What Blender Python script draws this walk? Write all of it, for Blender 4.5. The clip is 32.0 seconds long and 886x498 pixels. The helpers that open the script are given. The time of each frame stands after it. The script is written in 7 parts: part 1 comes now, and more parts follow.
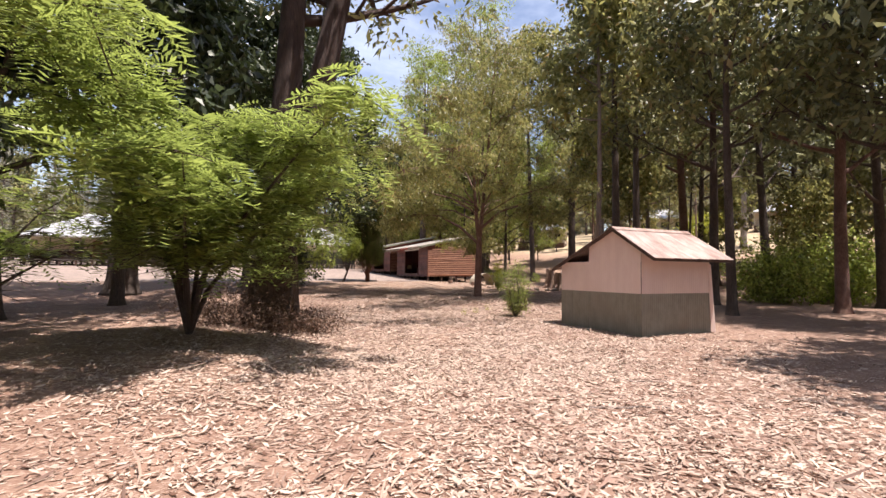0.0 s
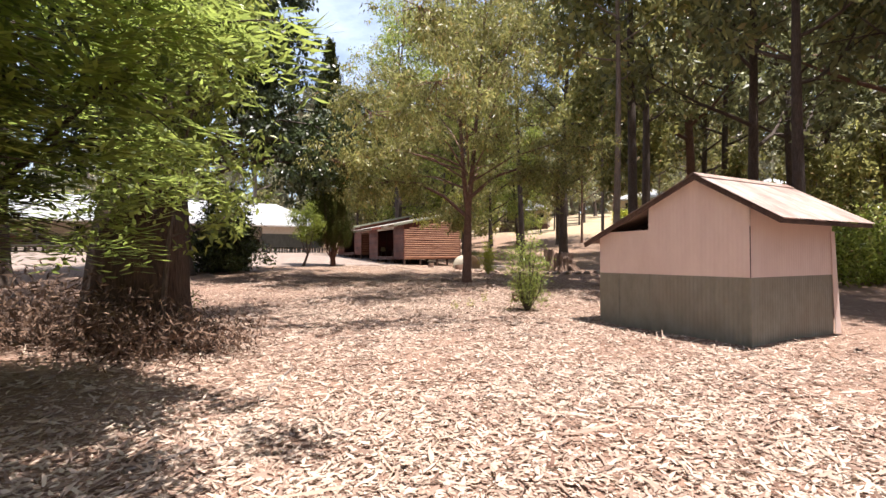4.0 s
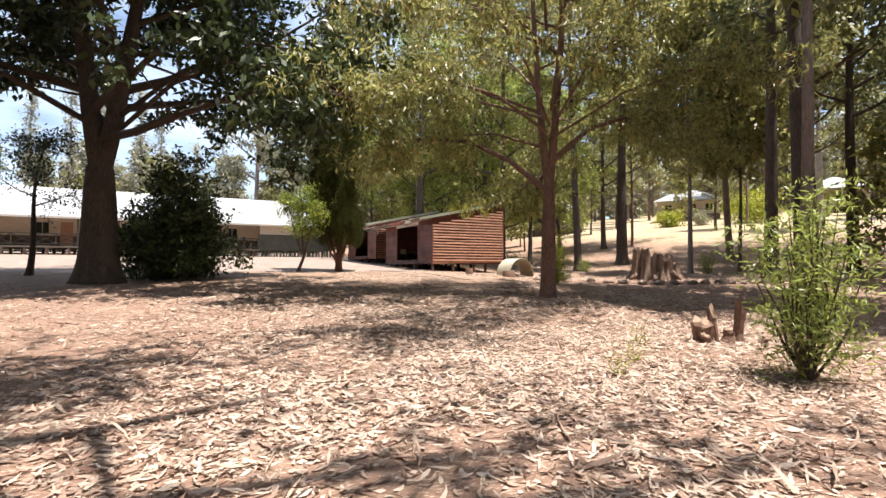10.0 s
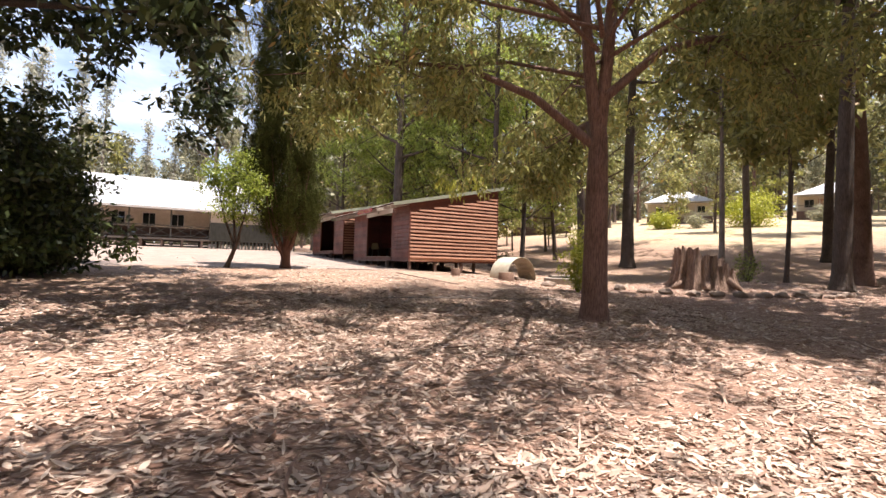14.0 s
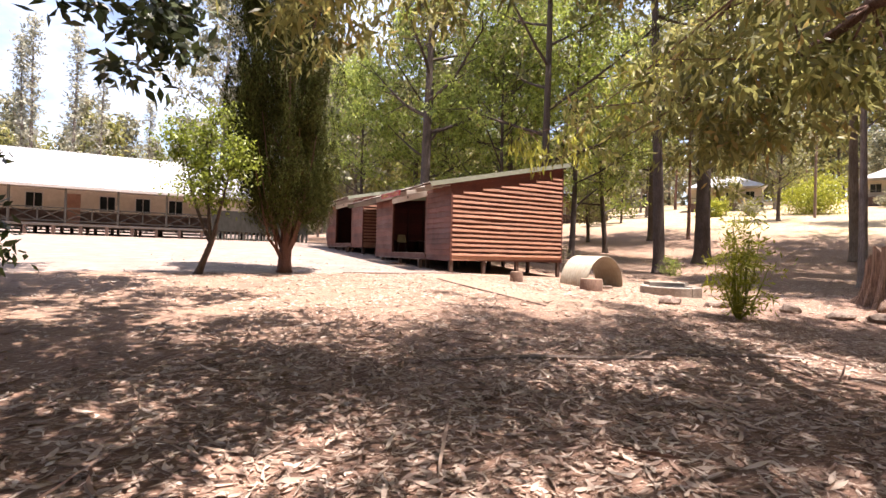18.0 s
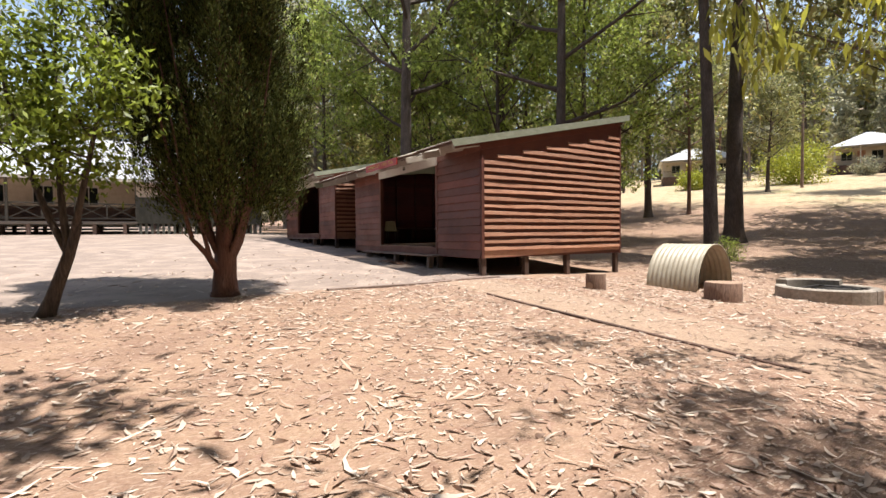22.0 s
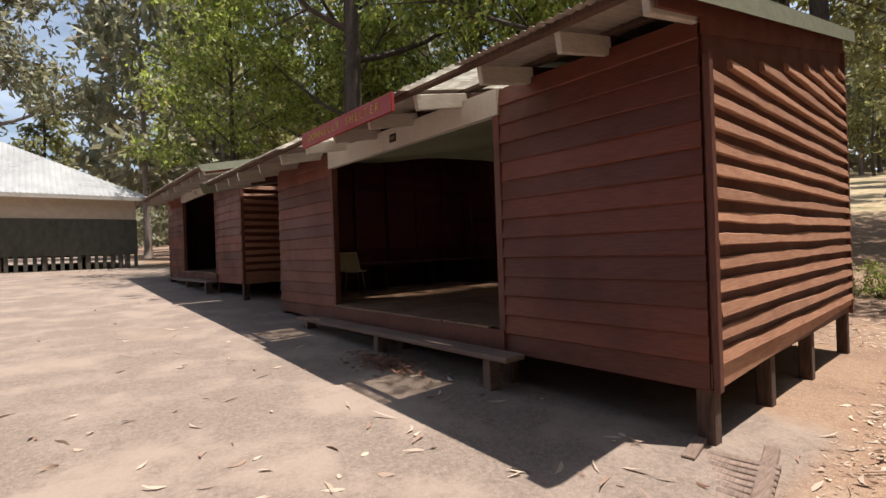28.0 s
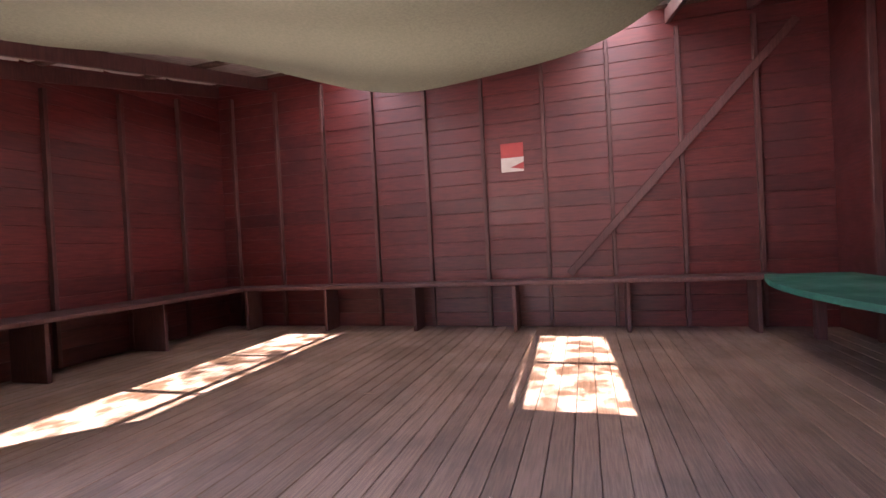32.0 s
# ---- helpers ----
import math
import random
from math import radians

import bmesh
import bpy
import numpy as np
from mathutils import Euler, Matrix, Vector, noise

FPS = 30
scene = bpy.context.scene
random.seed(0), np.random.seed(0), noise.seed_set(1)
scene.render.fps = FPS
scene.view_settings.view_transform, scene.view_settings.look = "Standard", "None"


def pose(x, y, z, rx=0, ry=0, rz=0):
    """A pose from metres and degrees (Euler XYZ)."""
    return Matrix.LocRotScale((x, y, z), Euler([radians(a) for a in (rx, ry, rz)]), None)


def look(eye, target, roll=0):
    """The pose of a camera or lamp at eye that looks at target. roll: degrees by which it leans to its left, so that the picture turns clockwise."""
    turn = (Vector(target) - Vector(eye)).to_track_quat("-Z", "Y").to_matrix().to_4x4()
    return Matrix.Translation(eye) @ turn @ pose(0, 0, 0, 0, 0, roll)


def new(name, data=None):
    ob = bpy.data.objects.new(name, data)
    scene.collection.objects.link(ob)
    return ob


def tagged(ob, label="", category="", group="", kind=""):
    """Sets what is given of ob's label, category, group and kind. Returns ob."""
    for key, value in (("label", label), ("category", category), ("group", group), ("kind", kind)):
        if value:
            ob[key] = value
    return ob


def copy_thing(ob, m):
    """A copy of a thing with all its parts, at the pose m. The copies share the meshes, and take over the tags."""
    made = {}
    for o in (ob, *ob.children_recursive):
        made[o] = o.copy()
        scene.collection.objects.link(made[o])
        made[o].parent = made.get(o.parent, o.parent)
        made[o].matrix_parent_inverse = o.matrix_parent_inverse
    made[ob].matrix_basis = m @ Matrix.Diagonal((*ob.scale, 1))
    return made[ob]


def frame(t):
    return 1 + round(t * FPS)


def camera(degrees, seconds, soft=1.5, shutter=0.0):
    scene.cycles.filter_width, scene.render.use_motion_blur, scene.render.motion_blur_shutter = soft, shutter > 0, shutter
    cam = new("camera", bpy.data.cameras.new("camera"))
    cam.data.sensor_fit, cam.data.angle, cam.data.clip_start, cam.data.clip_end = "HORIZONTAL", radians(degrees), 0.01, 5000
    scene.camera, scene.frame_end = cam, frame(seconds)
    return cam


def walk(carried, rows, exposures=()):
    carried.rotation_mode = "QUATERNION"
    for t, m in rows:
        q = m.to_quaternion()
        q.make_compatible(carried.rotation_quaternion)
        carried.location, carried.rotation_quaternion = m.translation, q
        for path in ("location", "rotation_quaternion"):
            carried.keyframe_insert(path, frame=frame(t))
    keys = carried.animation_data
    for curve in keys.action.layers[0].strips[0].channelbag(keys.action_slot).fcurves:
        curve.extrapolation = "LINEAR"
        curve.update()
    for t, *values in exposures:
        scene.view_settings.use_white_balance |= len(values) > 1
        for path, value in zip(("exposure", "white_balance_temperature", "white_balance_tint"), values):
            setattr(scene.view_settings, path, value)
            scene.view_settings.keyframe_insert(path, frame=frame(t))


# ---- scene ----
cam = camera(86.3, 32.0)
PATH = [
    (0, (-0.192, -0.225, 1.849), (0.672, 1.576, 1.948), 0.5),
    (0.5, (0.099, 0.363, 1.856), (0.873, 2.204, 1.957), 0.2),
    (1, (0.385, 0.963, 1.856), (1.168, 2.801, 1.951), -0.0),
    (1.5, (0.671, 1.570, 1.848), (1.467, 3.401, 1.955), 0.1),
    (2, (0.956, 2.195, 1.829), (1.853, 3.978, 1.955), 0.5),
    (2.5, (1.245, 2.834, 1.794), (2.155, 4.610, 1.926), 0.6),
    (3, (1.530, 3.496, 1.746), (2.426, 5.281, 1.860), 0.4),
    (3.5, (1.819, 4.147, 1.699), (2.749, 5.918, 1.739), 0.5),
    (5.5, (2.54, 6.993, 1.569), (3.517, 8.737, 1.613), -0.7),
    (6, (2.748, 7.643, 1.558), (3.744, 9.376, 1.616), -0.3),
    (6.5, (2.985, 8.266, 1.54), (4.0, 9.989, 1.586), 0.3),
    (7, (3.23, 8.899, 1.516), (4.243, 10.623, 1.565), 1.1),
    (7.5, (3.47, 9.529, 1.49), (4.441, 11.277, 1.55), 1.1),
    (8, (3.717, 10.145, 1.462), (4.644, 11.916, 1.526), 0.6),
    (8.5, (3.964, 10.867, 1.452), (4.845, 12.662, 1.515), 0.5),
    (9, (4.217, 11.554, 1.439), (5.101, 13.347, 1.504), 0.4),
    (9.5, (4.446, 12.205, 1.415), (5.291, 14.016, 1.495), -0.2),
    (10, (4.649, 12.835, 1.385), (5.553, 14.617, 1.456), 0.1),
    (10.5, (4.838, 13.49, 1.364), (5.734, 15.277, 1.421), 0.5),
    (11, (5.078, 14.11, 1.355), (5.96, 15.904, 1.4), 0.6),
    (11.5, (5.376, 14.696, 1.34), (6.302, 16.468, 1.391), 0.6),
    (12, (5.692, 15.307, 1.34), (6.668, 17.052, 1.39), 0.7),
    (12.5, (6.015, 15.955, 1.358), (7.042, 17.671, 1.403), 0.9),
    (13, (6.36, 16.532, 1.362), (7.379, 18.252, 1.42), 0.9),
    (13.5, (6.74, 17.091, 1.36), (7.759, 18.811, 1.418), 1.3),
    (14, (7.116, 17.674, 1.379), (8.095, 19.417, 1.446), 1.5),
    (14.5, (7.439, 18.315, 1.426), (8.367, 20.085, 1.512), 1.5),
    (16.5, (8.398, 20.816, 1.681), (9.324, 22.586, 1.772), 1.0),
    (17, (8.528, 21.456, 1.711), (9.473, 23.218, 1.764), 1.1),
    (17.5, (8.587, 22.107, 1.741), (9.498, 23.887, 1.764), 1.5),
    (18, (8.629, 22.815, 1.778), (9.546, 24.592, 1.791), 1.6),
    (18.5, (8.661, 23.565, 1.816), (9.596, 25.333, 1.835), 0.5),
    (19, (8.693, 24.322, 1.853), (9.662, 26.072, 1.881), -0.3),
    (19.5, (8.765, 25.043, 1.885), (9.697, 26.812, 1.893), -0.6),
    (20, (8.896, 25.701, 1.916), (9.74, 27.515, 1.887), -0.3),
    (20.5, (9.107, 26.329, 1.947), (9.968, 28.133, 1.89), -0.7),
    (21, (9.338, 26.937, 1.976), (10.286, 28.698, 1.914), -1.2),
    (21.5, (9.507, 27.567, 1.999), (10.553, 29.269, 1.924), -0.7),
    (22, (9.667, 28.237, 2.042), (10.735, 29.927, 1.981), -0.5),
    (22.5, (9.82, 28.905, 2.082), (10.924, 30.572, 2.026), -0.2),
    (23, (9.979, 29.553, 2.116), (11.117, 31.196, 2.062), -0.6),
    (23.5, (10.123, 30.188, 2.147), (11.263, 31.832, 2.136), -0.9),
    (24, (10.337, 30.821, 2.171), (11.492, 32.454, 2.178), -1.1),
    (24.5, (10.6, 31.427, 2.194), (11.787, 33.036, 2.214), -1.2),
    (25, (10.932, 31.983, 2.218), (12.182, 33.544, 2.231), -0.9),
    (25.5, (11.301, 32.531, 2.258), (12.591, 34.059, 2.288), -0.9),
    (27.5, (12.4, 34.899, 2.507), (13.732, 36.391, 2.518), -1.7),
    (28, (12.596, 35.514, 2.524), (13.904, 37.028, 2.526), -2.0),
    (28.5, (12.793, 36.106, 2.534), (14.142, 37.582, 2.526), -3.0),
    (29, (13.062, 36.743, 2.591), (14.439, 38.193, 2.585), -3.2),
    (29.5, (13.312, 37.302, 2.647), (14.786, 38.654, 2.646), -3.2),
    (30, (13.566, 37.862, 2.714), (15.149, 39.085, 2.698), -3.4),
    (30.5, (13.813, 38.401, 2.741), (15.522, 39.439, 2.733), -3.1),
    (31, (14.168, 38.797, 2.731), (15.943, 39.719, 2.714), -3.2),
    (31.5, (14.598, 39.088, 2.738), (16.431, 39.889, 2.722), -3.1),
    (32, (15.20, 39.215, 2.769), (17.115, 39.793, 2.747), -2.9),
]
walk(cam, [(t, look(eye, target, roll)) for t, eye, target, roll in PATH], exposures=[(0, 1.07, 6400, 20), (3, 1.2, 6300, 17), (6, 1.42, 6300, 13), (8, 1.27, 6350, 11), (10, 1.36, 6350, 12), (11, 1.25, 6350, 15), (12, 1.3, 6350, 16), (13, 1.5, 6400, 15), (14, 1.52, 6450, 18), (18, 1.76, 6550, 23), (19, 1.78, 6600, 23), (21, 1.38, 6300, 14), (23, 0.99, 6250, 11), (26, 1.15, 6250, 11), (28, 0.70, 6500, 12), (29, 0.93, 6500, 14), (30, 1.93, 6850, 17), (31, 3.0, 6350, 16), (31.6, 2.6, 6300, 17), (32, 4.65, 5650, 26)])

# ---- light and sky ----
SUN_WAY = Vector((0.45, -0.53, 2.9)).normalized()
world = bpy.data.worlds.new("world")
scene.world = world
world.use_nodes = True
wt = world.node_tree
sky = wt.nodes.new("ShaderNodeTexSky")
sky.sky_type = "NISHITA"
sky.sun_disc = False
sky.sun_elevation = math.asin(SUN_WAY.z)
sky.sun_rotation = math.atan2(SUN_WAY.x, SUN_WAY.y)
sky.air_density, sky.dust_density, sky.ozone_density = 1.15, 1.3, 2.0
# thin high cloud over the blue
wc = wt.nodes.new("ShaderNodeTexCoord")
wm = wt.nodes.new("ShaderNodeMapping")
wm.inputs["Scale"].default_value = (1, 1, 2.5)
wn = wt.nodes.new("ShaderNodeTexNoise")
wn.inputs["Scale"].default_value, wn.inputs["Detail"].default_value, wn.inputs["Roughness"].default_value = 2.6, 7, 0.6
wr = wt.nodes.new("ShaderNodeMapRange")
for k, v in (("From Min", 0.42), ("From Max", 0.66), ("To Min", 0.05), ("To Max", 0.38)):
    wr.inputs[k].default_value = v
wx = wt.nodes.new("ShaderNodeMix")
wx.data_type = "RGBA"
wx.inputs[7].default_value = (12.5, 13.6, 14.8, 1)
for a, b in ((wc.outputs["Generated"], wm.inputs[0]), (wm.outputs[0], wn.inputs["Vector"]), (wn.outputs["Fac"], wr.inputs["Value"]), (wr.outputs[0], wx.inputs[0]),
             (sky.outputs[0], wx.inputs[6]), (wx.outputs[2], wt.nodes["Background"].inputs[0])):
    wt.links.new(a, b)
wt.nodes["Background"].inputs[1].default_value = 0.075
sun = new("sun", bpy.data.lights.new("sun", "SUN"))
sun.data.energy = 5.0
sun.data.angle = radians(0.53)
sun.data.color = (1.0, 0.94, 0.84)
sun.matrix_world = look(SUN_WAY * 60, (0, 0, 0))

# ---- ground heights ----
PROFILE = [(-400, 0.6), (-60, 0.5), (-20, 0.4), (0, 0.30), (6, 0.08), (10, 0.05), (15, 0.09), (19, 0.17), (23.5, 0.33), (27.4, 0.60),
           (30, 0.80), (34, 0.98), (37, 1.13), (46, 1.52), (60, 2.2), (70, 2.5), (120, 4.0), (400, 6.0)]


def ramp(v, a, b):
    k = np.clip((np.asarray(v, float) - a) / (b - a), 0, 1)
    return k * k * (3 - 2 * k)


def ground_z(x, y):
    """Height of the ground, for numbers or arrays."""
    x, y = np.asarray(x, float), np.asarray(y, float)
    z = np.interp(y, [p[0] for p in PROFILE], [p[1] for p in PROFILE])
    hill = 0.125 * np.clip(x - 32 + 0.15 * (y - 35), 0, 110) * ramp(y, 2, 37) * (0.35 + 0.65 * ramp(x, 30, 55))
    z = z + hill
    z = z + 0.33 * ramp(x, 18.5, 23) * ramp(y, 19, 25) * (1 - ramp(y, 27.5, 33)) * (1 - ramp(x, 30, 40))
    z = z + 0.36 * ramp(-x, -3.0, 0.8) * ramp(y, 4, 9) * (1 - ramp(y, 19, 27))
    z = z - 0.035 * np.clip(x - 15.5, 0, 8) * ramp(y, 28, 31) * (1 - ramp(y, 37, 44)) * (1 - ramp(x, 24, 32))
    z = z + 0.15 * ramp(x, 9, 12.8) * (1 - ramp(x, 14.5, 18)) * ramp(y, 19, 22.5) * (1 - ramp(y, 25, 28))
    yard = ramp(y, 36.4, 37.6) * (1 - ramp(x, 16, 19))
    bumps = 0.014 * np.sin(x * 1.7 + 0.6 * y) * np.sin(y * 1.3 - 0.4 * x) + 0.008 * np.sin(x * 3.9) * np.sin(y * 4.3 + x)
    return z + bumps * (1 - 0.85 * yard)


def gz(x, y):
    return float(ground_z(x, y))


# ---- mesh building ----
class MB:
    """Collects vertices and faces for one mesh."""

    def __init__(self):
        self.v, self.f = [], []

    def add(self, verts, faces, m=None):
        n = len(self.v)
        self.v += [tuple(m @ Vector(p)) for p in verts] if m else [tuple(p) for p in verts]
        self.f += [tuple(n + i for i in face) for face in faces]
        return self

    def box(self, x0, x1, y0, y1, z0, z1, c=0.004, m=None):
        c = min(c, (x1 - x0) / 3, (y1 - y0) / 3, (z1 - z0) / 3)
        verts, at = [], {}
        for sx in (0, 1):
            for sy in (0, 1):
                for sz in (0, 1):
                    p = ((x0, x1)[sx], (y0, y1)[sy], (z0, z1)[sz])
                    q = (p[0] + (c, -c)[sx], p[1] + (c, -c)[sy], p[2] + (c, -c)[sz])
                    for a in range(3):
                        at[sx, sy, sz, a] = len(verts)
                        verts.append(tuple(p[k] if k == a else q[k] for k in range(3)))
        faces = []
        ring = ((0, 0), (1, 0), (1, 1), (0, 1))
        for a in range(3):
            for s in (0, 1):
                faces.append([at[(*((s, u, w) if a == 0 else (u, s, w) if a == 1 else (u, w, s)), a)] for u, w in ring])
        for a in range(3):
            b, d = [k for k in range(3) if k != a]
            for sb in (0, 1):
                for sd in (0, 1):
                    lo, hi = [0, 0, 0], [0, 0, 0]
                    lo[a], hi[a], lo[b], hi[b], lo[d], hi[d] = 0, 1, sb, sb, sd, sd
                    faces.append([at[(*lo, b)], at[(*hi, b)], at[(*hi, d)], at[(*lo, d)]])
        for s in ring:
            for sz in (0, 1):
                faces.append([at[(*s, sz, a)] for a in range(3)])
        return self.add(verts, faces, m)

    def tube(self, pts, radii, n=8, cap=True, squash=1.0):
        pts = [Vector(p) for p in pts]
        base, side = len(self.v), None
        for i, p in enumerate(pts):
            d = (pts[min(i + 1, len(pts) - 1)] - pts[max(i - 1, 0)]).normalized()
            if side is None:
                side = d.orthogonal().normalized()
            side = (side - d * side.dot(d)).normalized()
            up = d.cross(side)
            r = radii[i] if isinstance(radii, (list, tuple, np.ndarray)) else radii
            for k in range(n):
                a = 2 * math.pi * k / n
                self.v.append(tuple(p + side * (math.cos(a) * r) + up * (math.sin(a) * r * squash)))
        for i in range(len(pts) - 1):
            for k in range(n):
                a, b = base + i * n + k, base + i * n + (k + 1) % n
                self.f.append((a, b, b + n, a + n))
        if cap:
            self.f.append(tuple(base + k for k in range(n)))
            self.f.append(tuple(base + (len(pts) - 1) * n + k for k in range(n)))
        return self

    def mesh(self, name, smooth=False):
        me = bpy.data.meshes.new(name)
        me.from_pydata(self.v, [], self.f)
        if len(self.f) < 4000:
            bm = bmesh.new()
            bm.from_mesh(me)
            bmesh.ops.recalc_face_normals(bm, faces=bm.faces)
            bm.to_mesh(me)
            bm.free()
        if smooth:
            me.shade_smooth()
        return me


def part(name, mb, material, parent=None, label="", smooth=False):
    me = mb.mesh(name, smooth) if isinstance(mb, MB) else mb
    if not me.materials:
        me.materials.append(material)
    ob = new(name, me)
    if parent:
        ob.parent = parent
    if label:
        ob["label"] = label
    return ob


def place(ob, x=0, y=0, z=0, rz=0, rx=0, ry=0, s=1.0):
    ob.matrix_basis = pose(x, y, z, rx, ry, rz) @ Matrix.Diagonal((s, s, s, 1))
    return ob


def thing(name, label, category, group="", x=0, y=0, z=0, rz=0):
    ob = new(name)
    ob.empty_display_size = 0.2
    place(ob, x, y, z, rz)
    return tagged(ob, label, category, group)


def beam(mb, a, b, w, h, c=0.004):
    """A squared timber from a to b, w wide and h high."""
    a, b = Vector(a), Vector(b)
    d = b - a
    x = d.normalized()
    up = Vector((0, 0, 1)) if abs(x.z) < 0.95 else Vector((1, 0, 0))
    y = up.cross(x).normalized()
    z = x.cross(y)
    m = Matrix.Translation(a) @ Matrix((x, y, z)).transposed().to_4x4()
    return mb.box(0, d.length, -w / 2, w / 2, -h / 2, h / 2, c, m)


def quads_mesh(name, corners, tris=False):
    """A mesh from an array of n x 4 x 3 corners."""
    n = len(corners)
    me = bpy.data.meshes.new(name)
    me.vertices.add(4 * n)
    me.vertices.foreach_set("co", np.asarray(corners, np.float32).ravel())
    me.loops.add(4 * n)
    me.loops.foreach_set("vertex_index", np.arange(4 * n, dtype=np.int32))
    me.polygons.add(n)
    me.polygons.foreach_set("loop_start", np.arange(0, 4 * n, 4, dtype=np.int32))
    me.update(calc_edges=True)
    return me


def unit(a):
    return a / np.maximum(np.linalg.norm(a, axis=-1, keepdims=True), 1e-9)


def leaf_corners(rng, p, d, length, width, fold=0.15):
    """Pointed leaves at p along d: n x 4 x 3 corners."""
    n = len(p)
    length = (length * rng.uniform(0.6, 1.35, n))[:, None]
    width = (width * rng.uniform(0.7, 1.3, n))[:, None]
    side = unit(np.cross(d, rng.normal(size=(n, 3))))
    up = np.cross(side, d)
    mid = p + d * length * 0.42 + up * length * fold * rng.uniform(-1, 1, (n, 1))
    return np.stack([p, mid + side * width / 2, p + d * length, mid - side * width / 2], 1)


def corrugated(mb, origin, along, across, length, width, pitch, depth, up, steps=6, rows=1, thick=0.0):
    """A wavy sheet: the waves run along, and follow one another across."""
    o, a, b, u = Vector(origin), Vector(along).normalized(), Vector(across).normalized(), Vector(up).normalized()
    n = max(2, int(width / pitch * steps))
    verts, faces = [], []
    for r in range(rows + 1):
        for k in range(n + 1):
            w = width * k / n
            verts.append(o + a * (length * r / rows) + b * w + u * (depth / 2 * math.sin(2 * math.pi * w / pitch)))
    for r in range(rows):
        for k in range(n):
            i = r * (n + 1) + k
            faces.append((i, i + 1, i + n + 2, i + n + 1))
    mb.add(verts, faces)
    return mb


# ---- materials ----
WEATHERED = 0.69  # dust and weather dull every painted and wooden surface


def nodes_of(name):
    m = bpy.data.materials.new(name)
    m.use_nodes = True
    return m, m.node_tree, m.node_tree.nodes["Principled BSDF"]


def noise_tex(t, coord, scale, detail=4.0, rough=0.55, stretch=None):
    n = t.nodes.new("ShaderNodeTexNoise")
    n.inputs["Scale"].default_value, n.inputs["Detail"].default_value, n.inputs["Roughness"].default_value = scale, detail, rough
    if stretch:
        mp = t.nodes.new("ShaderNodeMapping")
        mp.inputs["Scale"].default_value = stretch
        t.links.new(coord, mp.inputs[0])
        coord = mp.outputs[0]
    t.links.new(coord, n.inputs["Vector"])
    return n.outputs["Fac"]


def remap(t, value, a, b, lo=0.0, hi=1.0):
    n = t.nodes.new("ShaderNodeMapRange")
    n.interpolation_type = "SMOOTHSTEP"
    for k, v in zip(("From Min", "From Max", "To Min", "To Max"), (a, b, lo, hi)):
        n.inputs[k].default_value = v
    t.links.new(value, n.inputs["Value"])
    return n.outputs[0]


def mix(t, fac, a, b, kind="MIX"):
    n = t.nodes.new("ShaderNodeMix")
    n.data_type, n.blend_type = "RGBA", kind
    for k, v in ((0, fac), (6, a), (7, b)):
        if isinstance(v, bpy.types.NodeSocket):
            t.links.new(v, n.inputs[k])
        else:
            n.inputs[k].default_value = v if k == 0 else (*v, 1)
    return n.outputs[2]


def calc(t, op, a, b=0.0):
    n = t.nodes.new("ShaderNodeMath")
    n.operation = op
    for k, v in ((0, a), (1, b)):
        if isinstance(v, bpy.types.NodeSocket):
            t.links.new(v, n.inputs[k])
        else:
            n.inputs[k].default_value = v
    return n.outputs[0]


def bump(t, bsdf, height, strength, distance):
    n = t.nodes.new("ShaderNodeBump")
    n.inputs["Strength"].default_value, n.inputs["Distance"].default_value = strength, distance
    t.links.new(height, n.inputs["Height"])
    t.links.new(n.outputs[0], bsdf.inputs["Normal"])


def surface(name, dark, light, grain=30.0, stretch=None, stain=1.2, stain_col=None, stain_amount=0.4, rough=0.8, metal=0.0, relief=0.3, depth=0.004, vary=0.0):
    """Two colours mixed by grain, stained at a larger scale, with relief; vary: how much each object differs."""
    m, t, b = nodes_of(name)
    dark, light, stain_col = (tuple(WEATHERED * c for c in k) if k else None for k in (dark, light, stain_col))
    co = t.nodes.new("ShaderNodeTexCoord").outputs["Object"]
    g = noise_tex(t, co, grain, 6.0, 0.65, stretch)
    s = noise_tex(t, co, stain, 5.0, 0.6)
    col = mix(t, remap(t, g, 0.3, 0.7), dark, light)
    col = mix(t, remap(t, s, 0.45, 0.75, 0.0, stain_amount), col, stain_col or tuple(0.5 * c for c in dark))
    if vary:
        r = t.nodes.new("ShaderNodeObjectInfo").outputs["Random"]
        h = t.nodes.new("ShaderNodeHueSaturation")
        t.links.new(remap(t, r, 0.0, 1.0, 1 - vary, 1 + vary), h.inputs["Value"])
        t.links.new(col, h.inputs["Color"])
        col = h.outputs[0]
    t.links.new(col, b.inputs["Base Color"])
    b.inputs["Roughness"].default_value, b.inputs["Metallic"].default_value = rough, metal
    t.links.new(remap(t, s, 0.3, 0.7, max(rough - 0.1, 0.05), min(rough + 0.12, 1.0)), b.inputs["Roughness"])
    bump(t, b, g, relief, depth)
    return m


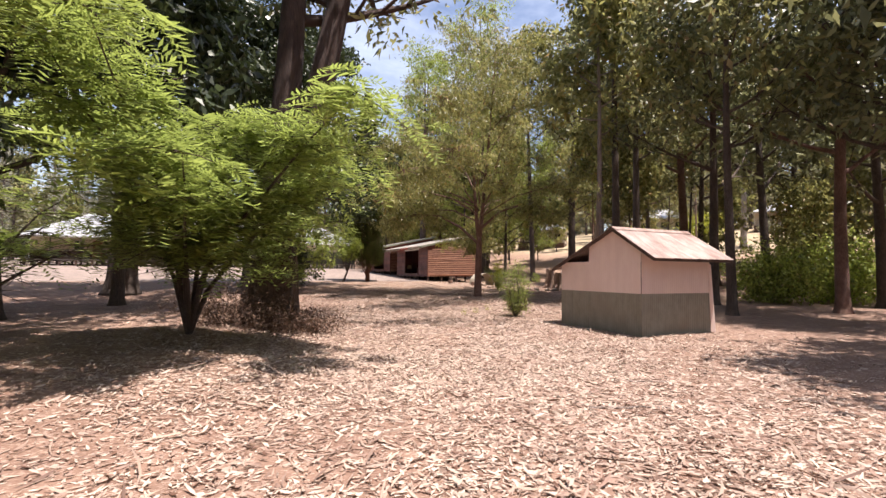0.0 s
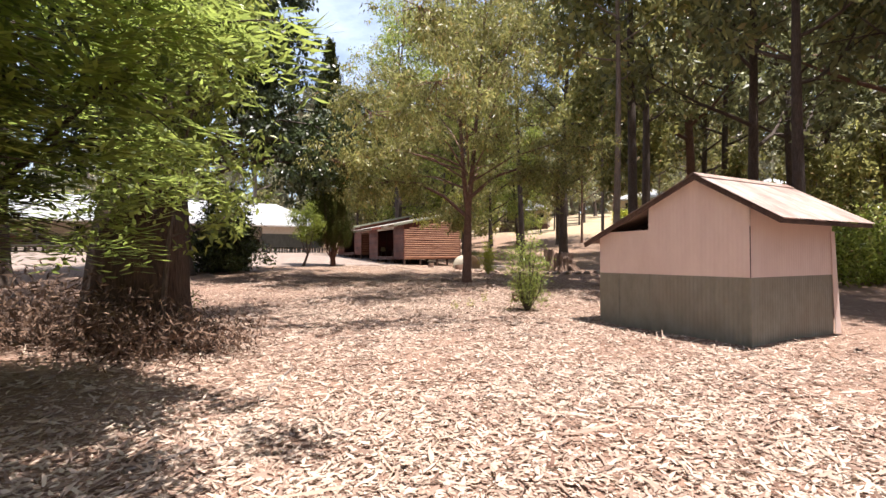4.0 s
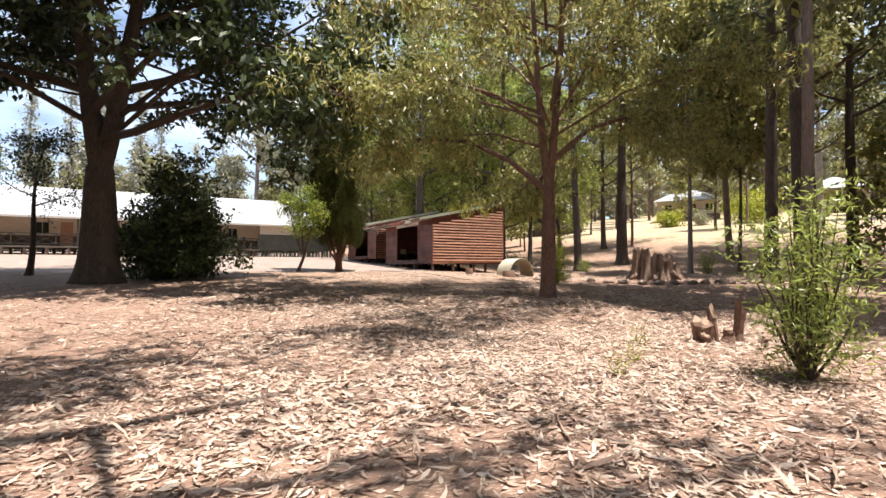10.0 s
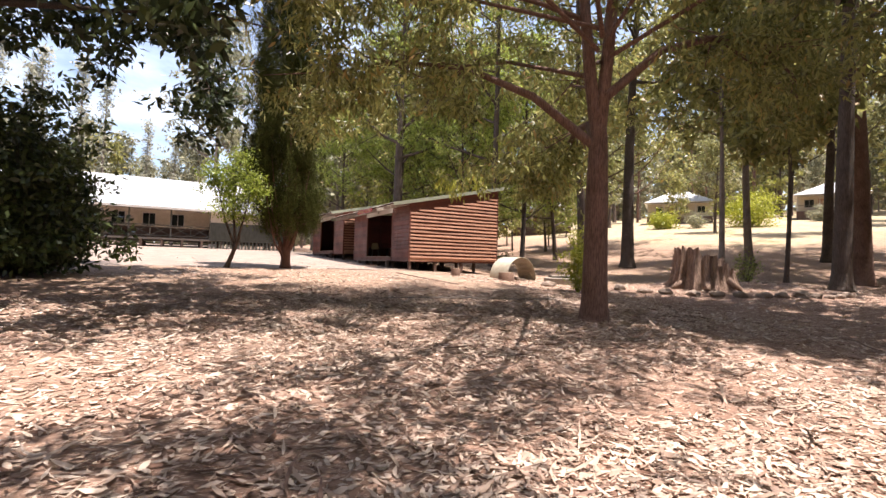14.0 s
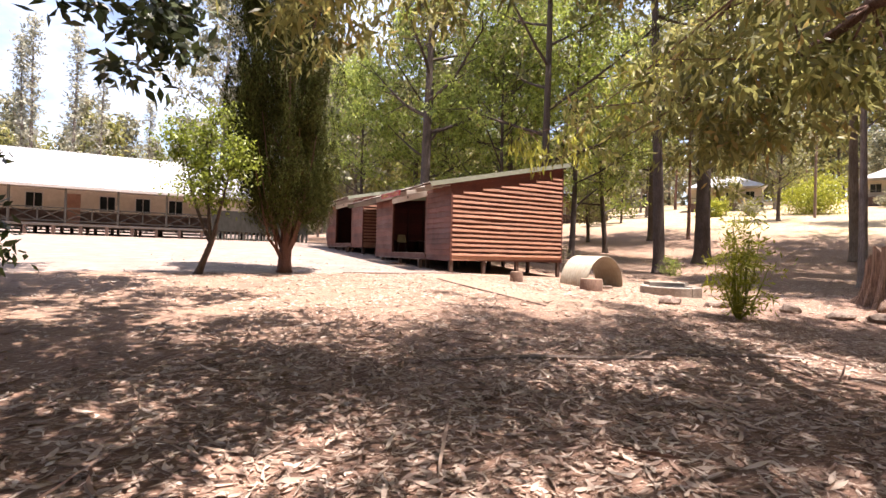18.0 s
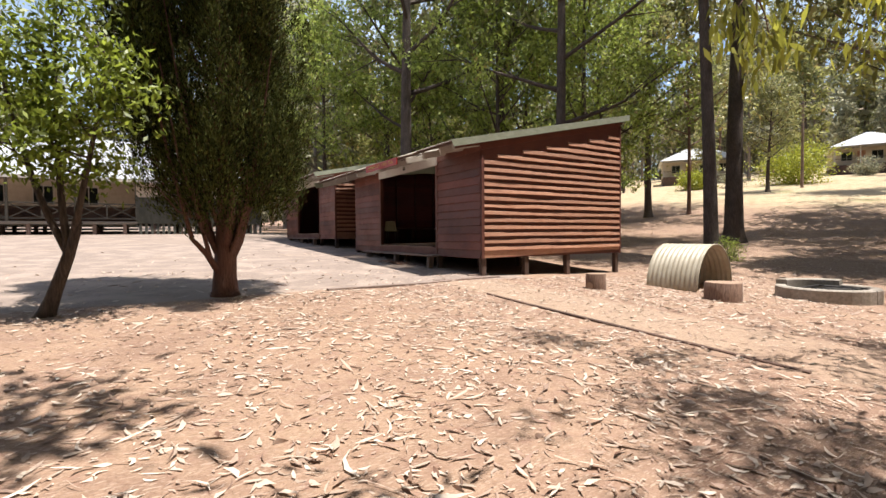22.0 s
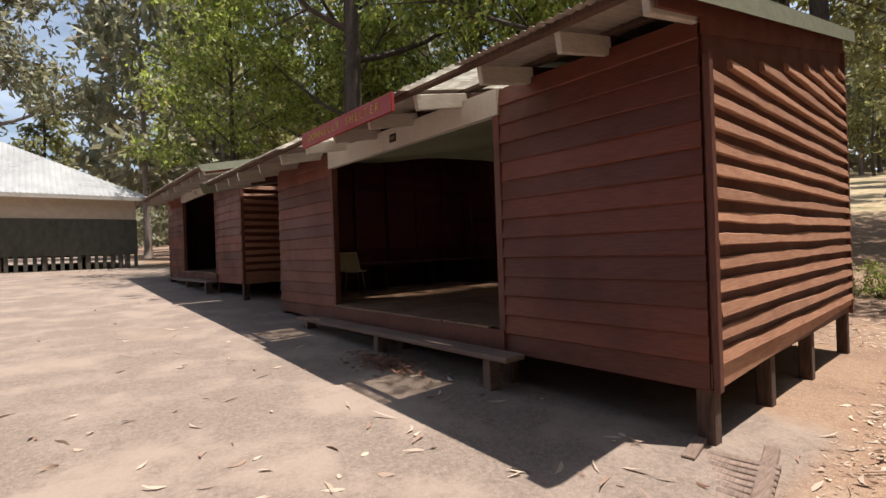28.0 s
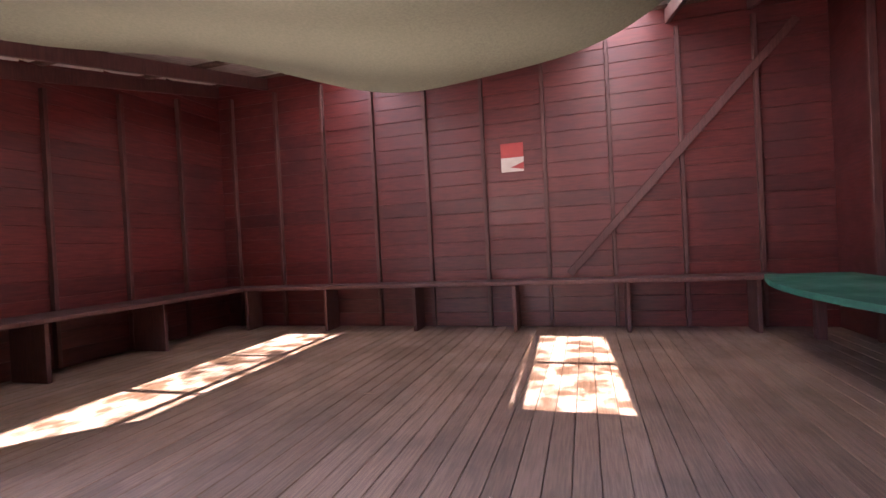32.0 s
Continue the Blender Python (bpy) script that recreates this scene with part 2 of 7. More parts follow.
def leafy(name, dark, light, translucent=0.35, rough=0.5, brown=None, shine=0.5):
    """Foliage: every leaf differs, and light comes through."""
    m, t, b = nodes_of(name)
    geo = t.nodes.new("ShaderNodeNewGeometry")
    co = t.nodes.new("ShaderNodeTexCoord").outputs["Object"]
    r = geo.outputs["Random Per Island"]
    patch = noise_tex(t, co, 0.9, 3.0)
    f = calc(t, "ADD", calc(t, "MULTIPLY", r, 0.65), calc(t, "MULTIPLY", patch, 0.45))
    col = mix(t, remap(t, f, 0.15, 0.9), dark, light)
    if brown:
        col = mix(t, remap(t, r, 0.9, 0.97), col, brown)
    t.links.new(col, b.inputs["Base Color"])
    b.inputs["Roughness"].default_value = rough
    b.inputs["Specular IOR Level"].default_value = shine
    tr = t.nodes.new("ShaderNodeBsdfTranslucent")
    t.links.new(mix(t, 0.5, col, light), tr.inputs[0])
    mx = t.nodes.new("ShaderNodeMixShader")
    mx.inputs[0].default_value = translucent
    t.links.new(b.outputs[0], mx.inputs[1])
    t.links.new(tr.outputs[0], mx.inputs[2])
    t.links.new(mx.outputs[0], t.nodes["Material Output"].inputs[0])
    return m


M_BARK_RED = surface("bark_red", (0.15, 0.078, 0.058), (0.37, 0.21, 0.155), 9, (6, 6, 0.7), 1.5, (0.07, 0.045, 0.035), 0.5, 0.9, 0, 0.9, 0.03)
M_BARK_GREY = surface("bark_grey", (0.065, 0.046, 0.036), (0.185, 0.135, 0.105), 8, (6, 6, 0.6), 1.1, (0.06, 0.045, 0.035), 0.55, 0.92, 0, 1.0, 0.03)
M_BARK_PALE = surface("bark_pale", (0.22, 0.17, 0.14), (0.42, 0.34, 0.29), 6, (4, 4, 0.5), 1.0, (0.14, 0.09, 0.07), 0.6, 0.85, 0, 0.6, 0.02)
M_BARK_WHITE = surface("bark_white", (0.36, 0.31, 0.26), (0.62, 0.56, 0.49), 5, (4, 4, 0.5), 0.9, (0.25, 0.17, 0.13), 0.5, 0.8, 0, 0.4, 0.015)
M_BARK_OLD = surface("bark_old", (0.045, 0.026, 0.019), (0.15, 0.088, 0.064), 7, (6, 6, 0.5), 1.0, (0.03, 0.02, 0.016), 0.6, 0.95, 0, 1.0, 0.05)
M_BARK_CYP = surface("bark_cypress", (0.12, 0.05, 0.035), (0.27, 0.13, 0.09), 14, (7, 7, 0.5), 2.0, (0.06, 0.035, 0.03), 0.4, 0.9, 0, 0.9, 0.02)
M_LEAF_GUM = leafy("leaf_gum", (0.045, 0.057, 0.013), (0.42, 0.405, 0.138), 0.48, 0.42, (0.42, 0.26, 0.09))
M_LEAF_FOREST = leafy("leaf_forest", (0.04, 0.057, 0.02), (0.38, 0.37, 0.145), 0.42, 0.5, (0.28, 0.19, 0.1))
M_LEAF_GREY = leafy("leaf_grey", (0.13, 0.14, 0.085), (0.38, 0.36, 0.225), 0.35, 0.6, (0.26, 0.19, 0.12))
M_LEAF_DARK = leafy("leaf_dark", (0.012, 0.02, 0.008), (0.075, 0.10, 0.034), 0.2, 0.38)
M_LEAF_SHRUB = leafy("leaf_shrub", (0.014, 0.022, 0.008), (0.115, 0.15, 0.045), 0.22, 0.38)
M_LEAF_PINE = leafy("leaf_pine", (0.034, 0.045, 0.019), (0.29, 0.30, 0.135), 0.33, 0.42)
M_LEAF_BRIGHT = leafy("leaf_bright", (0.09, 0.125, 0.014), (0.34, 0.38, 0.05), 0.45, 0.45)
M_LEAF_FRESH = leafy("leaf_fresh", (0.024, 0.038, 0.010), (0.45, 0.53, 0.11), 0.5, 0.5, (0.3, 0.2, 0.08))
# gum leaf brightened and yellowed: sunlight on the hanging sprays, put into the colour
M_LEAF_SPRAY_LIT = leafy("leaf_spray", (0.10, 0.11, 0.02), (0.44, 0.43, 0.07), 0.5, 0.42)
M_LEAF_WATTLE = leafy("leaf_wattle", (0.035, 0.056, 0.014), (0.36, 0.44, 0.105), 0.5, 0.42)
M_LEAF_BUSH = leafy("leaf_bush", (0.06, 0.09, 0.02), (0.38, 0.44, 0.105), 0.45, 0.42)
M_LEAF_SAPLING = leafy("leaf_sapling", (0.045, 0.065, 0.010), (0.31, 0.37, 0.05), 0.5, 0.45)
M_LEAF_CYP = leafy("leaf_cypress", (0.004, 0.006, 0.0025), (0.115, 0.130, 0.034), 0.05, 0.8, (0.06, 0.026, 0.014), 0.06)
M_LEAF_POPLAR = leafy("leaf_poplar", (0.22, 0.22, 0.16), (0.52, 0.51, 0.40), 0.45, 0.6)
M_LEAF_YELLOW = leafy("leaf_yellow", (0.16, 0.19, 0.015), (0.42, 0.43, 0.05), 0.4, 0.5)

# ---- ground ----
def ground_material():
    m, t, b = nodes_of("ground_litter")
    co = t.nodes.new("ShaderNodeTexCoord").outputs["Object"]
    sep = t.nodes.new("ShaderNodeSeparateXYZ")
    t.links.new(co, sep.inputs[0])
    x, y = sep.outputs[0], sep.outputs[1]
    wob = calc(t, "MULTIPLY", calc(t, "SUBTRACT", noise_tex(t, co, 0.7, 5.0), 0.5), 2.4)
    fine = noise_tex(t, co, 28, 6.0, 0.7)
    mid = noise_tex(t, co, 1.4, 5.0, 0.6)
    big = noise_tex(t, co, 0.23, 4.0, 0.6)
    soil = mix(t, remap(t, mid, 0.3, 0.72), (0.130, 0.068, 0.046), (0.225, 0.135, 0.094))
    soil = mix(t, remap(t, fine, 0.35, 0.75, 0, 0.6), soil, (0.29, 0.19, 0.135))
    cells = None
    for k, (scale, rot) in enumerate(((16, 0.5), (21, 1.9), (13, 2.7))):
        mp = t.nodes.new("ShaderNodeMapping")
        mp.inputs["Rotation"].default_value = (0, 0, rot)
        mp.inputs["Scale"].default_value = (1, 3.2, 1)
        t.links.new(co, mp.inputs[0])
        vo = t.nodes.new("ShaderNodeTexVoronoi")
        vo.inputs["Scale"].default_value = scale
        t.links.new(mp.outputs[0], vo.inputs["Vector"])
        tone = t.nodes.new("ShaderNodeSeparateColor")
        t.links.new(vo.outputs["Color"], tone.inputs[0])
        on = calc(t, "MULTIPLY", remap(t, tone.outputs[0], 0.45, 0.6), remap(t, vo.outputs["Distance"], 0.42, 0.3))
        shade = mix(t, tone.outputs[1], (0.221, 0.124, 0.0804), (0.469, 0.362, 0.281))
        soil = mix(t, calc(t, "MULTIPLY", on, remap(t, mid, 0.25, 0.6, 0.45, 0.95)), soil, shade)
        cells = on if cells is None else calc(t, "MAXIMUM", cells, on)
    # bare reddish earth between the litter and the yard
    earth = mix(t, remap(t, fine, 0.3, 0.7), (0.221, 0.137, 0.0871), (0.315, 0.211, 0.144))
    earth = mix(t, remap(t, noise_tex(t, co, 7, 5.0, 0.65), 0.5, 0.68, 0, 0.7), earth, (0.20, 0.108, 0.078))
    earth = mix(t, remap(t, noise_tex(t, co, 34, 3.0, 0.7, (1, 2.2, 1)), 0.57, 0.66, 0, 0.75), earth, (0.40, 0.30, 0.22))
    earth = mix(t, remap(t, noise_tex(t, co, 52, 3.0, 0.7, (2.0, 1, 1)), 0.60, 0.68, 0, 0.7), earth, (0.12, 0.07, 0.048))
    bare = calc(t, "MULTIPLY", remap(t, calc(t, "ADD", y, wob), 27.5, 31.5), remap(t, mid, 0.3, 0.62, 0.35, 1.0))
    col = mix(t, bare, soil, earth)
    # sand path beside the shelter
    xs = calc(t, "ADD", x, calc(t, "MULTIPLY", wob, 0.06))
    sand_on = calc(t, "MULTIPLY", calc(t, "MULTIPLY", remap(t, xs, 14.5, 14.62), remap(t, xs, 16.15, 16.0)), calc(t, "MULTIPLY", remap(t, calc(t, "ADD", y, calc(t, "MULTIPLY", wob, 2.0)), 28.0, 32.5), remap(t, y, 36.25, 36.15)))
    sand = mix(t, remap(t, fine, 0.3, 0.7), (0.241, 0.164, 0.111), (0.328, 0.234, 0.168))
    col = mix(t, calc(t, "MULTIPLY", sand_on, remap(t, mid, 0.2, 0.5, 0.75, 1.0)), col, sand)
    # dry grass on the rise
    dry = mix(t, remap(t, mid, 0.3, 0.7), (0.302, 0.221, 0.127), (0.415, 0.328, 0.208))
    dry = mix(t, remap(t, big, 0.55, 0.7, 0, 0.6), dry, (0.174, 0.181, 0.067))
    hill_on = calc(t, "MULTIPLY", remap(t, calc(t, "ADD", x, calc(t, "MULTIPLY", wob, 3.0)), 47, 56), remap(t, calc(t, "ADD", y, calc(t, "MULTIPLY", wob, 3.0)), 32, 42))
    col = mix(t, hill_on, col, dry)
    # bitumen yard
    yard_on = calc(t, "MULTIPLY", remap(t, calc(t, "ADD", y, calc(t, "MULTIPLY", wob, 0.10)), 36.15, 36.4), remap(t, calc(t, "ADD", x, calc(t, "MULTIPLY", wob, 0.25)), 17.4, 16.9))
    tar = mix(t, remap(t, fine, 0.3, 0.75), (0.145, 0.108, 0.087), (0.255, 0.197, 0.163))
    grit = noise_tex(t, co, 75, 3.0, 0.8)
    tar = mix(t, remap(t, grit, 0.52, 0.7, 0, 0.75), tar, (0.35, 0.285, 0.24))
    tar = mix(t, remap(t, mid, 0.42, 0.66, 0, 0.75), tar, (0.315, 0.245, 0.20))
    tar = mix(t, remap(t, big, 0.5, 0.65, 0, 0.5), tar, (0.235, 0.175, 0.135))
    col = mix(t, yard_on, col, tar)
    t.links.new(col, b.inputs["Base Color"])
    b.inputs["Roughness"].default_value = 0.95
    height = calc(t, "ADD", calc(t, "MULTIPLY", cells, calc(t, "SUBTRACT", 1.0, yard_on)), calc(t, "MULTIPLY", fine, 0.8))
    bump(t, b, height, 0.55, 0.02)
    return m


def make_ground():
    def steps(lo, a, b, hi, fine):
        inner = np.arange(a, b + 1e-6, fine)
        k = np.linspace(0, 1, 26)[1:] ** 2.2
        return np.r_[(a + (lo - a) * k)[::-1], inner, b + (hi - b) * k]

    xs, ys = steps(-900, -14, 44, 900, 0.4), steps(-900, -6, 64, 900, 0.4)
    gx, gy = np.meshgrid(xs, ys)
    v = np.stack([gx, gy, ground_z(gx, gy)], -1).reshape(-1, 3)
    nx, ny = len(xs), len(ys)
    i = (np.arange(ny - 1)[:, None] * nx + np.arange(nx - 1)).ravel()
    me = bpy.data.meshes.new("ground")
    me.from_pydata(v.tolist(), [], np.stack([i, i + 1, i + nx + 1, i + nx], 1).tolist())
    me.shade_smooth()
    me.materials.append(ground_material())
    tagged(new("ground", me), "leaf-strewn reddish earth with a grey bitumen yard", "ground", "", "structure")


make_ground()

M_LITTER = leafy("dry_leaf", (0.27, 0.17, 0.125), (0.59, 0.48, 0.385), 0.15, 0.75, (0.14, 0.07, 0.045))
M_STRIP = leafy("bark_strip", (0.13, 0.075, 0.055), (0.39, 0.285, 0.215), 0.0, 0.85)


def curved_strips(rng, x, y, lift, length, width, curve, lie=1.0):
    """Sickle-shaped strips lying on the ground: two or three quads each."""
    n = len(x)
    a = rng.uniform(0, 2 * np.pi, n)
    length = length * np.clip(rng.lognormal(-0.08, 0.38, n), 0.35, 2.2)
    width = width * rng.uniform(0.6, 1.5, n)
    turn = curve * rng.uniform(-1, 1, n)
    tilt = rng.normal(0, 0.16 * lie, n)
    rollx = rng.normal(0, 0.45 * lie, n)
    curl, stub = np.abs(rng.normal(0, 0.06, n)) * length * lie, rng.uniform(0, 1, n) ** 2
    twist = rng.normal(0, 0.35, n)
    rows, px, py = [], np.array(x, float), np.array(y, float)
    z0 = ground_z(px, py) + lift * rng.uniform(0.3, 1.6, n) + np.abs(np.sin(tilt)) * length * 0.4
    for k in range(4):
        ang = a + turn * (k / 3 - 0.5)
        s = (k / 3 - 0.5) * length
        w = width * ((0.12, 1.0, 0.85, 0.05)[k] + stub * (0.4, 0.15, -0.25, 0.15)[k]) / 2
        cx = px + np.cos(a + turn * (k / 3 - 0.5) * 0.5) * s
        cy = py + np.sin(a + turn * (k / 3 - 0.5) * 0.5) * s
        cz = z0 + s * np.sin(tilt) + curl * (0.6, 0.0, 0.1, 1.0)[k]
        roll_k = rollx + twist * (k - 1.5)
        ox, oy, oz = -np.sin(ang) * w * np.cos(roll_k), np.cos(ang) * w * np.cos(roll_k), w * np.sin(roll_k)
        rows.append((np.stack([cx + ox, cy + oy, cz + oz], -1), np.stack([cx - ox, cy - oy, cz - oz], -1)))
    v = np.stack([p for row in rows for p in row], 1).reshape(-1, 3)
    base = np.arange(n)[:, None] * 8
    f = np.concatenate([base + np.array([2 * k, 2 * k + 2, 2 * k + 3, 2 * k + 1]) for k in range(3)])
    me = bpy.data.meshes.new("litter")
    me.vertices.add(len(v))
    me.vertices.foreach_set("co", v.astype(np.float32).ravel())
    me.loops.add(4 * len(f))
    me.loops.foreach_set("vertex_index", f.astype(np.int32).ravel())
    me.polygons.add(len(f))
    me.polygons.foreach_set("loop_start", np.arange(0, 4 * len(f), 4, dtype=np.int32))
    me.update(calc_edges=True)
    return me


def walk_line(rng, n, y0, y1, spread):
    """Random places along the stretch of ground from y0 to y1, thinning out to the sides."""
    y = rng.uniform(y0, y1, n)
    mid = np.interp(y, [-2, 7, 14, 20, 26, 32, 37], [1.5, 4, 7, 9.5, 10.5, 13, 14])
    x = mid + rng.normal(0, 1, n) * spread
    return x, y


def litter():
    rng = np.random.default_rng(5)
    xs, ys = [], []
    for n, y0, y1, spread in ((48000, -0.5, 10, 3.4), (62000, 6, 20, 3.8), (42000, 16, 28, 4.2), (4000, 24, 36.2, 3.6), (14000, -1, 33, 8.5)):
        x, y = walk_line(rng, n, y0, y1, spread)
        xs.append(x), ys.append(y)
    # round the fire ring and under the trees
    xs.append(rng.uniform(16.3, 30, 8200)), ys.append(rng.uniform(22, 40, 8200))
    xs.append(rng.uniform(28, 42, 6000)), ys.append(rng.uniform(18, 50, 6000))
    x, y = np.concatenate(xs), np.concatenate(ys)
    patch = np.sin(x * 1.1 + 2 * np.sin(y * 0.7)) * np.sin(y * 0.9 + 1.5 * np.sin(x * 0.5)) + rng.normal(0, 0.5, len(x))
    path = (x > 14.5) & (x < 16.2) & (y > 29) & (rng.random(len(x)) < 0.8)
    shed = (x > 10.8) & (x < 14.1) & (y > 9.5) & (y < 13.3)
    hut = (x > 15) & (x < 21.5) & (y > 36.2)
    keep = (patch > -0.75) & ~path & ~shed & ~hut & ((y < 36.1) | (x > 21))
    x, y = x[keep], y[keep]
    ob = part("leaf_litter", curved_strips(rng, x, y, 0.009, 0.098, 0.024, 1.3), M_LITTER)
    tagged(ob, "pale dry gum leaves scattered thickly over the earth", "leaf litter", "", "stuff")
    x, y = walk_line(rng, 14000, 22, 36.2, 4.2)
    keep = ~((x > 14.5) & (x < 16.2) & (y > 29.5) & (rng.random(len(x)) < 0.75))
    keep &= np.sin(x * 1.9 + 1.3 * np.sin(y * 1.1)) * np.sin(y * 1.7 + np.sin(x * 0.8)) + rng.normal(0, 0.55, len(x)) > -0.15
    ob = part("fallen_leaves", curved_strips(rng, x[keep], y[keep], 0.008, 0.135, 0.021, 2.8, 0.5), leafy("pale_leaf", (0.27, 0.19, 0.14), (0.62, 0.53, 0.44), 0.15, 0.75, (0.17, 0.10, 0.065)))
    tagged(ob, "large pale sickle-shaped gum leaves on the bare earth", "leaf litter", "", "stuff")
    x, y = walk_line(rng, 15000, 23, 36.2, 3.8)
    xs2, ys2 = rng.uniform(15.4, 23.5, 5200), rng.uniform(32.5, 37.6, 5200)
    keep = ((ys2 < 36.3) | (xs2 > 21.3)) & ((xs2 > 16.3) | (rng.random(5200) < 0.35))
    x, y = np.r_[x, xs2[keep]], np.r_[y, ys2[keep]]
    ob = part("leaf_crumbs", curved_strips(rng, x, y, 0.006, 0.05, 0.013, 1.5, 0.7), M_LITTER)
    tagged(ob, "small broken bits of dry leaf over the bare earth", "leaf litter", "", "stuff")
    xs2, ys2 = rng.uniform(15.6, 24, 1500), rng.uniform(33, 44, 1500)
    keep = (ys2 < 36.4) | (xs2 > 21.2)
    ob = part("shelter_leaves", curved_strips(rng, xs2[keep], ys2[keep], 0.008, 0.13, 0.022, 2.4, 0.5), M_LITTER)
    tagged(ob, "pale gum leaves on the earth round the shelter posts", "leaf litter", "", "stuff")
    x, y = walk_line(rng, 5200, -0.5, 29, 4.5)
    keep = ~((x > 10.8) & (x < 14.1) & (y > 9.5) & (y < 13.3))
    ob = part("bark_litter", curved_strips(rng, x[keep], y[keep], 0.012, 0.30, 0.022, 0.8), M_STRIP)
    tagged(ob, "shed strips of brown gum bark on the ground", "bark litter", "", "stuff")
    x, y = walk_line(rng, 9000, 8, 36.2, 4.2)
    keep = ~((x > 10.8) & (x < 14.1) & (y > 9.5) & (y < 13.3))
    ob = part("fine_twigs", curved_strips(rng, x[keep], y[keep], 0.008, 0.13, 0.006, 0.9, 0.6), M_STRIP)
    tagged(ob, "thin brown twigs strewn over the bare earth", "twig litter", "", "stuff")
    # a few on the yard
    n = 420
    x, y = rng.uniform(7, 16.0, n), 36.4 + rng.gamma(1.2, 2.6, n)
    ob = part("yard_leaves", curved_strips(rng, x, y, 0.006, 0.12, 0.022, 1.3), M_LITTER)
    tagged(ob, "few dry gum leaves blown over the bitumen yard", "leaf litter", "", "stuff")
    # blown together below the shelter's bench
    n = 260
    x, y = 15.55 + rng.normal(0, 0.13, n), 40.0 + rng.normal(0, 0.30, n)
    ob = part("leaf_pile", curved_strips(rng, x, y, 0.02, 0.12, 0.022, 1.3), leafy("brown_leaf", (0.12, 0.055, 0.035), (0.30, 0.15, 0.09), 0.1, 0.75))
    tagged(ob, "small heap of brown fallen leaves before the bench", "leaf litter", "", "stuff")


litter()


def sticks():
    rng = np.random.default_rng(9)
    spots = ((5.2, 13.9, 1.6, 8, 0.013), (6.6, 14.7, 1.2, -10, 0.014), (3.2, 11.4, 1.6, 70, 0.02), (9.4, 16.2, 0.8, 15, 0.02), (2.2, 9.2, 1.3, 35, 0.02), (8.0, 12.6, 1.0, 120, 0.018),
             (12.2, 26.9, 2.6, 160, 0.035), (14.2, 26.3, 1.9, 150, 0.03), (7.0, 17.8, 1.0, 80, 0.02), (5.8, 19.8, 1.4, 40, 0.02), (4.6, 4.2, 1.1, -25, 0.016), (6.1, 5.4, 0.9, 150, 0.016))
    for x, y, length, angle, r in spots:
        d = Vector((math.cos(radians(angle)), math.sin(radians(angle)), 0))
        pts = []
        for k in range(6):
            q = Vector((x, y, 0)) + d * length * (k / 5 - 0.5) + Vector((-d.y, d.x, 0)) * rng.normal(0, 0.05 * length / 2)
            pts.append((q.x, q.y, gz(q.x, q.y) + r * 0.7))
        ob = part("fallen_stick", MB().tube(pts, [r, r, 0.9 * r, 0.8 * r, 0.6 * r, 0.3 * r], 6), M_BARK_PALE)
        tagged(ob, "dry fallen stick lying on the leaf litter", "stick", "fallen sticks")


sticks()

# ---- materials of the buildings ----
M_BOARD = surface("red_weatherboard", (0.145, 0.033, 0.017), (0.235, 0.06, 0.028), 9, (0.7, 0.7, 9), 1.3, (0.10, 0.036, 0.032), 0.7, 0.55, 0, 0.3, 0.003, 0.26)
# paler copy of the red board paint, with the sun put into its colour
M_BOARD_LIT = surface("sunlit_weatherboard", (0.40, 0.17, 0.10), (0.60, 0.33, 0.21), 7, (0.7, 14, 14), 1.4, (0.22, 0.09, 0.06), 0.4, 0.6, 0, 0.4, 0.004, 0.14)
M_TRIM_RED = surface("red_trim", (0.13, 0.038, 0.025), (0.22, 0.075, 0.05), 10, (6, 6, 0.6), 1.5, (0.12, 0.05, 0.04), 0.4, 0.6, 0, 0.3, 0.003, 0.1)
M_INNER = surface("red_lining", (0.085, 0.012, 0.011), (0.155, 0.025, 0.022), 6, (0.8, 0.8, 8), 1.0, (0.06, 0.013, 0.016), 0.7, 0.5, 0, 0.25, 0.003, 0.18)
M_STUD = surface("dark_stud", (0.085, 0.03, 0.027), (0.14, 0.05, 0.043), 10, (6, 6, 0.5), 1.5, None, 0.3, 0.65, 0, 0.3, 0.003, 0.1)
M_FLOOR = surface("worn_floorboard", (0.21, 0.125, 0.085), (0.40, 0.255, 0.18), 9, (0.5, 10, 10), 1.6, (0.13, 0.085, 0.07), 0.5, 0.38, 0, 0.3, 0.003, 0.16)
M_WHITE = surface("white_timber", (0.62, 0.56, 0.50), (0.78, 0.73, 0.67), 12, (0.6, 6, 6), 2.0, (0.50, 0.42, 0.36), 0.5, 0.6, 0, 0.2, 0.003, 0.05)
M_POST = surface("dark_post", (0.08, 0.045, 0.033), (0.20, 0.115, 0.08), 10, (5, 5, 0.6), 2.0, (0.06, 0.035, 0.03), 0.5, 0.85, 0, 0.5, 0.006, 0.2)
M_GREY_WOOD = surface("grey_timber", (0.19, 0.125, 0.10), (0.34, 0.24, 0.19), 11, (0.6, 8, 8), 1.7, (0.12, 0.085, 0.07), 0.5, 0.8, 0, 0.4, 0.004, 0.15)
M_IRON = surface("zinc_roof", (0.42, 0.37, 0.33), (0.56, 0.50, 0.45), 5, (1, 1, 1), 0.9, (0.36, 0.24, 0.18), 0.45, 0.5, 0.0, 0.1, 0.002, 0.06)
M_FLASHING = surface("pale_green_flashing", (0.33, 0.36, 0.26), (0.45, 0.47, 0.36), 6, (1, 3, 3), 1.3, (0.25, 0.26, 0.19), 0.45, 0.5, 0, 0.1, 0.002)
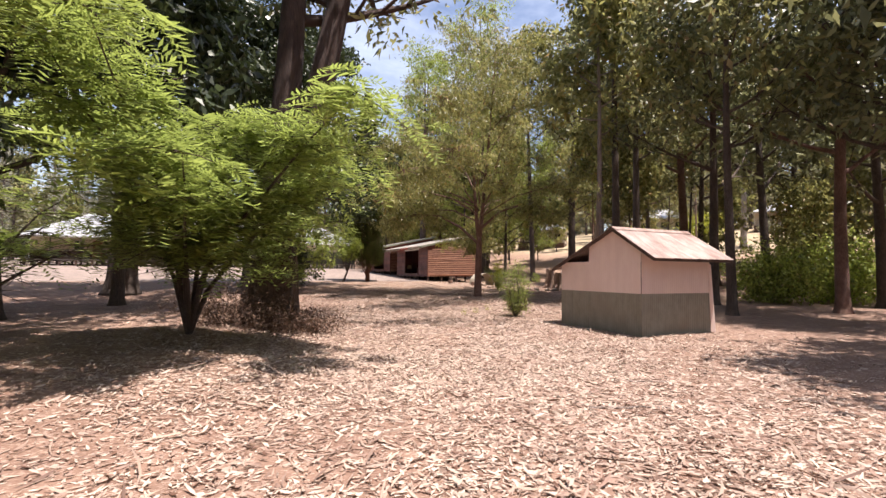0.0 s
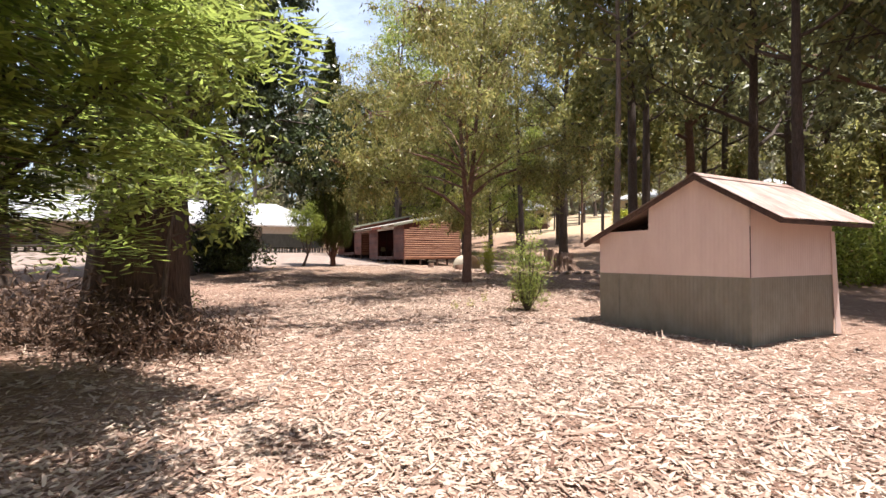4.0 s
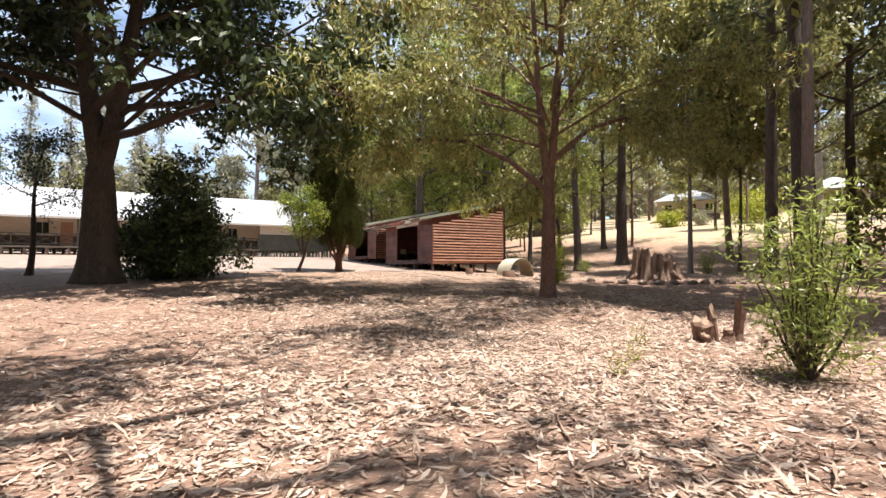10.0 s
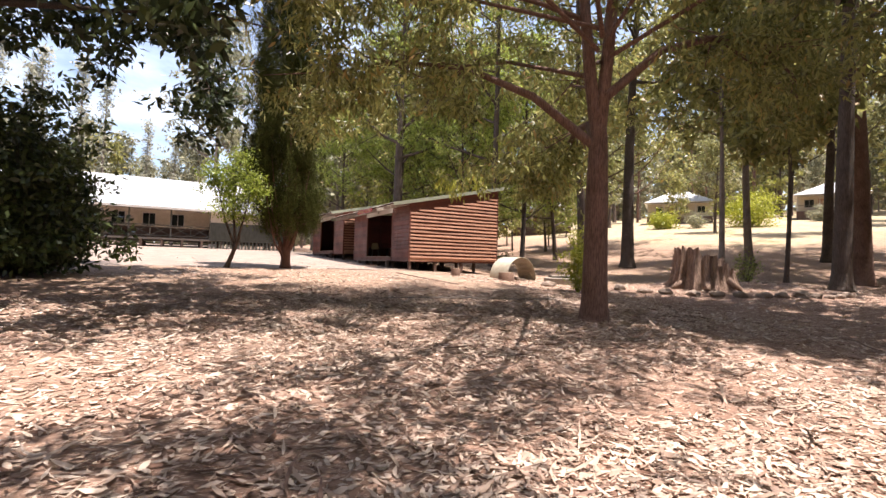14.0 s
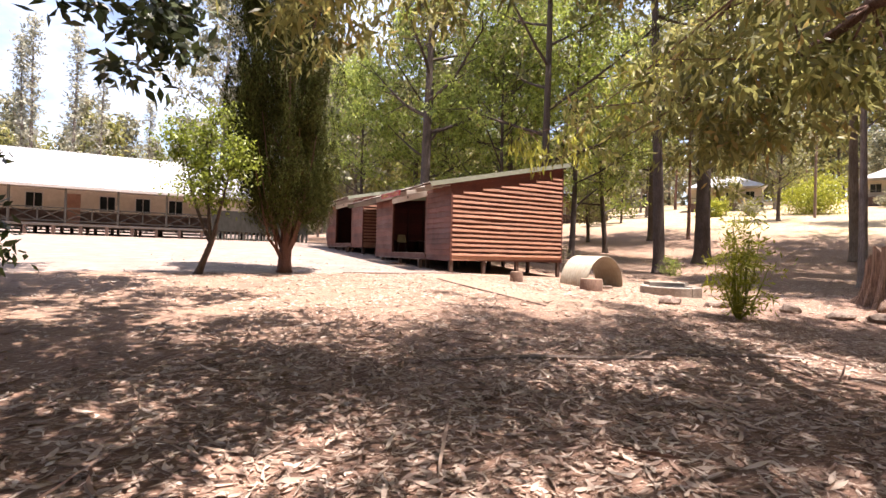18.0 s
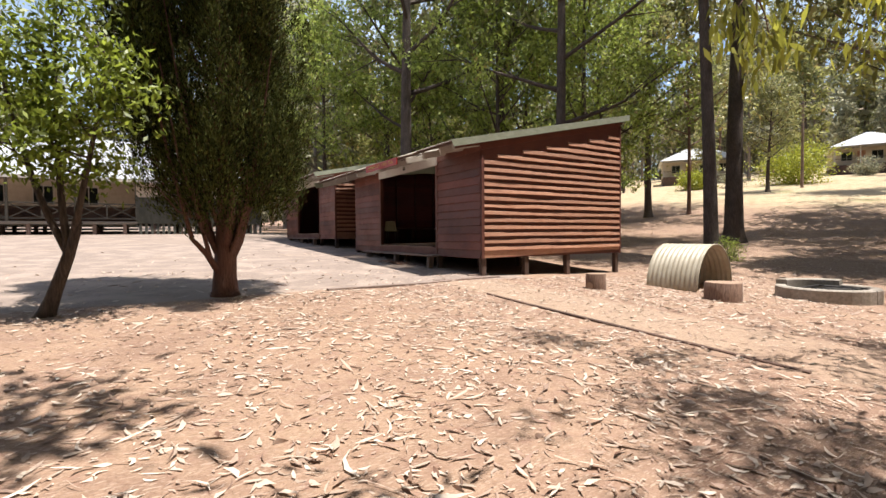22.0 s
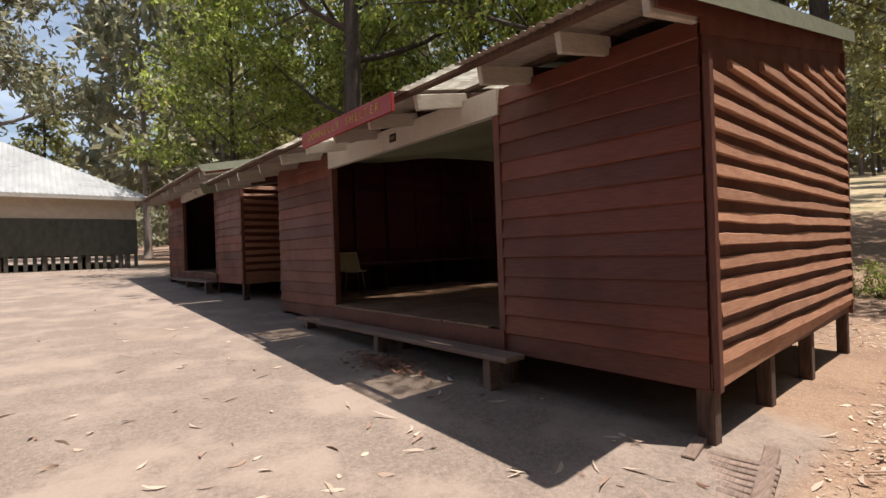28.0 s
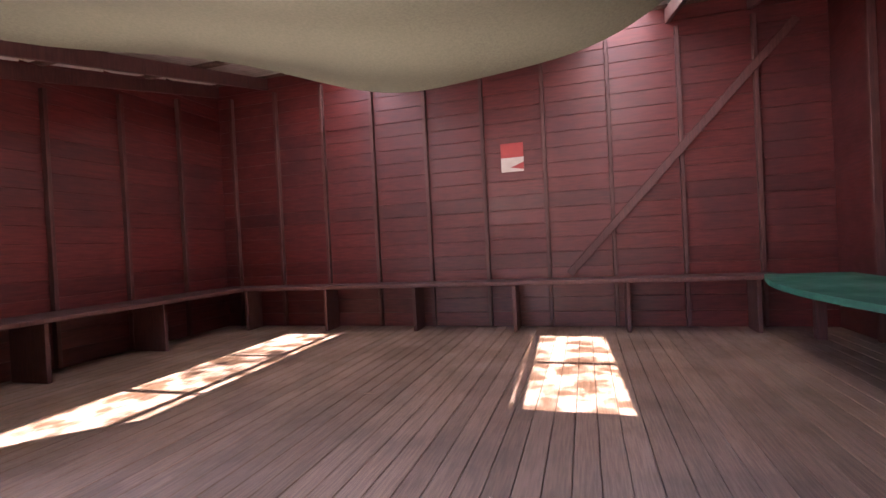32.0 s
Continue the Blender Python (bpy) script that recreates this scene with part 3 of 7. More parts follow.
M_CANVAS = surface("olive_canvas", (0.20, 0.215, 0.135), (0.28, 0.295, 0.195), 60, (1, 1, 1), 0.8, (0.16, 0.17, 0.11), 0.4, 0.85, 0, 0.15, 0.001)
M_SIGN = surface("sign_red", (0.42, 0.035, 0.03), (0.52, 0.055, 0.045), 8, None, 2.0, (0.3, 0.03, 0.03), 0.3, 0.45, 0, 0.1, 0.002)
M_YELLOW = surface("sign_yellow", (0.72, 0.45, 0.06), (0.8, 0.55, 0.1), 8, None, 2.0, None, 0.1, 0.5, 0, 0.0, 0.001)
M_BLACK = surface("dark_plaque", (0.02, 0.016, 0.012), (0.045, 0.035, 0.025), 20, None, 4.0, None, 0.2, 0.4, 0, 0.1, 0.001)
M_CREAM = surface("cream_plastic", (0.55, 0.46, 0.26), (0.66, 0.56, 0.34), 15, None, 3.0, (0.42, 0.34, 0.2), 0.3, 0.4, 0, 0.05, 0.001)
M_STEEL = surface("dull_steel", (0.25, 0.25, 0.25), (0.4, 0.4, 0.39), 40, None, 6.0, (0.2, 0.12, 0.08), 0.3, 0.35, 1.0, 0.1, 0.001)
M_GREEN = surface("green_board", (0.02, 0.14, 0.10), (0.035, 0.21, 0.15), 9, (0.6, 8, 8), 2.0, (0.02, 0.09, 0.07), 0.4, 0.5, 0, 0.2, 0.002)


def translucent_sheet():
    m, t, b = nodes_of("translucent_sheet")
    b.inputs["Base Color"].default_value = (0.78, 0.76, 0.68, 1)
    b.inputs["Roughness"].default_value = 0.4
    tl, tp = t.nodes.new("ShaderNodeBsdfTranslucent"), t.nodes.new("ShaderNodeBsdfTransparent")
    co = t.nodes.new("ShaderNodeTexCoord").outputs["Object"]
    # dirt mottling, made stronger to imitate leaf shadows in the sun patches
    dirt_and_shade = noise_tex(t, co, 4.5, 4.0, 0.55)
    t.links.new(mix(t, remap(t, dirt_and_shade, 0.35, 0.7), (0.85, 0.82, 0.74), (0.45, 0.38, 0.28)), tl.inputs[0])
    t.links.new(mix(t, remap(t, dirt_and_shade, 0.4, 0.6), (1.0, 0.97, 0.9), (0.22, 0.18, 0.13)), tp.inputs[0])
    one, two = t.nodes.new("ShaderNodeMixShader"), t.nodes.new("ShaderNodeMixShader")
    one.inputs[0].default_value, two.inputs[0].default_value = 0.6, 0.5
    for a, b_ in ((b.outputs[0], one.inputs[1]), (tl.outputs[0], one.inputs[2]), (one.outputs[0], two.inputs[1]), (tp.outputs[0], two.inputs[2]), (two.outputs[0], t.nodes["Material Output"].inputs[0])):
        t.links.new(a, b_)
    return m


M_CLEAR = translucent_sheet()


def letters(text, size, material, parent, m, spread=1.0, depth=0.004, label=""):
    cu = bpy.data.curves.new("lettering", "FONT")
    cu.body, cu.size, cu.extrude, cu.align_x, cu.align_y = text, size, depth, "CENTER", "CENTER"
    cu.space_character = spread
    ob = new("lettering", cu)
    bpy.context.view_layer.update()
    me = bpy.data.meshes.new_from_object(ob.evaluated_get(bpy.context.evaluated_depsgraph_get()))
    bpy.data.objects.remove(ob)
    me.materials.clear()
    me.materials.append(material)
    o = part("lettering", me, material, parent, label)
    o.matrix_basis = m
    return o


# ---- the red shelters ----
DEEP, LONG, SLOPE = 4.78, 7.46, 0.212
OPEN0, OPEN1 = 1.90, 5.33


def eave(x):
    return 2.58 + SLOPE * x


def weatherboard(rng, a, b, z0, z1, out, along="y", warp=0.0):
    """One lapped board between a and b, thick at its lower edge, bowed a little; out: how far that edge stands off."""
    mb, n = MB(), 10 if warp else 2
    w1, w2, ph = rng.uniform(0.3, 1) * warp, rng.uniform(0.2, 0.7) * warp, rng.uniform(0, 6)
    verts = []
    for k in range(n + 1):
        s = a + (b - a) * k / n
        e = out + w1 * math.sin(1.3 * s + ph) + w2 * math.sin(3.7 * s + 2 * ph)
        dz = 0.3 * warp * math.sin(1.9 * s + ph)
        for d, z in ((-e, z0 + dz), (-e + 0.006, z0 - 0.008 + dz), (0.004, z0 - 0.008), (0.004, z1), (-0.005, z1)):
            verts.append((d, s, z) if along == "y" else (s, d, z))
    faces = [(5 * k + i, 5 * k + (i + 1) % 5, 5 * k + 5 + (i + 1) % 5, 5 * k + 5 + i) for k in range(n) for i in range(5)]
    faces += [tuple(range(5)), tuple(5 * n + i for i in range(5))]
    return mb.add(verts, faces)


def waney_slat(rng, a, b, z, high):
    """A rough slat from a to b along x, standing off the wall, its edges wavering along the grain."""
    n = 26
    w1, w2, w3 = (np.convolve(rng.normal(0, 1, n + 5), np.ones(5) / 5, "valid") for _ in range(3))
    verts = []
    for k in range(n + 1):
        x = a + (b - a) * k / n
        lo, hi, e = z + 0.009 * w1[k], z + high + 0.016 * w2[k], 0.058 + 0.006 * w3[k]
        verts += [(x, -e, lo), (x, -e + 0.008, lo - 0.007), (x, -0.010, lo - 0.004), (x, -0.010, hi + 0.004), (x, -e + 0.022, hi), (x, -e + 0.016, hi - 0.006)]
    faces = [(6 * k + i, 6 * k + (i + 1) % 6, 6 * k + 6 + (i + 1) % 6, 6 * k + 6 + i) for k in range(n) for i in range(6)]
    return MB().add(verts, faces + [tuple(range(6)), tuple(6 * n + i for i in range(6))])


def shelter(y0, z0, seed, furnished):
    rng = np.random.default_rng(seed)
    th = thing("timber_shelter", "open-fronted red weatherboard shelter on low posts", "shelter", "timber shelters", 16.1, y0, z0)
    # front boards beside the opening
    step, z = 0.186, 0.0
    while z < 2.55:
        top = min(z + step + 0.02, 2.58)
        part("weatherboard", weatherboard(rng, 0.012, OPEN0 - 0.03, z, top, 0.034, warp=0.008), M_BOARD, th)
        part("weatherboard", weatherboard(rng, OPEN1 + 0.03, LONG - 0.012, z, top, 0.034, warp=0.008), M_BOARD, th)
        z += step
    # end wall towards the walk: waney slats coloured as sunlit, proud of red boarding that stands for shade
    step, z = 0.163, 0.175
    while z < eave(DEEP) - 0.22:
        x0 = max(0.047, (z + 0.30 - 2.50) / SLOPE)
        if x0 < DEEP - 0.2:
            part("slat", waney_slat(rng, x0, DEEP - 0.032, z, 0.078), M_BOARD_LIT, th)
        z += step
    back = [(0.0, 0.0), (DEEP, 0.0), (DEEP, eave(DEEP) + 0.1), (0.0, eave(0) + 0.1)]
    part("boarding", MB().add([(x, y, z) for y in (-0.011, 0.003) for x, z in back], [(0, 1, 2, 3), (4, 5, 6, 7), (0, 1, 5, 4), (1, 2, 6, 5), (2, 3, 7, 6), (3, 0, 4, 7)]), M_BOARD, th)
    # bearer, corner strips, jambs, fascia
    lift = 0.10 if furnished else 0.0
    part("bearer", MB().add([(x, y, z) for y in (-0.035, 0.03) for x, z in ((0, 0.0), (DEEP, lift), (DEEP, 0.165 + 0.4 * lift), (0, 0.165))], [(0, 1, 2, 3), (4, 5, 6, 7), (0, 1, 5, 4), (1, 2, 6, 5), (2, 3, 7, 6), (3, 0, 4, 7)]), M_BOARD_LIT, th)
    part("corner_strip", MB().box(-0.028, 0.045, -0.055, -0.012, -0.02, 2.30), M_TRIM_RED, th)
    part("corner_strip", MB().box(DEEP - 0.03, DEEP + 0.03, -0.05, -0.01, -0.02, eave(DEEP) - 0.1), M_TRIM_RED, th)
    for ya, yb in ((OPEN0 - 0.045, OPEN0 + 0.035), (OPEN1 - 0.035, OPEN1 + 0.045)):
        part("jamb", MB().box(-0.035, 0.06, ya, yb, 0.0, 2.322), M_TRIM_RED, th)
    part("sill_board", MB().box(-0.058, -0.037, OPEN0 - 0.045, OPEN1 + 0.045, -0.01, 0.212), M_TRIM_RED, th)
    part("lintel", MB().box(-0.05, 0.03, OPEN0 - 0.045, OPEN1 + 0.05, 2.325, 2.585), M_WHITE, th, "white-painted timber lintel")
    # inner skins that close the walls
    for a, b in ((0.0, OPEN0 - 0.046), (OPEN1 + 0.046, LONG)):
        part("wall_lining", MB().box(0.006, 0.02, a, b, 0.0, 2.57, 0.001), M_INNER, th)
    skin = [(0.03, 0.006, 0.0), (DEEP, 0.006, 0.0), (DEEP, 0.006, eave(DEEP) + 0.125), (0.03, 0.006, eave(0) + 0.125)]
    for y in (0.0, LONG - 0.03):
        part("end_lining", MB().add([(p[0], p[1] + y, p[2]) for p in skin] + [(p[0], p[1] + y + 0.014, p[2]) for p in skin], [(0, 1, 2, 3), (4, 5, 6, 7), (0, 1, 5, 4), (1, 2, 6, 5), (2, 3, 7, 6), (3, 0, 4, 7)]), M_INNER, th)
    part("back_wall", MB().box(DEEP - 0.004, DEEP + 0.02, 0.0, LONG, 0.0, eave(DEEP) + 0.135, 0.001), M_STUD, th)
    z = 0.24
    while furnished and z < eave(DEEP) + 0.06:
        part("lining_board", MB().box(DEEP - 0.016 + rng.uniform(-0.002, 0.002), DEEP - 0.0045, 0.02, LONG - 0.035, z, z + 0.17, 0.003), M_INNER, th)
        z += 0.174
    z = 0.24
    while furnished and z < eave(DEEP):
        x0 = max(0.05, (z - 2.55) / SLOPE)
        part("lining_board", MB().box(x0, DEEP - 0.02, LONG - 0.0355 + rng.uniform(-0.002, 0.002), LONG - 0.0245, z, z + 0.17, 0.003), M_INNER, th)
        z += 0.174
    # studs and a diagonal brace inside
    ys = [0.68 + 0.722 * k for k in range(10)]
    for y in ys:
        part("stud", MB().box(DEEP - 0.075, DEEP - 0.012, y - 0.02, y + 0.02, 0.24, eave(DEEP) - 0.12), M_STUD, th)
    brace = MB()
    beam(brace, (DEEP - 0.085, 2.62, 0.85), (DEEP - 0.085, 0.32, 3.35), 0.03, 0.085)
    part("diagonal_brace", brace, M_STUD, th)
    for x in (0.8, 1.6, 2.4, 3.2, 4.0):
        part("stud", MB().box(x - 0.02, x + 0.02, LONG - 0.095, LONG - 0.032, 0.24, eave(x) - 0.12), M_STUD, th)
        part("stud", MB().box(x - 0.02, x + 0.02, 0.022, 0.085, 0.24, eave(x) - 0.12), M_STUD, th)
    # floor
    n = 62
    w = (LONG - 0.04) / n
    for k in range(n):
        inside = OPEN0 + 0.10 < 0.02 + (k + 0.5) * w < OPEN1 - 0.10
        x0 = -0.066 + rng.uniform(-0.014, 0.006) if inside else 0.025
        part("floorboard", MB().box(x0, DEEP - 0.012, 0.02 + k * w + 0.0017, 0.02 + (k + 1) * w - 0.0017, 0.214, 0.236 + rng.uniform(-0.0012, 0.0012), 0.003), M_FLOOR, th)
    part("subfloor", MB().box(0.03, DEEP - 0.02, 0.03, LONG - 0.03, 0.16, 0.205, 0.002), M_STUD, th)
    # rafters, battens and the iron
    for y in (0.03, 0.70, 1.48, 2.36, 3.22, 4.02, 4.82, 5.70, 6.60, LONG - 0.03) + ((8.25, 9.05) if furnished else ()):
        mb = MB()
        a, b = -0.66 if 0.5 < y < LONG - 0.5 or y > LONG else -0.74, DEEP + 0.15
        beam(mb, (a, y, eave(a) + 0.02), (0.03, y, eave(0.03) + 0.02), 0.05, 0.15, 0.006)
        part("rafter_end", mb, M_WHITE, th, "white-painted rafter end")
        mb = MB()
        beam(mb, (0.031, y, eave(0.031) + 0.02), (b, y, eave(b) + 0.02), 0.05, 0.15, 0.006)
        part("rafter", mb, M_STUD, th)
    for x in (-0.70, 0.05, 1.2, 2.4, 3.6, DEEP):
        part("batten", MB().box(x - 0.035, x + 0.035, -0.08, (LONG + 1.98 if furnished else LONG + 0.08), eave(x) + 0.102, eave(x) + 0.140), M_POST, th)
    y, k = -0.085, 0
    last = LONG + (2.0 if furnished else 0.085)
    while y < last - 0.03:
        wide = 0.185 if k == 0 else min(0.76, last - y)
        clear = furnished and k in (3, 7)
        mb = corrugated(MB(), (-0.84, y, eave(-0.84) + 0.152 + 0.003 * (k % 2)), (1, 0, SLOPE), (0, 1, 0), (DEEP + 1.2) * math.sqrt(1 + SLOPE ** 2), wide + 0.03, 0.076, 0.018, (0, 0, 1), 8)
        part("roof_sheet", mb, M_CLEAR if clear else M_IRON, th, "weathered translucent roofing sheet" if clear else "", True)
        y, k = y + wide, k + 1
    for ya, za, zb in ((-0.118, 0.01, 0.165), (LONG + (2.01 if furnished else 0.095), -0.055, 0.165)):
        fl = MB()
        p = [(x, ya, eave(x) + dz) for x, dz in ((-0.80, za), (DEEP + 0.3, za), (DEEP + 0.3, zb), (-0.88, zb))]
        fl.add(p + [(x, ya + 0.004, z) for x, _, z in p], [(0, 1, 2, 3), (4, 5, 6, 7), (0, 1, 5, 4), (1, 2, 6, 5), (2, 3, 7, 6), (3, 0, 4, 7)])
        q = [(x, yy, eave(x) + 0.172) for x in (-0.88, DEEP + 0.3) for yy in (ya, ya + 0.16 * (1 if ya < 0 else -1))]
        fl.add(q + [(x, yy, z - 0.004) for x, yy, z in q], [(0, 1, 3, 2), (4, 5, 7, 6), (0, 1, 5, 4), (2, 3, 7, 6), (0, 2, 6, 4), (1, 3, 7, 5)])
        part("barge_flashing", fl, M_FLASHING, th, "pale green metal barge flashing")
    part("barge_board", MB().add([(x, yy, eave(x) + dz) for yy in (-0.036, -0.0125) for x, dz in ((-0.05, -0.14), (DEEP, -0.12), (DEEP, 0.10), (-0.72, 0.10), (-0.72, -0.03), (-0.05, -0.03))], [(0, 1, 2, 5), (2, 3, 4, 5), (6, 7, 8, 11), (8, 9, 10, 11)] + [(k, (k + 1) % 6, 6 + (k + 1) % 6, 6 + k) for k in range(6)]), M_BOARD, th)
    # posts under the floor
    for x in (0.07, 1.36, 2.78, DEEP - 0.08):
        for y in (0.06, 1.9, 3.7, 5.5, LONG - 0.06):
            g = gz(16.1 + x, y0 + y) - z0
            part("post", MB().box(x - 0.065, x + 0.065, y - 0.06, y + 0.06, g - 0.12, 0.0 if y > 0.1 and x > 0.1 else -0.004, 0.01), M_POST, th)
    for x in (0.9, 3.8):
        part("floor_bearer", MB().box(x - 0.05, x + 0.05, 0.1, LONG - 0.1, 0.03, 0.155), M_POST, th)
    return th


Y1, Z1 = 36.78, 1.50
shelter(Y1, Z1, 11, True)
Y2, Z2 = Y1 + 9.62, Z1 + 0.41
shelter(Y2, Z2, 12, False)
FLOOR = Z1 + 0.236


def sign_board():
    th = thing("sign_board", "long red sign board with yellow routed letters under the eaves", "sign", "", 15.215, Y1 + 3.41, Z1 + 2.45)
    part("board", MB().box(-0.018, 0.018, -0.99, 0.99, -0.092, 0.092, 0.004), M_SIGN, th)
    turn = Euler((radians(90), 0, radians(-90))).to_matrix().to_4x4()
    for k, letter in enumerate("DONNELLY SHELTER"):
        if letter != " ":
            letters(letter, 0.12, M_YELLOW, th, Matrix.Translation((-0.021, 0.77 - 0.101 * k, 0)) @ turn, 1.0, 0.002)


sign_board()


def plaque(y, z, figures=""):
    th = thing("number_plaque", "small dark metal plaque on the white lintel", "sign", "", 16.046, y, z)
    part("plate", MB().box(-0.006, 0.0, -0.07, 0.07, -0.052, 0.052, 0.002), M_BLACK, th)
    if figures:
        turn = Euler((radians(90), 0, radians(-90))).to_matrix().to_4x4()
        for k, one in enumerate(figures):
            letters(one, 0.045, M_CREAM, th, Matrix.Translation((-0.0075, 0.042 - 0.028 * k, 0.002)) @ turn, 1.0, 0.001)
        return
    for a, b in ((-0.042, -0.020), (-0.012, 0.010), (0.018, 0.040)):
        part("worn_figure", MB().box(-0.0085, -0.005, a, b, -0.016, 0.016, 0.001), M_CREAM, th)


plaque(Y1 + 3.62, Z1 + 2.45, "3051")
plaque(Y2 + 3.62, Z2 + 2.45)


def step_bench(y0, y1, top, group="step benches"):
    x0, x1 = 15.72, 15.98
    th = thing("plank_bench", "long weathered plank bench along the shelter's open front", "bench", group, x0, y0, gz(15.85, y0))
    z = top - gz(15.85, y0)
    part("seat", MB().box(0, x1 - x0, 0, y1 - y0, z - 0.05, z, 0.01), M_GREY_WOOD, th)
    for k in (0.30, (y1 - y0) / 2, y1 - y0 - 0.2):
        g = gz(15.85, y0 + k) - gz(15.85, y0)
        part("leg", MB().box(0.05, 0.2, k - 0.05, k + 0.05, g - 0.1, z - 0.051, 0.008), M_GREY_WOOD, th)


step_bench(Y1 + 1.55, Y1 + 5.95, Z1 + 0.04)
step_bench(Y2 + 1.55, Y2 + 5.95, Z2 + 0.04)


def inner_benches():
    xb = 16.1 + DEEP - 0.08
    th = thing("wall_bench", "narrow dark timber bench along the back wall", "bench", "wall benches", xb, Y1 + LONG / 2, FLOOR)
    part("seat", MB().box(-0.36, 0, -LONG / 2 + 0.62, LONG / 2 - 0.12, 0.53, 0.575, 0.008), M_STUD, th)
    for k in range(6):
        y = -2.9 + k * 1.2
        part("bracket", MB().box(-0.30, 0, y - 0.02, y + 0.02, 0.0, 0.529, 0.004), M_STUD, th)
    th = thing("wall_bench", "narrow dark timber bench along the end wall", "bench", "wall benches", 18.4, Y1 + LONG - 0.1, FLOOR)
    part("seat", MB().box(-1.9, 2.1, -0.55, 0.0, 0.53, 0.575, 0.008), M_STUD, th)
    for x in (-1.5, -0.3, 0.9):
        part("bracket", MB().box(x - 0.02, x + 0.02, -0.45, 0, 0.0, 0.529, 0.004), M_STUD, th)
    th = thing("green_bench", "wide green-painted board bench on timber legs", "bench", "", 18.65, Y1 + 0.10, FLOOR)
    top = MB()
    n = 14
    out = [(-1.2 + 3.0 * k / n, 0.70 + 0.22 * math.sin(math.pi * (k / n) ** 1.3)) for k in range(n + 1)]
    poly = [(x, y) for x, y in out] + [(1.8, 0.0), (-1.2, 0.0)]
    v = [(x, y, 0.54) for x, y in poly] + [(x, y, 0.585) for x, y in poly]
    m = len(poly)
    part("seat", top.add(v, [tuple(range(m)), tuple(range(m, 2 * m))] + [(k, (k + 1) % m, m + (k + 1) % m, m + k) for k in range(m)]), M_GREEN, th)
    for x in (-0.9, 0.4, 1.6):
        part("leg", MB().box(x - 0.04, x + 0.04, 0.3, 0.38, 0, 0.539, 0.004), M_STUD, th)


inner_benches()


def canvas():
    """Cloth hung below the roof, sagging between its edges."""
    nx, ny = 22, 44
    verts, faces = [], []
    ya, yb = 1.58, 5.9
    for i in range(nx + 1):
        for j in range(ny + 1):
            u, v = i / nx, j / ny
            reach = 2.25 - 1.98 * max(0.0, (v - 0.4) / 0.6) ** 2.3
            x, y = 0.08 + reach * u, ya + (yb - ya) * v
            free = u ** 1.2
            sag = 0.10 * math.sin(math.pi * v) * (1 - u) + free * (0.66 * math.sin(math.pi * v ** 0.85) * (1 - 0.6 * v * v) + 0.03 * math.sin(5 * math.pi * v))
            verts.append((x, y, eave(x) - 0.12 - sag + 0.02 * math.sin(7 * x + 3 * y)))
    for i in range(nx):
        for j in range(ny):
            k = i * (ny + 1) + j
            faces.append((k, k + 1, k + ny + 2, k + ny + 1))
    ob = part("canvas_ceiling", MB().add(verts, faces), M_CANVAS, smooth=True)
    place(ob, 16.1, Y1, Z1)
    tagged(ob, "olive canvas cloth hung sagging under the shelter roof", "canvas")


canvas()


def plastic_chair(x, y, z, rz):
    th = thing("plastic_chair", "cream moulded plastic chair with thin steel legs", "chair", "", x, y, z, rz)
    v, f, n = [], [], 8
    prof = [(-0.20, 0.425), (-0.19, 0.44), (-0.05, 0.432), (0.10, 0.425), (0.18, 0.44), (0.22, 0.50), (0.245, 0.62), (0.27, 0.76), (0.275, 0.80)]
    for px, pz in prof:
        for k in range(n + 1):
            s = k / n * 2 - 1
            w = 0.215 if pz < 0.5 else 0.215 - 0.05 * (pz - 0.5) / 0.3
            v.append((px - (0.03 * s * s if pz > 0.5 else 0), w * s, pz + (0.018 * s * s if pz < 0.5 else 0)))
    m = n + 1
    f = [(r * m + k, r * m + k + 1, (r + 1) * m + k + 1, (r + 1) * m + k) for r in range(len(prof) - 1) for k in range(n)]
    shell = part("seat_shell", MB().add(v, f), M_CREAM, th, smooth=True)
    mod = shell.modifiers.new("thickness", "SOLIDIFY")
    mod.thickness = 0.006
    for sx, sy in ((-0.17, -0.17), (-0.17, 0.17), (0.17, -0.17), (0.17, 0.17)):
        part("leg", MB().tube([(sx * 1.2, sy * 1.15, 0), (sx, sy * 0.85, 0.42)], 0.011, 8), M_STEEL, th)


plastic_chair(17.0, Y1 + LONG - 1.05, FLOOR, 75)


def poster(y, z):
    th = thing("notice_poster", "small red and white notice pinned to the back wall", "poster", "", 16.1 + DEEP - 0.0195, y, z)
    part("red_field", MB().box(-0.004, 0, -0.135, 0.135, 0.0, 0.17, 0.0008), M_SIGN, th)
    part("white_field", MB().box(-0.004, 0, -0.135, 0.135, -0.17, -0.0005, 0.0008), M_WHITE, th)
    part("red_mark", MB().add([(-0.006, -0.134, -0.06), (-0.006, -0.134, -0.15), (-0.006, 0.02, -0.12)], [(0, 1, 2)]), M_SIGN, th)


poster(Y1 + 3.225, Z1 + 2.255)
for x, y, a in ((17.0, 39.6, 30), (18.22, 40.7, 100), (19.6, 38.8, 10), (16.5, 39.9, 160)):
    mb = MB().add([(0, -0.008, 0.002), (0.03, -0.012, 0.006), (0.07, 0, 0.002), (0.03, 0.012, 0.008)], [(0, 1, 2, 3)])
    tagged(place(part("dry_leaf", mb, M_LITTER), x, y, FLOOR + 0.001, a), "pale dry leaf on the shelter floor", "leaf", "floor leaves")


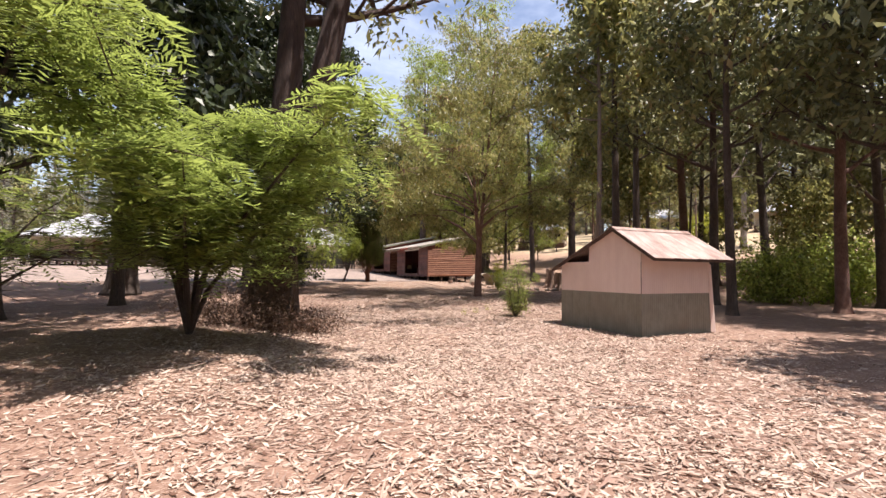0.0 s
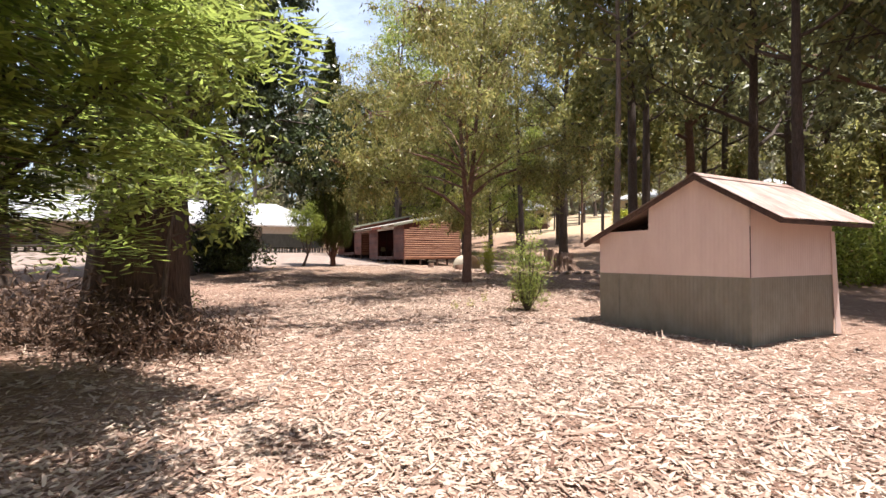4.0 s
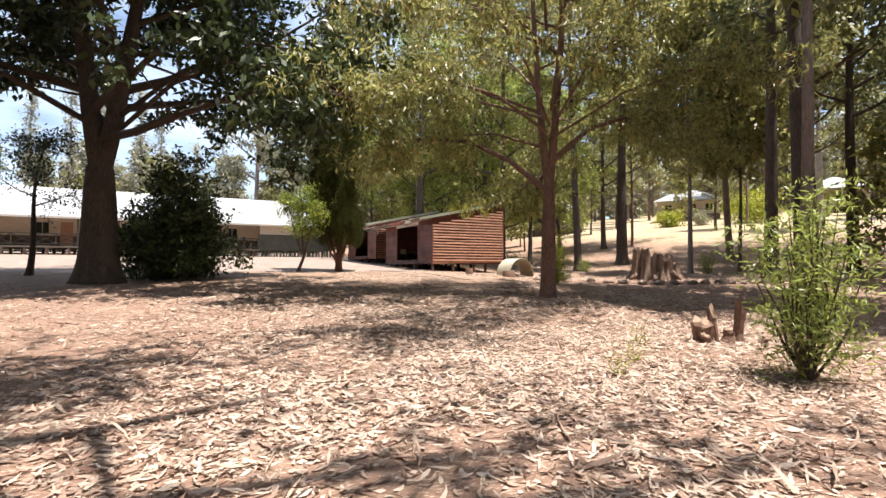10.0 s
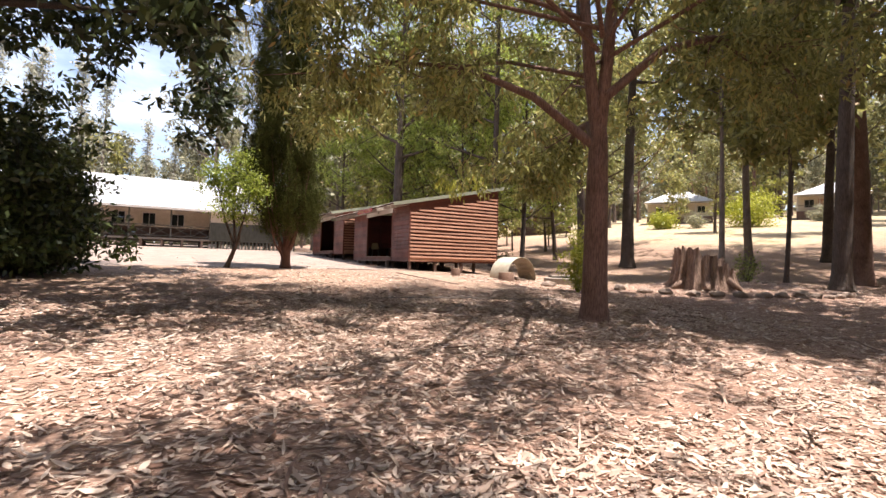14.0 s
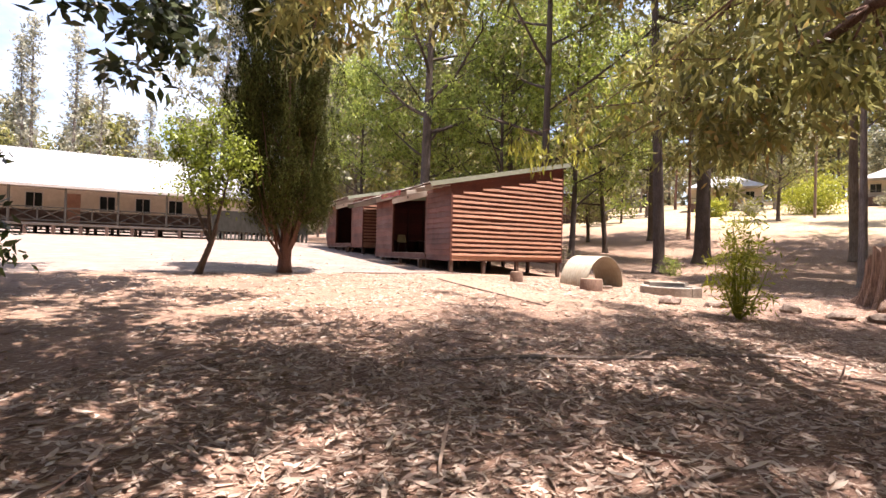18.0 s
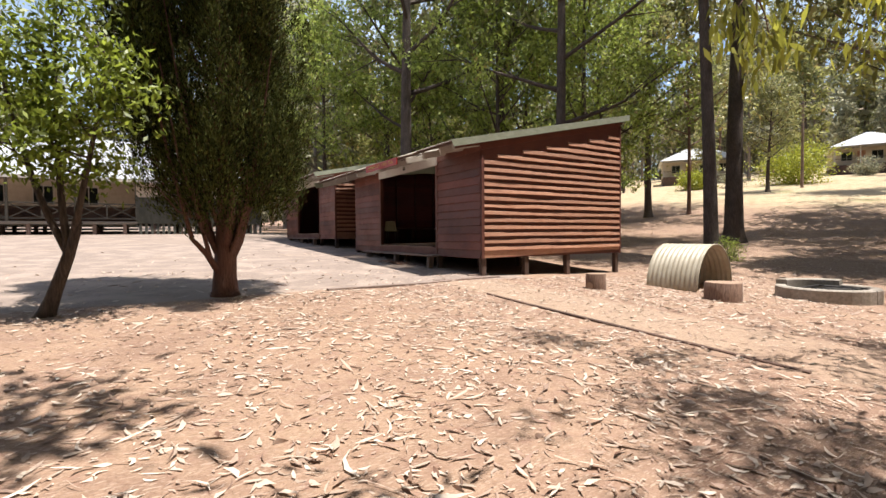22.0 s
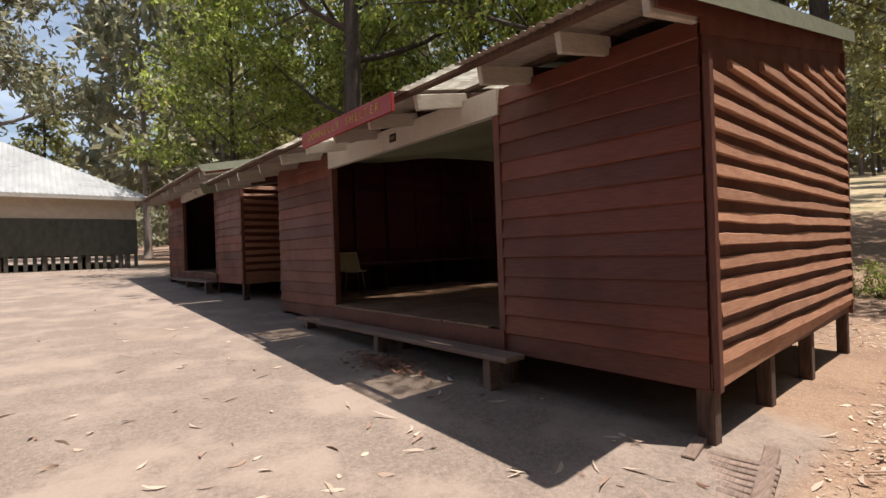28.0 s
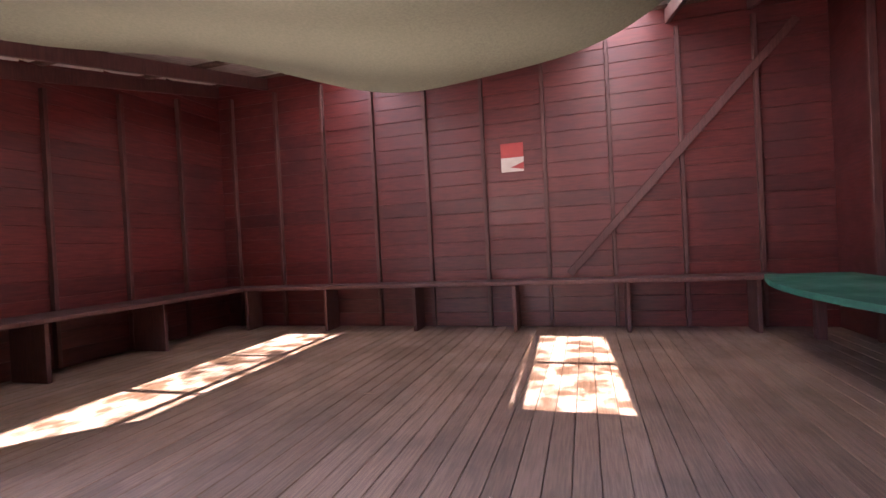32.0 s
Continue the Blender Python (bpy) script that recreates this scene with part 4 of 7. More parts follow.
# ---- the small shed ----
M_SHED_TOP = surface("shed_cream_paint", (1.10, 0.85, 0.75), (1.18, 0.94, 0.83), 3, (1, 1, 0.4), 0.7, (0.95, 0.72, 0.61), 0.4, 0.7, 0, 0.1, 0.002, 0.02)
M_SHED_LOW = surface("shed_grey_paint", (0.32, 0.295, 0.23), (0.42, 0.39, 0.31), 4, (1, 1, 0.5), 0.9, (0.41, 0.34, 0.26), 0.5, 0.7, 0, 0.1, 0.002, 0.03)
M_RUST = surface("rusty_roof", (0.31, 0.20, 0.16), (0.56, 0.41, 0.35), 3, (1.6, 0.35, 1), 0.75, (0.20, 0.10, 0.07), 0.85, 0.6, 0, 0.15, 0.002, 0.05)


def shed():
    x0, x1, y0, y1 = 10.93, 13.93, 9.66, 13.15
    mid, top = 1.275, 2.22
    th = thing("small_shed", "small two-tone sheet-clad shed with a rusty iron roof", "shed", "", x0, y0, 0)
    apex_y, apex, step_y = 10.62 - y0, 3.27, 11.76 - y0
    L, W = y1 - y0, x1 - x0

    def wall(name, pts, a, b, z0, z1_of, out, mat, pitch=0.086, depth=0.007):
        """Ribbed sheet from a to b along a wall; z1_of gives its upper edge."""
        n = max(4, int(abs(b - a) / pitch * 6))
        v = []
        for k in range(n + 1):
            s = a + (b - a) * k / n
            o = out + depth / 2 * math.sin(2 * math.pi * s / pitch)
            for z in (z0, z1_of(s)):
                v.append(pts(s, o, z))
        part(name, MB().add(v, [(2 * k, 2 * k + 2, 2 * k + 3, 2 * k + 1) for k in range(n)]), mat, th)

    def slope_top(s):
        return top + 0.02 if s > step_y else apex - 0.05 - (s - apex_y) * 0.44 if s > apex_y else apex - 0.05 - (apex_y - s) * 0.62

    face_w = lambda s, o, z: (-o, s, z)  # noqa: E731
    face_s = lambda s, o, z: (s, -o, z)  # noqa: E731
    face_n = lambda s, o, z: (s, L + o, z)  # noqa: E731
    face_e = lambda s, o, z: (W + o, s, z)  # noqa: E731
    for a, b in ((0, apex_y), (apex_y, step_y), (step_y, L)):
        wall("upper_wall", face_w, a, b, mid, slope_top, 0.012, M_SHED_TOP, 0.086, 0.003)
    wall("lower_wall", face_w, 0, L, -0.05, lambda s: mid, 0.016, M_SHED_LOW)
    wall("upper_wall", face_s, 0, W, mid, lambda s: 2.52, 0.012, M_SHED_TOP, 0.086, 0.003)
    wall("lower_wall", face_s, 0, W, -0.05, lambda s: mid, 0.016, M_SHED_LOW)
    wall("upper_wall", face_n, 0, W, mid, lambda s: top, 0.012, M_SHED_TOP)
    wall("lower_wall", face_n, 0, W, -0.05, lambda s: mid, 0.016, M_SHED_LOW)
    for a, b in ((0, apex_y), (apex_y, step_y), (step_y, L)):
        wall("east_wall", face_e, a, b, -0.05, slope_top, 0.012, M_SHED_TOP, 0.086, 0.003)
    part("core", MB().box(0.0, W, 0.0, L, 0.0, top - 0.02, 0.002), M_STUD, th)
    part("loft", MB().add([(0.004, 0.0, top - 0.02), (0.004, step_y, top - 0.02), (0.004, step_y, 2.76), (0.004, apex_y, apex - 0.1), (0.004, 0, 2.5)], [(0, 1, 2, 3, 4)]), M_SHED_TOP, th)
    for s in (0.0, step_y, step_y + 0.83):
        part("cover_strip", MB().box(-0.034, -0.012, s - 0.02 if s else -0.03, s + 0.02, -0.03, mid - 0.004, 0.003), M_SHED_LOW, th)
    part("cover_strip", MB().box(-0.03, 0.03, -0.036, -0.016, -0.03, mid - 0.004, 0.003), M_SHED_LOW, th)
    part("loose_sheet", MB().add([(W - 0.10, -0.03, mid + 0.9), (W + 0.02, -0.05, mid + 0.9), (W + 0.13, -0.10, -0.02), (W - 0.02, -0.06, -0.02), (W - 0.10, -0.02, mid + 0.9), (W + 0.02, -0.04, mid + 0.9), (W + 0.13, -0.09, -0.02), (W - 0.02, -0.05, -0.02)],
                                [(0, 1, 2, 3), (4, 5, 6, 7), (0, 1, 5, 4), (1, 2, 6, 5), (2, 3, 7, 6), (3, 0, 4, 7)]), M_SHED_TOP, th)
    # roof of iron sheets on rafters, wide of the walls
    xa, xb = -0.16, W + 0.28
    eave_s, eave_n = -0.62, L + 0.42
    k, x = 0, xa
    while x < xb - 0.1:
        w = min(0.762, xb - x)
        for ye, run, m_ in ((eave_s, apex_y - eave_s, M_RUST), (eave_n, apex_y - eave_n, M_RUST)):
            drop = 0.62 if ye < 0 else 0.44
            ln = abs(run) * math.sqrt(1 + drop ** 2)
            mb = corrugated(MB(), (x, ye, apex - abs(run) * drop + 0.02 + 0.003 * (k % 2)), (0, run, abs(run) * drop), (1, 0, 0), ln, w + 0.03, 0.076, 0.017, (0, 0.3, 1), 8)
            part("roof_sheet", mb, m_, th, smooth=True)
        x, k = x + w, k + 1
    ridge = MB()
    for s, drop in ((-1, 0.62), (1, 0.44)):
        p = [(xx, apex_y + s * d, apex + 0.045 - d * drop) for xx in (xa - 0.01, xb + 0.01) for d in (0, 0.17)]
        ridge.add(p + [(a, b, c - 0.004) for a, b, c in p], [(0, 1, 3, 2), (4, 5, 7, 6), (0, 1, 5, 4), (2, 3, 7, 6), (0, 2, 6, 4), (1, 3, 7, 5)])
    part("ridge_cap", ridge, M_RUST, th)
    for x in (xa + 0.03, 0.9, 1.9, xb - 0.06):
        for ye, drop in ((eave_s + 0.04, 0.62), (eave_n - 0.04, 0.44)):
            mb = MB()
            beam(mb, (x, ye, apex - abs(ye - apex_y) * drop - 0.05), (x, apex_y, apex - 0.05), 0.045, 0.09)
            part("rafter", mb, M_POST, th)
    part("fascia", MB().box(xa, xb, eave_s + 0.03, eave_s + 0.06, apex - (apex_y - eave_s) * 0.62 - 0.07, apex - (apex_y - eave_s) * 0.62 + 0.005), M_POST, th)


shed()

# ---- the long building ----
M_LB_WALL = surface("cream_wall", (0.70, 0.585, 0.45), (0.82, 0.70, 0.56), 4, None, 0.6, (0.45, 0.36, 0.27), 0.4, 0.75, 0, 0.1, 0.002)
M_LB_SKIRT = surface("green_skirt", (0.075, 0.075, 0.058), (0.12, 0.12, 0.095), 6, (1, 1, 0.4), 0.9, None, 0.3, 0.7, 0, 0.1, 0.002)
M_LB_ROOF = surface("bright_iron", (0.56, 0.56, 0.56), (0.68, 0.68, 0.68), 3, (1, 0.3, 1), 0.5, (0.58, 0.58, 0.57), 0.4, 0.35, 0.3, 0.05, 0.002)
M_LB_POST = surface("grey_green_post", (0.11, 0.10, 0.08), (0.18, 0.165, 0.135), 8, (5, 5, 0.6), 1.5, None, 0.3, 0.75, 0, 0.2, 0.002)
M_DECK = surface("grey_deck", (0.22, 0.19, 0.16), (0.36, 0.32, 0.27), 8, (8, 0.6, 8), 1.4, None, 0.3, 0.8, 0, 0.2, 0.002)


def glass_material():
    m, t, b = nodes_of("dark_glass")
    b.inputs["Base Color"].default_value = (0.015, 0.017, 0.018, 1)
    b.inputs["Roughness"].default_value = 0.08
    b.inputs["IOR"].default_value = 1.5
    return m


M_GLASS = glass_material()


def window(parent, x, y, z0, z1, w, material=M_WHITE):
    fr = MB()
    for a, b, c, d in ((x - w / 2, x + w / 2, z0, z0 + 0.06), (x - w / 2, x + w / 2, z1 - 0.06, z1), (x - w / 2, x - w / 2 + 0.06, z0 + 0.06, z1 - 0.06), (x + w / 2 - 0.06, x + w / 2, z0 + 0.06, z1 - 0.06),
                       (x - 0.02, x + 0.02, z0 + 0.06, z1 - 0.06)):
        fr.box(a, b, y - 0.05, y + 0.01, c, d)
    frame_ob = part("window", fr, material, parent)
    for s in (-1, 1):
        part("pane", MB().box(min(x + s * 0.02, x + s * (w / 2 - 0.06)), max(x + s * 0.02, x + s * (w / 2 - 0.06)), y - 0.02, y - 0.012, z0 + 0.06, z1 - 0.06, 0.001), M_GLASS, frame_ob)


def long_building():
    xl, xv, xr = -17.5, 9.35, 16.0
    y, yb = 60.0, 69.0
    deck, ev, rg = 2.92, 5.25, 8.1
    th = thing("long_building", "long cream verandah building with a bright iron roof", "building", "", xl, y, 0)
    part("wall", MB().box(0, xv - xl, 2.0, yb - y, deck, ev + 0.3, 0.01), M_LB_WALL, th)
    part("wall", MB().box(xv - xl, xr - xl, 0.0, yb - y, deck - 0.1, ev + 0.05, 0.01), M_LB_WALL, th)
    part("skirt", MB().box(xv - xl, xr - xl + 0.03, -0.03, 0.0, deck - 0.12, 4.3, 0.005), M_LB_SKIRT, th)
    part("skirt", MB().box(xr - xl, xr - xl + 0.03, 0.0, yb - y, deck - 0.12, 4.3, 0.005), M_LB_SKIRT, th)
    part("dado", MB().box(0, xv - xl, 1.96, 1.995, deck, 3.8, 0.005), M_POST, th, "dark brown lower wall")
    for x in (-0.9, 3.0, 5.05, 7.05, -4.0, -7.1, -10.2, -13.4):
        window(th, x - xl, 1.993, 3.85, 4.95, 0.95)
    for x in (1.1, -5.5, -11.8):
        part("door", MB().box(x - xl - 0.42, x - xl + 0.42, 1.94, 1.995, deck, 4.95, 0.01), M_BOARD_LIT, th)
    part("verandah_deck", MB().box(0, xv - xl, 0.0, 1.99, deck - 0.16, deck, 0.01), M_DECK, th)
    posts = [xv - 2.75 * k for k in range(10)]
    for x in posts:
        part("verandah_post", MB().box(x - xl - 0.06, x - xl + 0.06, 0.03, 0.15, deck, ev + 0.02, 0.008), M_LB_POST, th)
    for x in posts[:-1]:
        a, b, zr = x - xl - 2.69, x - xl - 0.06, deck + 0.92
        part("rail", MB().box(a, b, 0.05, 0.13, zr, zr + 0.07), M_LB_POST, th)
        part("rail", MB().box(a, b, 0.06, 0.12, deck + 0.12, deck + 0.18), M_LB_POST, th)
        mid = (a + b) / 2
        part("baluster", MB().box(mid - 0.04, mid + 0.04, 0.05, 0.13, deck + 0.18, zr), M_LB_POST, th)
        for p, q in ((a, mid - 0.04), (mid + 0.04, b)):
            for za, zb in ((deck + 0.18, zr), (zr, deck + 0.18)):
                part("cross_brace", beam(MB(), (p, 0.09, za), (q, 0.09, zb), 0.035, 0.05), M_LB_POST, th)
    for k in range(25):
        x = 0.15 + k * 1.375
        for yy in (0.15, 2.2, 5.0):
            g = gz(xl + x, y + yy)
            part("stump", MB().box(x - 0.09, x + 0.09, yy - 0.09, yy + 0.09, g - 0.1, deck - 0.16, 0.01), M_GREY_WOOD, th)
    for k in range(3):
        part("base_slat", MB().box(0.1, xv - xl, 2.3, 2.34, 2.28 + 0.19 * k, 2.38 + 0.19 * k), M_DECK, th)
    for k in range(24):
        x = xv - xl + 0.1 + k * 0.28
        part("lattice_slat", MB().box(x, x + 0.13, 0.0, 0.03, gz(xl + x, y) - 0.03, deck - 0.12), M_LB_SKIRT, th)
    # hipped roof, in ribbed sheets
    e0, e1, f0, f1 = -0.5, xr - xl + 0.5, -0.45, yb - y + 0.5
    ym = (f0 + f1) / 2
    h = ym - f0
    rs = MB()
    slope = (rg - ev) / h
    pitch = 0.19
    n = int((e1 - e0) / pitch * 4)
    v, f = [], []
    for k in range(n + 1):
        x = e0 + (e1 - e0) * k / n
        top_y = f0 + min(h, x - e0 + 0.001, e1 - x + 0.001)
        d = 0.012 * math.sin(2 * math.pi * (x - e0) / pitch)
        v += [(x, f0, ev + d), (x, top_y, ev + (top_y - f0) * slope + d), (x, f1, ev + d), (x, 2 * ym - top_y, ev + (top_y - f0) * slope + d)]
    for k in range(n):
        a = 4 * k
        f += [(a, a + 4, a + 5, a + 1), (a + 2, a + 6, a + 7, a + 3)]
    part("roof", rs.add(v, f), M_LB_ROOF, th)
    for x, s in ((e0, 1), (e1, -1)):
        part("hip_end", MB().add([(x, f0, ev), (x, f1, ev), (x + s * h, ym, rg)], [(0, 1, 2)]), M_LB_ROOF, th)
    part("fascia", MB().box(e0, e1, f0 - 0.02, f0 + 0.02, ev - 0.17, ev - 0.012), M_WHITE, th)
    part("fascia", MB().box(e1 - 0.02, e1 + 0.02, f0 + 0.02, f1, ev - 0.17, ev - 0.012), M_WHITE, th)
    part("soffit", MB().box(e0 + 0.02, e1 - 0.02, f0 + 0.02, f1 - 0.02, ev - 0.06, ev - 0.03, 0.002), M_LB_WALL, th)


long_building()


# ---- cottages on the rise ----
def cottage(label, x, y, rz, width, depth, veranda=True, wall=M_LB_WALL):
    z = gz(x, y) + 0.25
    th = thing("cottage", label, "cottage", "cottages", x, y, z, rz)
    w, d = width / 2, depth / 2
    part("wall", MB().box(-w, w, -d + 2.0, d, 0.551, 3.2, 0.01), wall, th)
    part("floor", MB().box(-w, w, -d, d - 0.01, -1.3, 0.55, 0.01), M_POST, th)
    ov = 0.5
    lo, hi = 3.15, 5.5
    p = [(-w - ov, -d - ov, lo), (w + ov, -d - ov, lo), (w + ov, d + ov, lo), (-w - ov, d + ov, lo), (-w + d - 0.3, 0, hi), (w - d + 0.3, 0, hi)]
    part("roof", MB().add(p + [(a, b, c - 0.06) for a, b, c in p[:4]], [(0, 1, 5, 4), (1, 2, 5), (2, 3, 4, 5), (3, 0, 4), (0, 1, 7, 6), (1, 2, 8, 7), (2, 3, 9, 8), (3, 0, 6, 9), (6, 7, 8, 9)]), M_LB_ROOF, th)
    n = max(3, int(width / 2.6))
    for k in range(n + 1):
        xx = -w + 0.1 + (width - 0.2) * k / n
        part("verandah_post", MB().box(xx - 0.06, xx + 0.06, -d + 0.05, -d + 0.17, 0.55, 3.1), M_WHITE, th)
    part("rail", MB().box(-w, w, -d + 0.08, -d + 0.14, 1.4, 1.48), M_LB_POST, th)
    for xx in (-w * 0.62, w * 0.15, w * 0.68):
        window(th, xx, -d + 1.98, 1.3, 2.6, 1.3)
    part("door", MB().box(-w * 0.25 - 0.45, -w * 0.25 + 0.45, -d + 1.93, -d + 1.985, 0.56, 2.65), M_BOARD_LIT, th)
    return th


cottage("white-roofed cottage with a shaded verandah on the rise", 88.0, 72.6, -55, 10.5, 8.0)
cottage("cream cottage with a pale iron roof on the dry rise", 98.5, 53.4, -66, 8.6, 8.5)
cottage("pale-roofed cottage far behind the gums", 60.0, 78.0, -45, 9, 7)
cottage("pale-roofed cottage among the trees", 112.0, 36.0, -80, 11, 8)


def power_pole(x, y, height, label):
    th = thing("power_pole", label, "pole", "", x, y, gz(x, y))
    part("pole", MB().tube([(0, 0, -0.2), (0, 0, height)], [0.16, 0.12], 8), M_GREY_WOOD, th)
    part("cross_arm", MB().box(-0.9, 0.9, -0.05, 0.05, height - 0.5, height - 0.38), M_GREY_WOOD, th)
    for s in (-0.75, 0, 0.75):
        part("insulator", MB().tube([(s, 0, height - 0.38), (s, 0, height - 0.26)], 0.04, 6), M_WHITE, th)
    wire = MB()
    for s in (-0.75, 0.75):
        pts = [(s + 6.0 * k, -9.0 * k, height - 0.27 - 0.9 * math.sin(math.pi * k / 8) + 0.5 * k) for k in range(9)]
        wire.tube(pts, 0.02, 4, False)
    part("wires", wire, M_BLACK, th)


power_pole(69.6, 50.7, 9.2, "grey timber power pole with wires on the rise")


# ---- things on the ground before the shelters ----
M_PIPE = surface("cream_iron_pipe", (0.47, 0.41, 0.30), (0.60, 0.54, 0.42), 5, None, 1.4, (0.36, 0.28, 0.19), 0.5, 0.55, 0, 0.1, 0.002)
M_CONC = surface("rough_concrete", (0.33, 0.28, 0.23), (0.50, 0.44, 0.37), 18, None, 2.0, (0.24, 0.18, 0.14), 0.5, 0.9, 0, 0.5, 0.006)
M_LOG = surface("cut_log", (0.16, 0.09, 0.06), (0.33, 0.20, 0.14), 10, (6, 6, 0.8), 2.0, (0.10, 0.06, 0.045), 0.5, 0.9, 0, 0.7, 0.01)
M_LOGTOP = surface("log_end", (0.30, 0.19, 0.125), (0.48, 0.33, 0.23), 20, (1, 1, 0.1), 3.0, (0.18, 0.11, 0.08), 0.5, 0.9, 0, 0.4, 0.005)
M_STUMP = surface("old_stump", (0.20, 0.12, 0.085), (0.55, 0.37, 0.27), 7, (6, 6, 0.5), 1.6, (0.10, 0.06, 0.045), 0.45, 0.92, 0, 1.0, 0.04)
M_ROCK = surface("brown_stone", (0.20, 0.14, 0.105), (0.42, 0.32, 0.25), 9, None, 2.2, (0.10, 0.07, 0.055), 0.5, 0.92, 0, 0.8, 0.02, 0.2)
M_CHAR = surface("charcoal", (0.012, 0.01, 0.009), (0.05, 0.042, 0.038), 14, None, 3.0, (0.12, 0.11, 0.10), 0.3, 0.95, 0, 0.8, 0.01)


def half_pipe(x, y, rz, length=1.5, r=0.86):
    th = thing("pipe_tunnel", "half-buried cream corrugated iron pipe forming a play tunnel", "tunnel", "", x, y, gz(x, y) - 0.05, rz)
    v, f = [], []
    nl, na = 84, 26
    for i in range(nl + 1):
        s = length * (i / nl - 0.5)
        for j in range(na + 1):
            a = math.pi * (1.04 * j / na - 0.02)
            rr = r + 0.009 * math.sin(2 * math.pi * (s + length / 2) / 0.1)
            v.append((s, rr * math.cos(a), 0.06 + 1.08 * rr * math.sin(a)))
    f = [(i * (na + 1) + j, i * (na + 1) + j + 1, (i + 1) * (na + 1) + j + 1, (i + 1) * (na + 1) + j) for i in range(nl) for j in range(na)]
    ob = part("pipe_wall", MB().add(v, f), M_PIPE, th, smooth=True)
    mod = ob.modifiers.new("thickness", "SOLIDIFY")
    mod.thickness = 0.012
    for e in (-1, 1):
        rim = [(e * (length / 2 + 0.004), (r + 0.002) * math.cos(math.pi * k / 26), 0.06 + 1.08 * (r + 0.002) * math.sin(math.pi * k / 26)) for k in range(27)]
        part("rolled_rim", MB().tube(rim, 0.014, 6), M_PIPE, th, smooth=True)


half_pipe(19.92, 34.18, -84, 1.05)


def log_seat(x, y, r, h, seed, label, knot=False):
    rng = np.random.default_rng(seed)
    th = thing("log_seat", label, "log", "log seats", x, y, gz(x, y) - 0.03)
    n = 18
    rr = [r * (1 + 0.05 * math.sin(3 * k / n * 6.28 + seed) + rng.normal(0, 0.012)) for k in range(n)]
    ring = [(rr[k] * math.cos(2 * math.pi * k / n), rr[k] * math.sin(2 * math.pi * k / n)) for k in range(n)]
    v = [(a * 1.03, b * 1.03, 0) for a, b in ring] + [(a, b, h - 0.015) for a, b in ring] + [(a * 0.96, b * 0.96, h) for a, b in ring]
    part("bark", MB().add(v, [(k + o, (k + 1) % n + o, (k + 1) % n + n + o, k + n + o) for o in (0, n) for k in range(n)]), M_LOG, th, smooth=True)
    part("sawn_top", MB().add([(a * 0.96, b * 0.96, h) for a, b in ring], [tuple(range(n))]), M_LOGTOP, th)
    if knot:
        part("hollow", MB().add([(-r * 1.03, 0.09 * math.cos(6.28 * k / 10), 0.10 + 0.08 * math.sin(6.28 * k / 10)) for k in range(10)], [tuple(range(10))]), M_LOGTOP, th, "pale hollow in the bark")


log_seat(17.2, 34.5, 0.19, 0.34, 1, "short upright sawn log used as a seat", True)
log_seat(18.45, 32.7, 0.30, 0.36, 2, "thick upright sawn log used as a seat")


def fire_ring(x, y, r):
    z = gz(x, y)
    th = thing("fire_ring", "low round concrete fire pit with charred wood inside", "fire pit", "", x, y, z)
    for k, (a0, a1, h) in enumerate(((0, 100, 0.36), (102, 258, 0.27), (260, 358, 0.27))):
        mb, n, v = MB(), 14, []
        for i in range(n + 1):
            a = radians(a0 + (a1 - a0) * i / n)
            for rr, zz in ((r, -0.08), (r, h - 0.02), (r - 0.02, h), (r - 0.17, h), (r - 0.19, h - 0.02), (r - 0.19, -0.08)):
                v.append((rr * math.cos(a), rr * math.sin(a), zz))
        f = [(6 * i + j, 6 * i + (j + 1) % 6, 6 * i + 6 + (j + 1) % 6, 6 * i + 6 + j) for i in range(n) for j in range(6)] + [tuple(range(6)), tuple(6 * n + j for j in range(6))]
        part("kerb_segment", mb.add(v, f), M_CONC, th)
    ash = MB()
    ash.tube([(0, 0, -0.05), (0, 0, 0.05)], r - 0.2, 20)
    part("ash_bed", ash, M_CHAR, th)
    rng = np.random.default_rng(4)
    for k in range(7):
        a = rng.uniform(0, 6.28)
        p = Vector((0.3 * math.cos(a), 0.3 * math.sin(a), 0.12 + 0.05 * (k % 3)))
        d = Vector((math.cos(a + 1.9), math.sin(a + 1.9), rng.uniform(-0.1, 0.15))) * 0.33
        part("charred_log", MB().tube([p - d, p, p + d], [0.05, 0.06, 0.045], 8), M_CHAR, th)
    part("grate", MB().tube([(-0.4, -0.2, 0.24), (0.3, -0.25, 0.25), (0.35, 0.25, 0.25), (-0.35, 0.3, 0.24)], 0.015, 6), M_CHAR, th)


fire_ring(20.85, 32.0, 0.82)


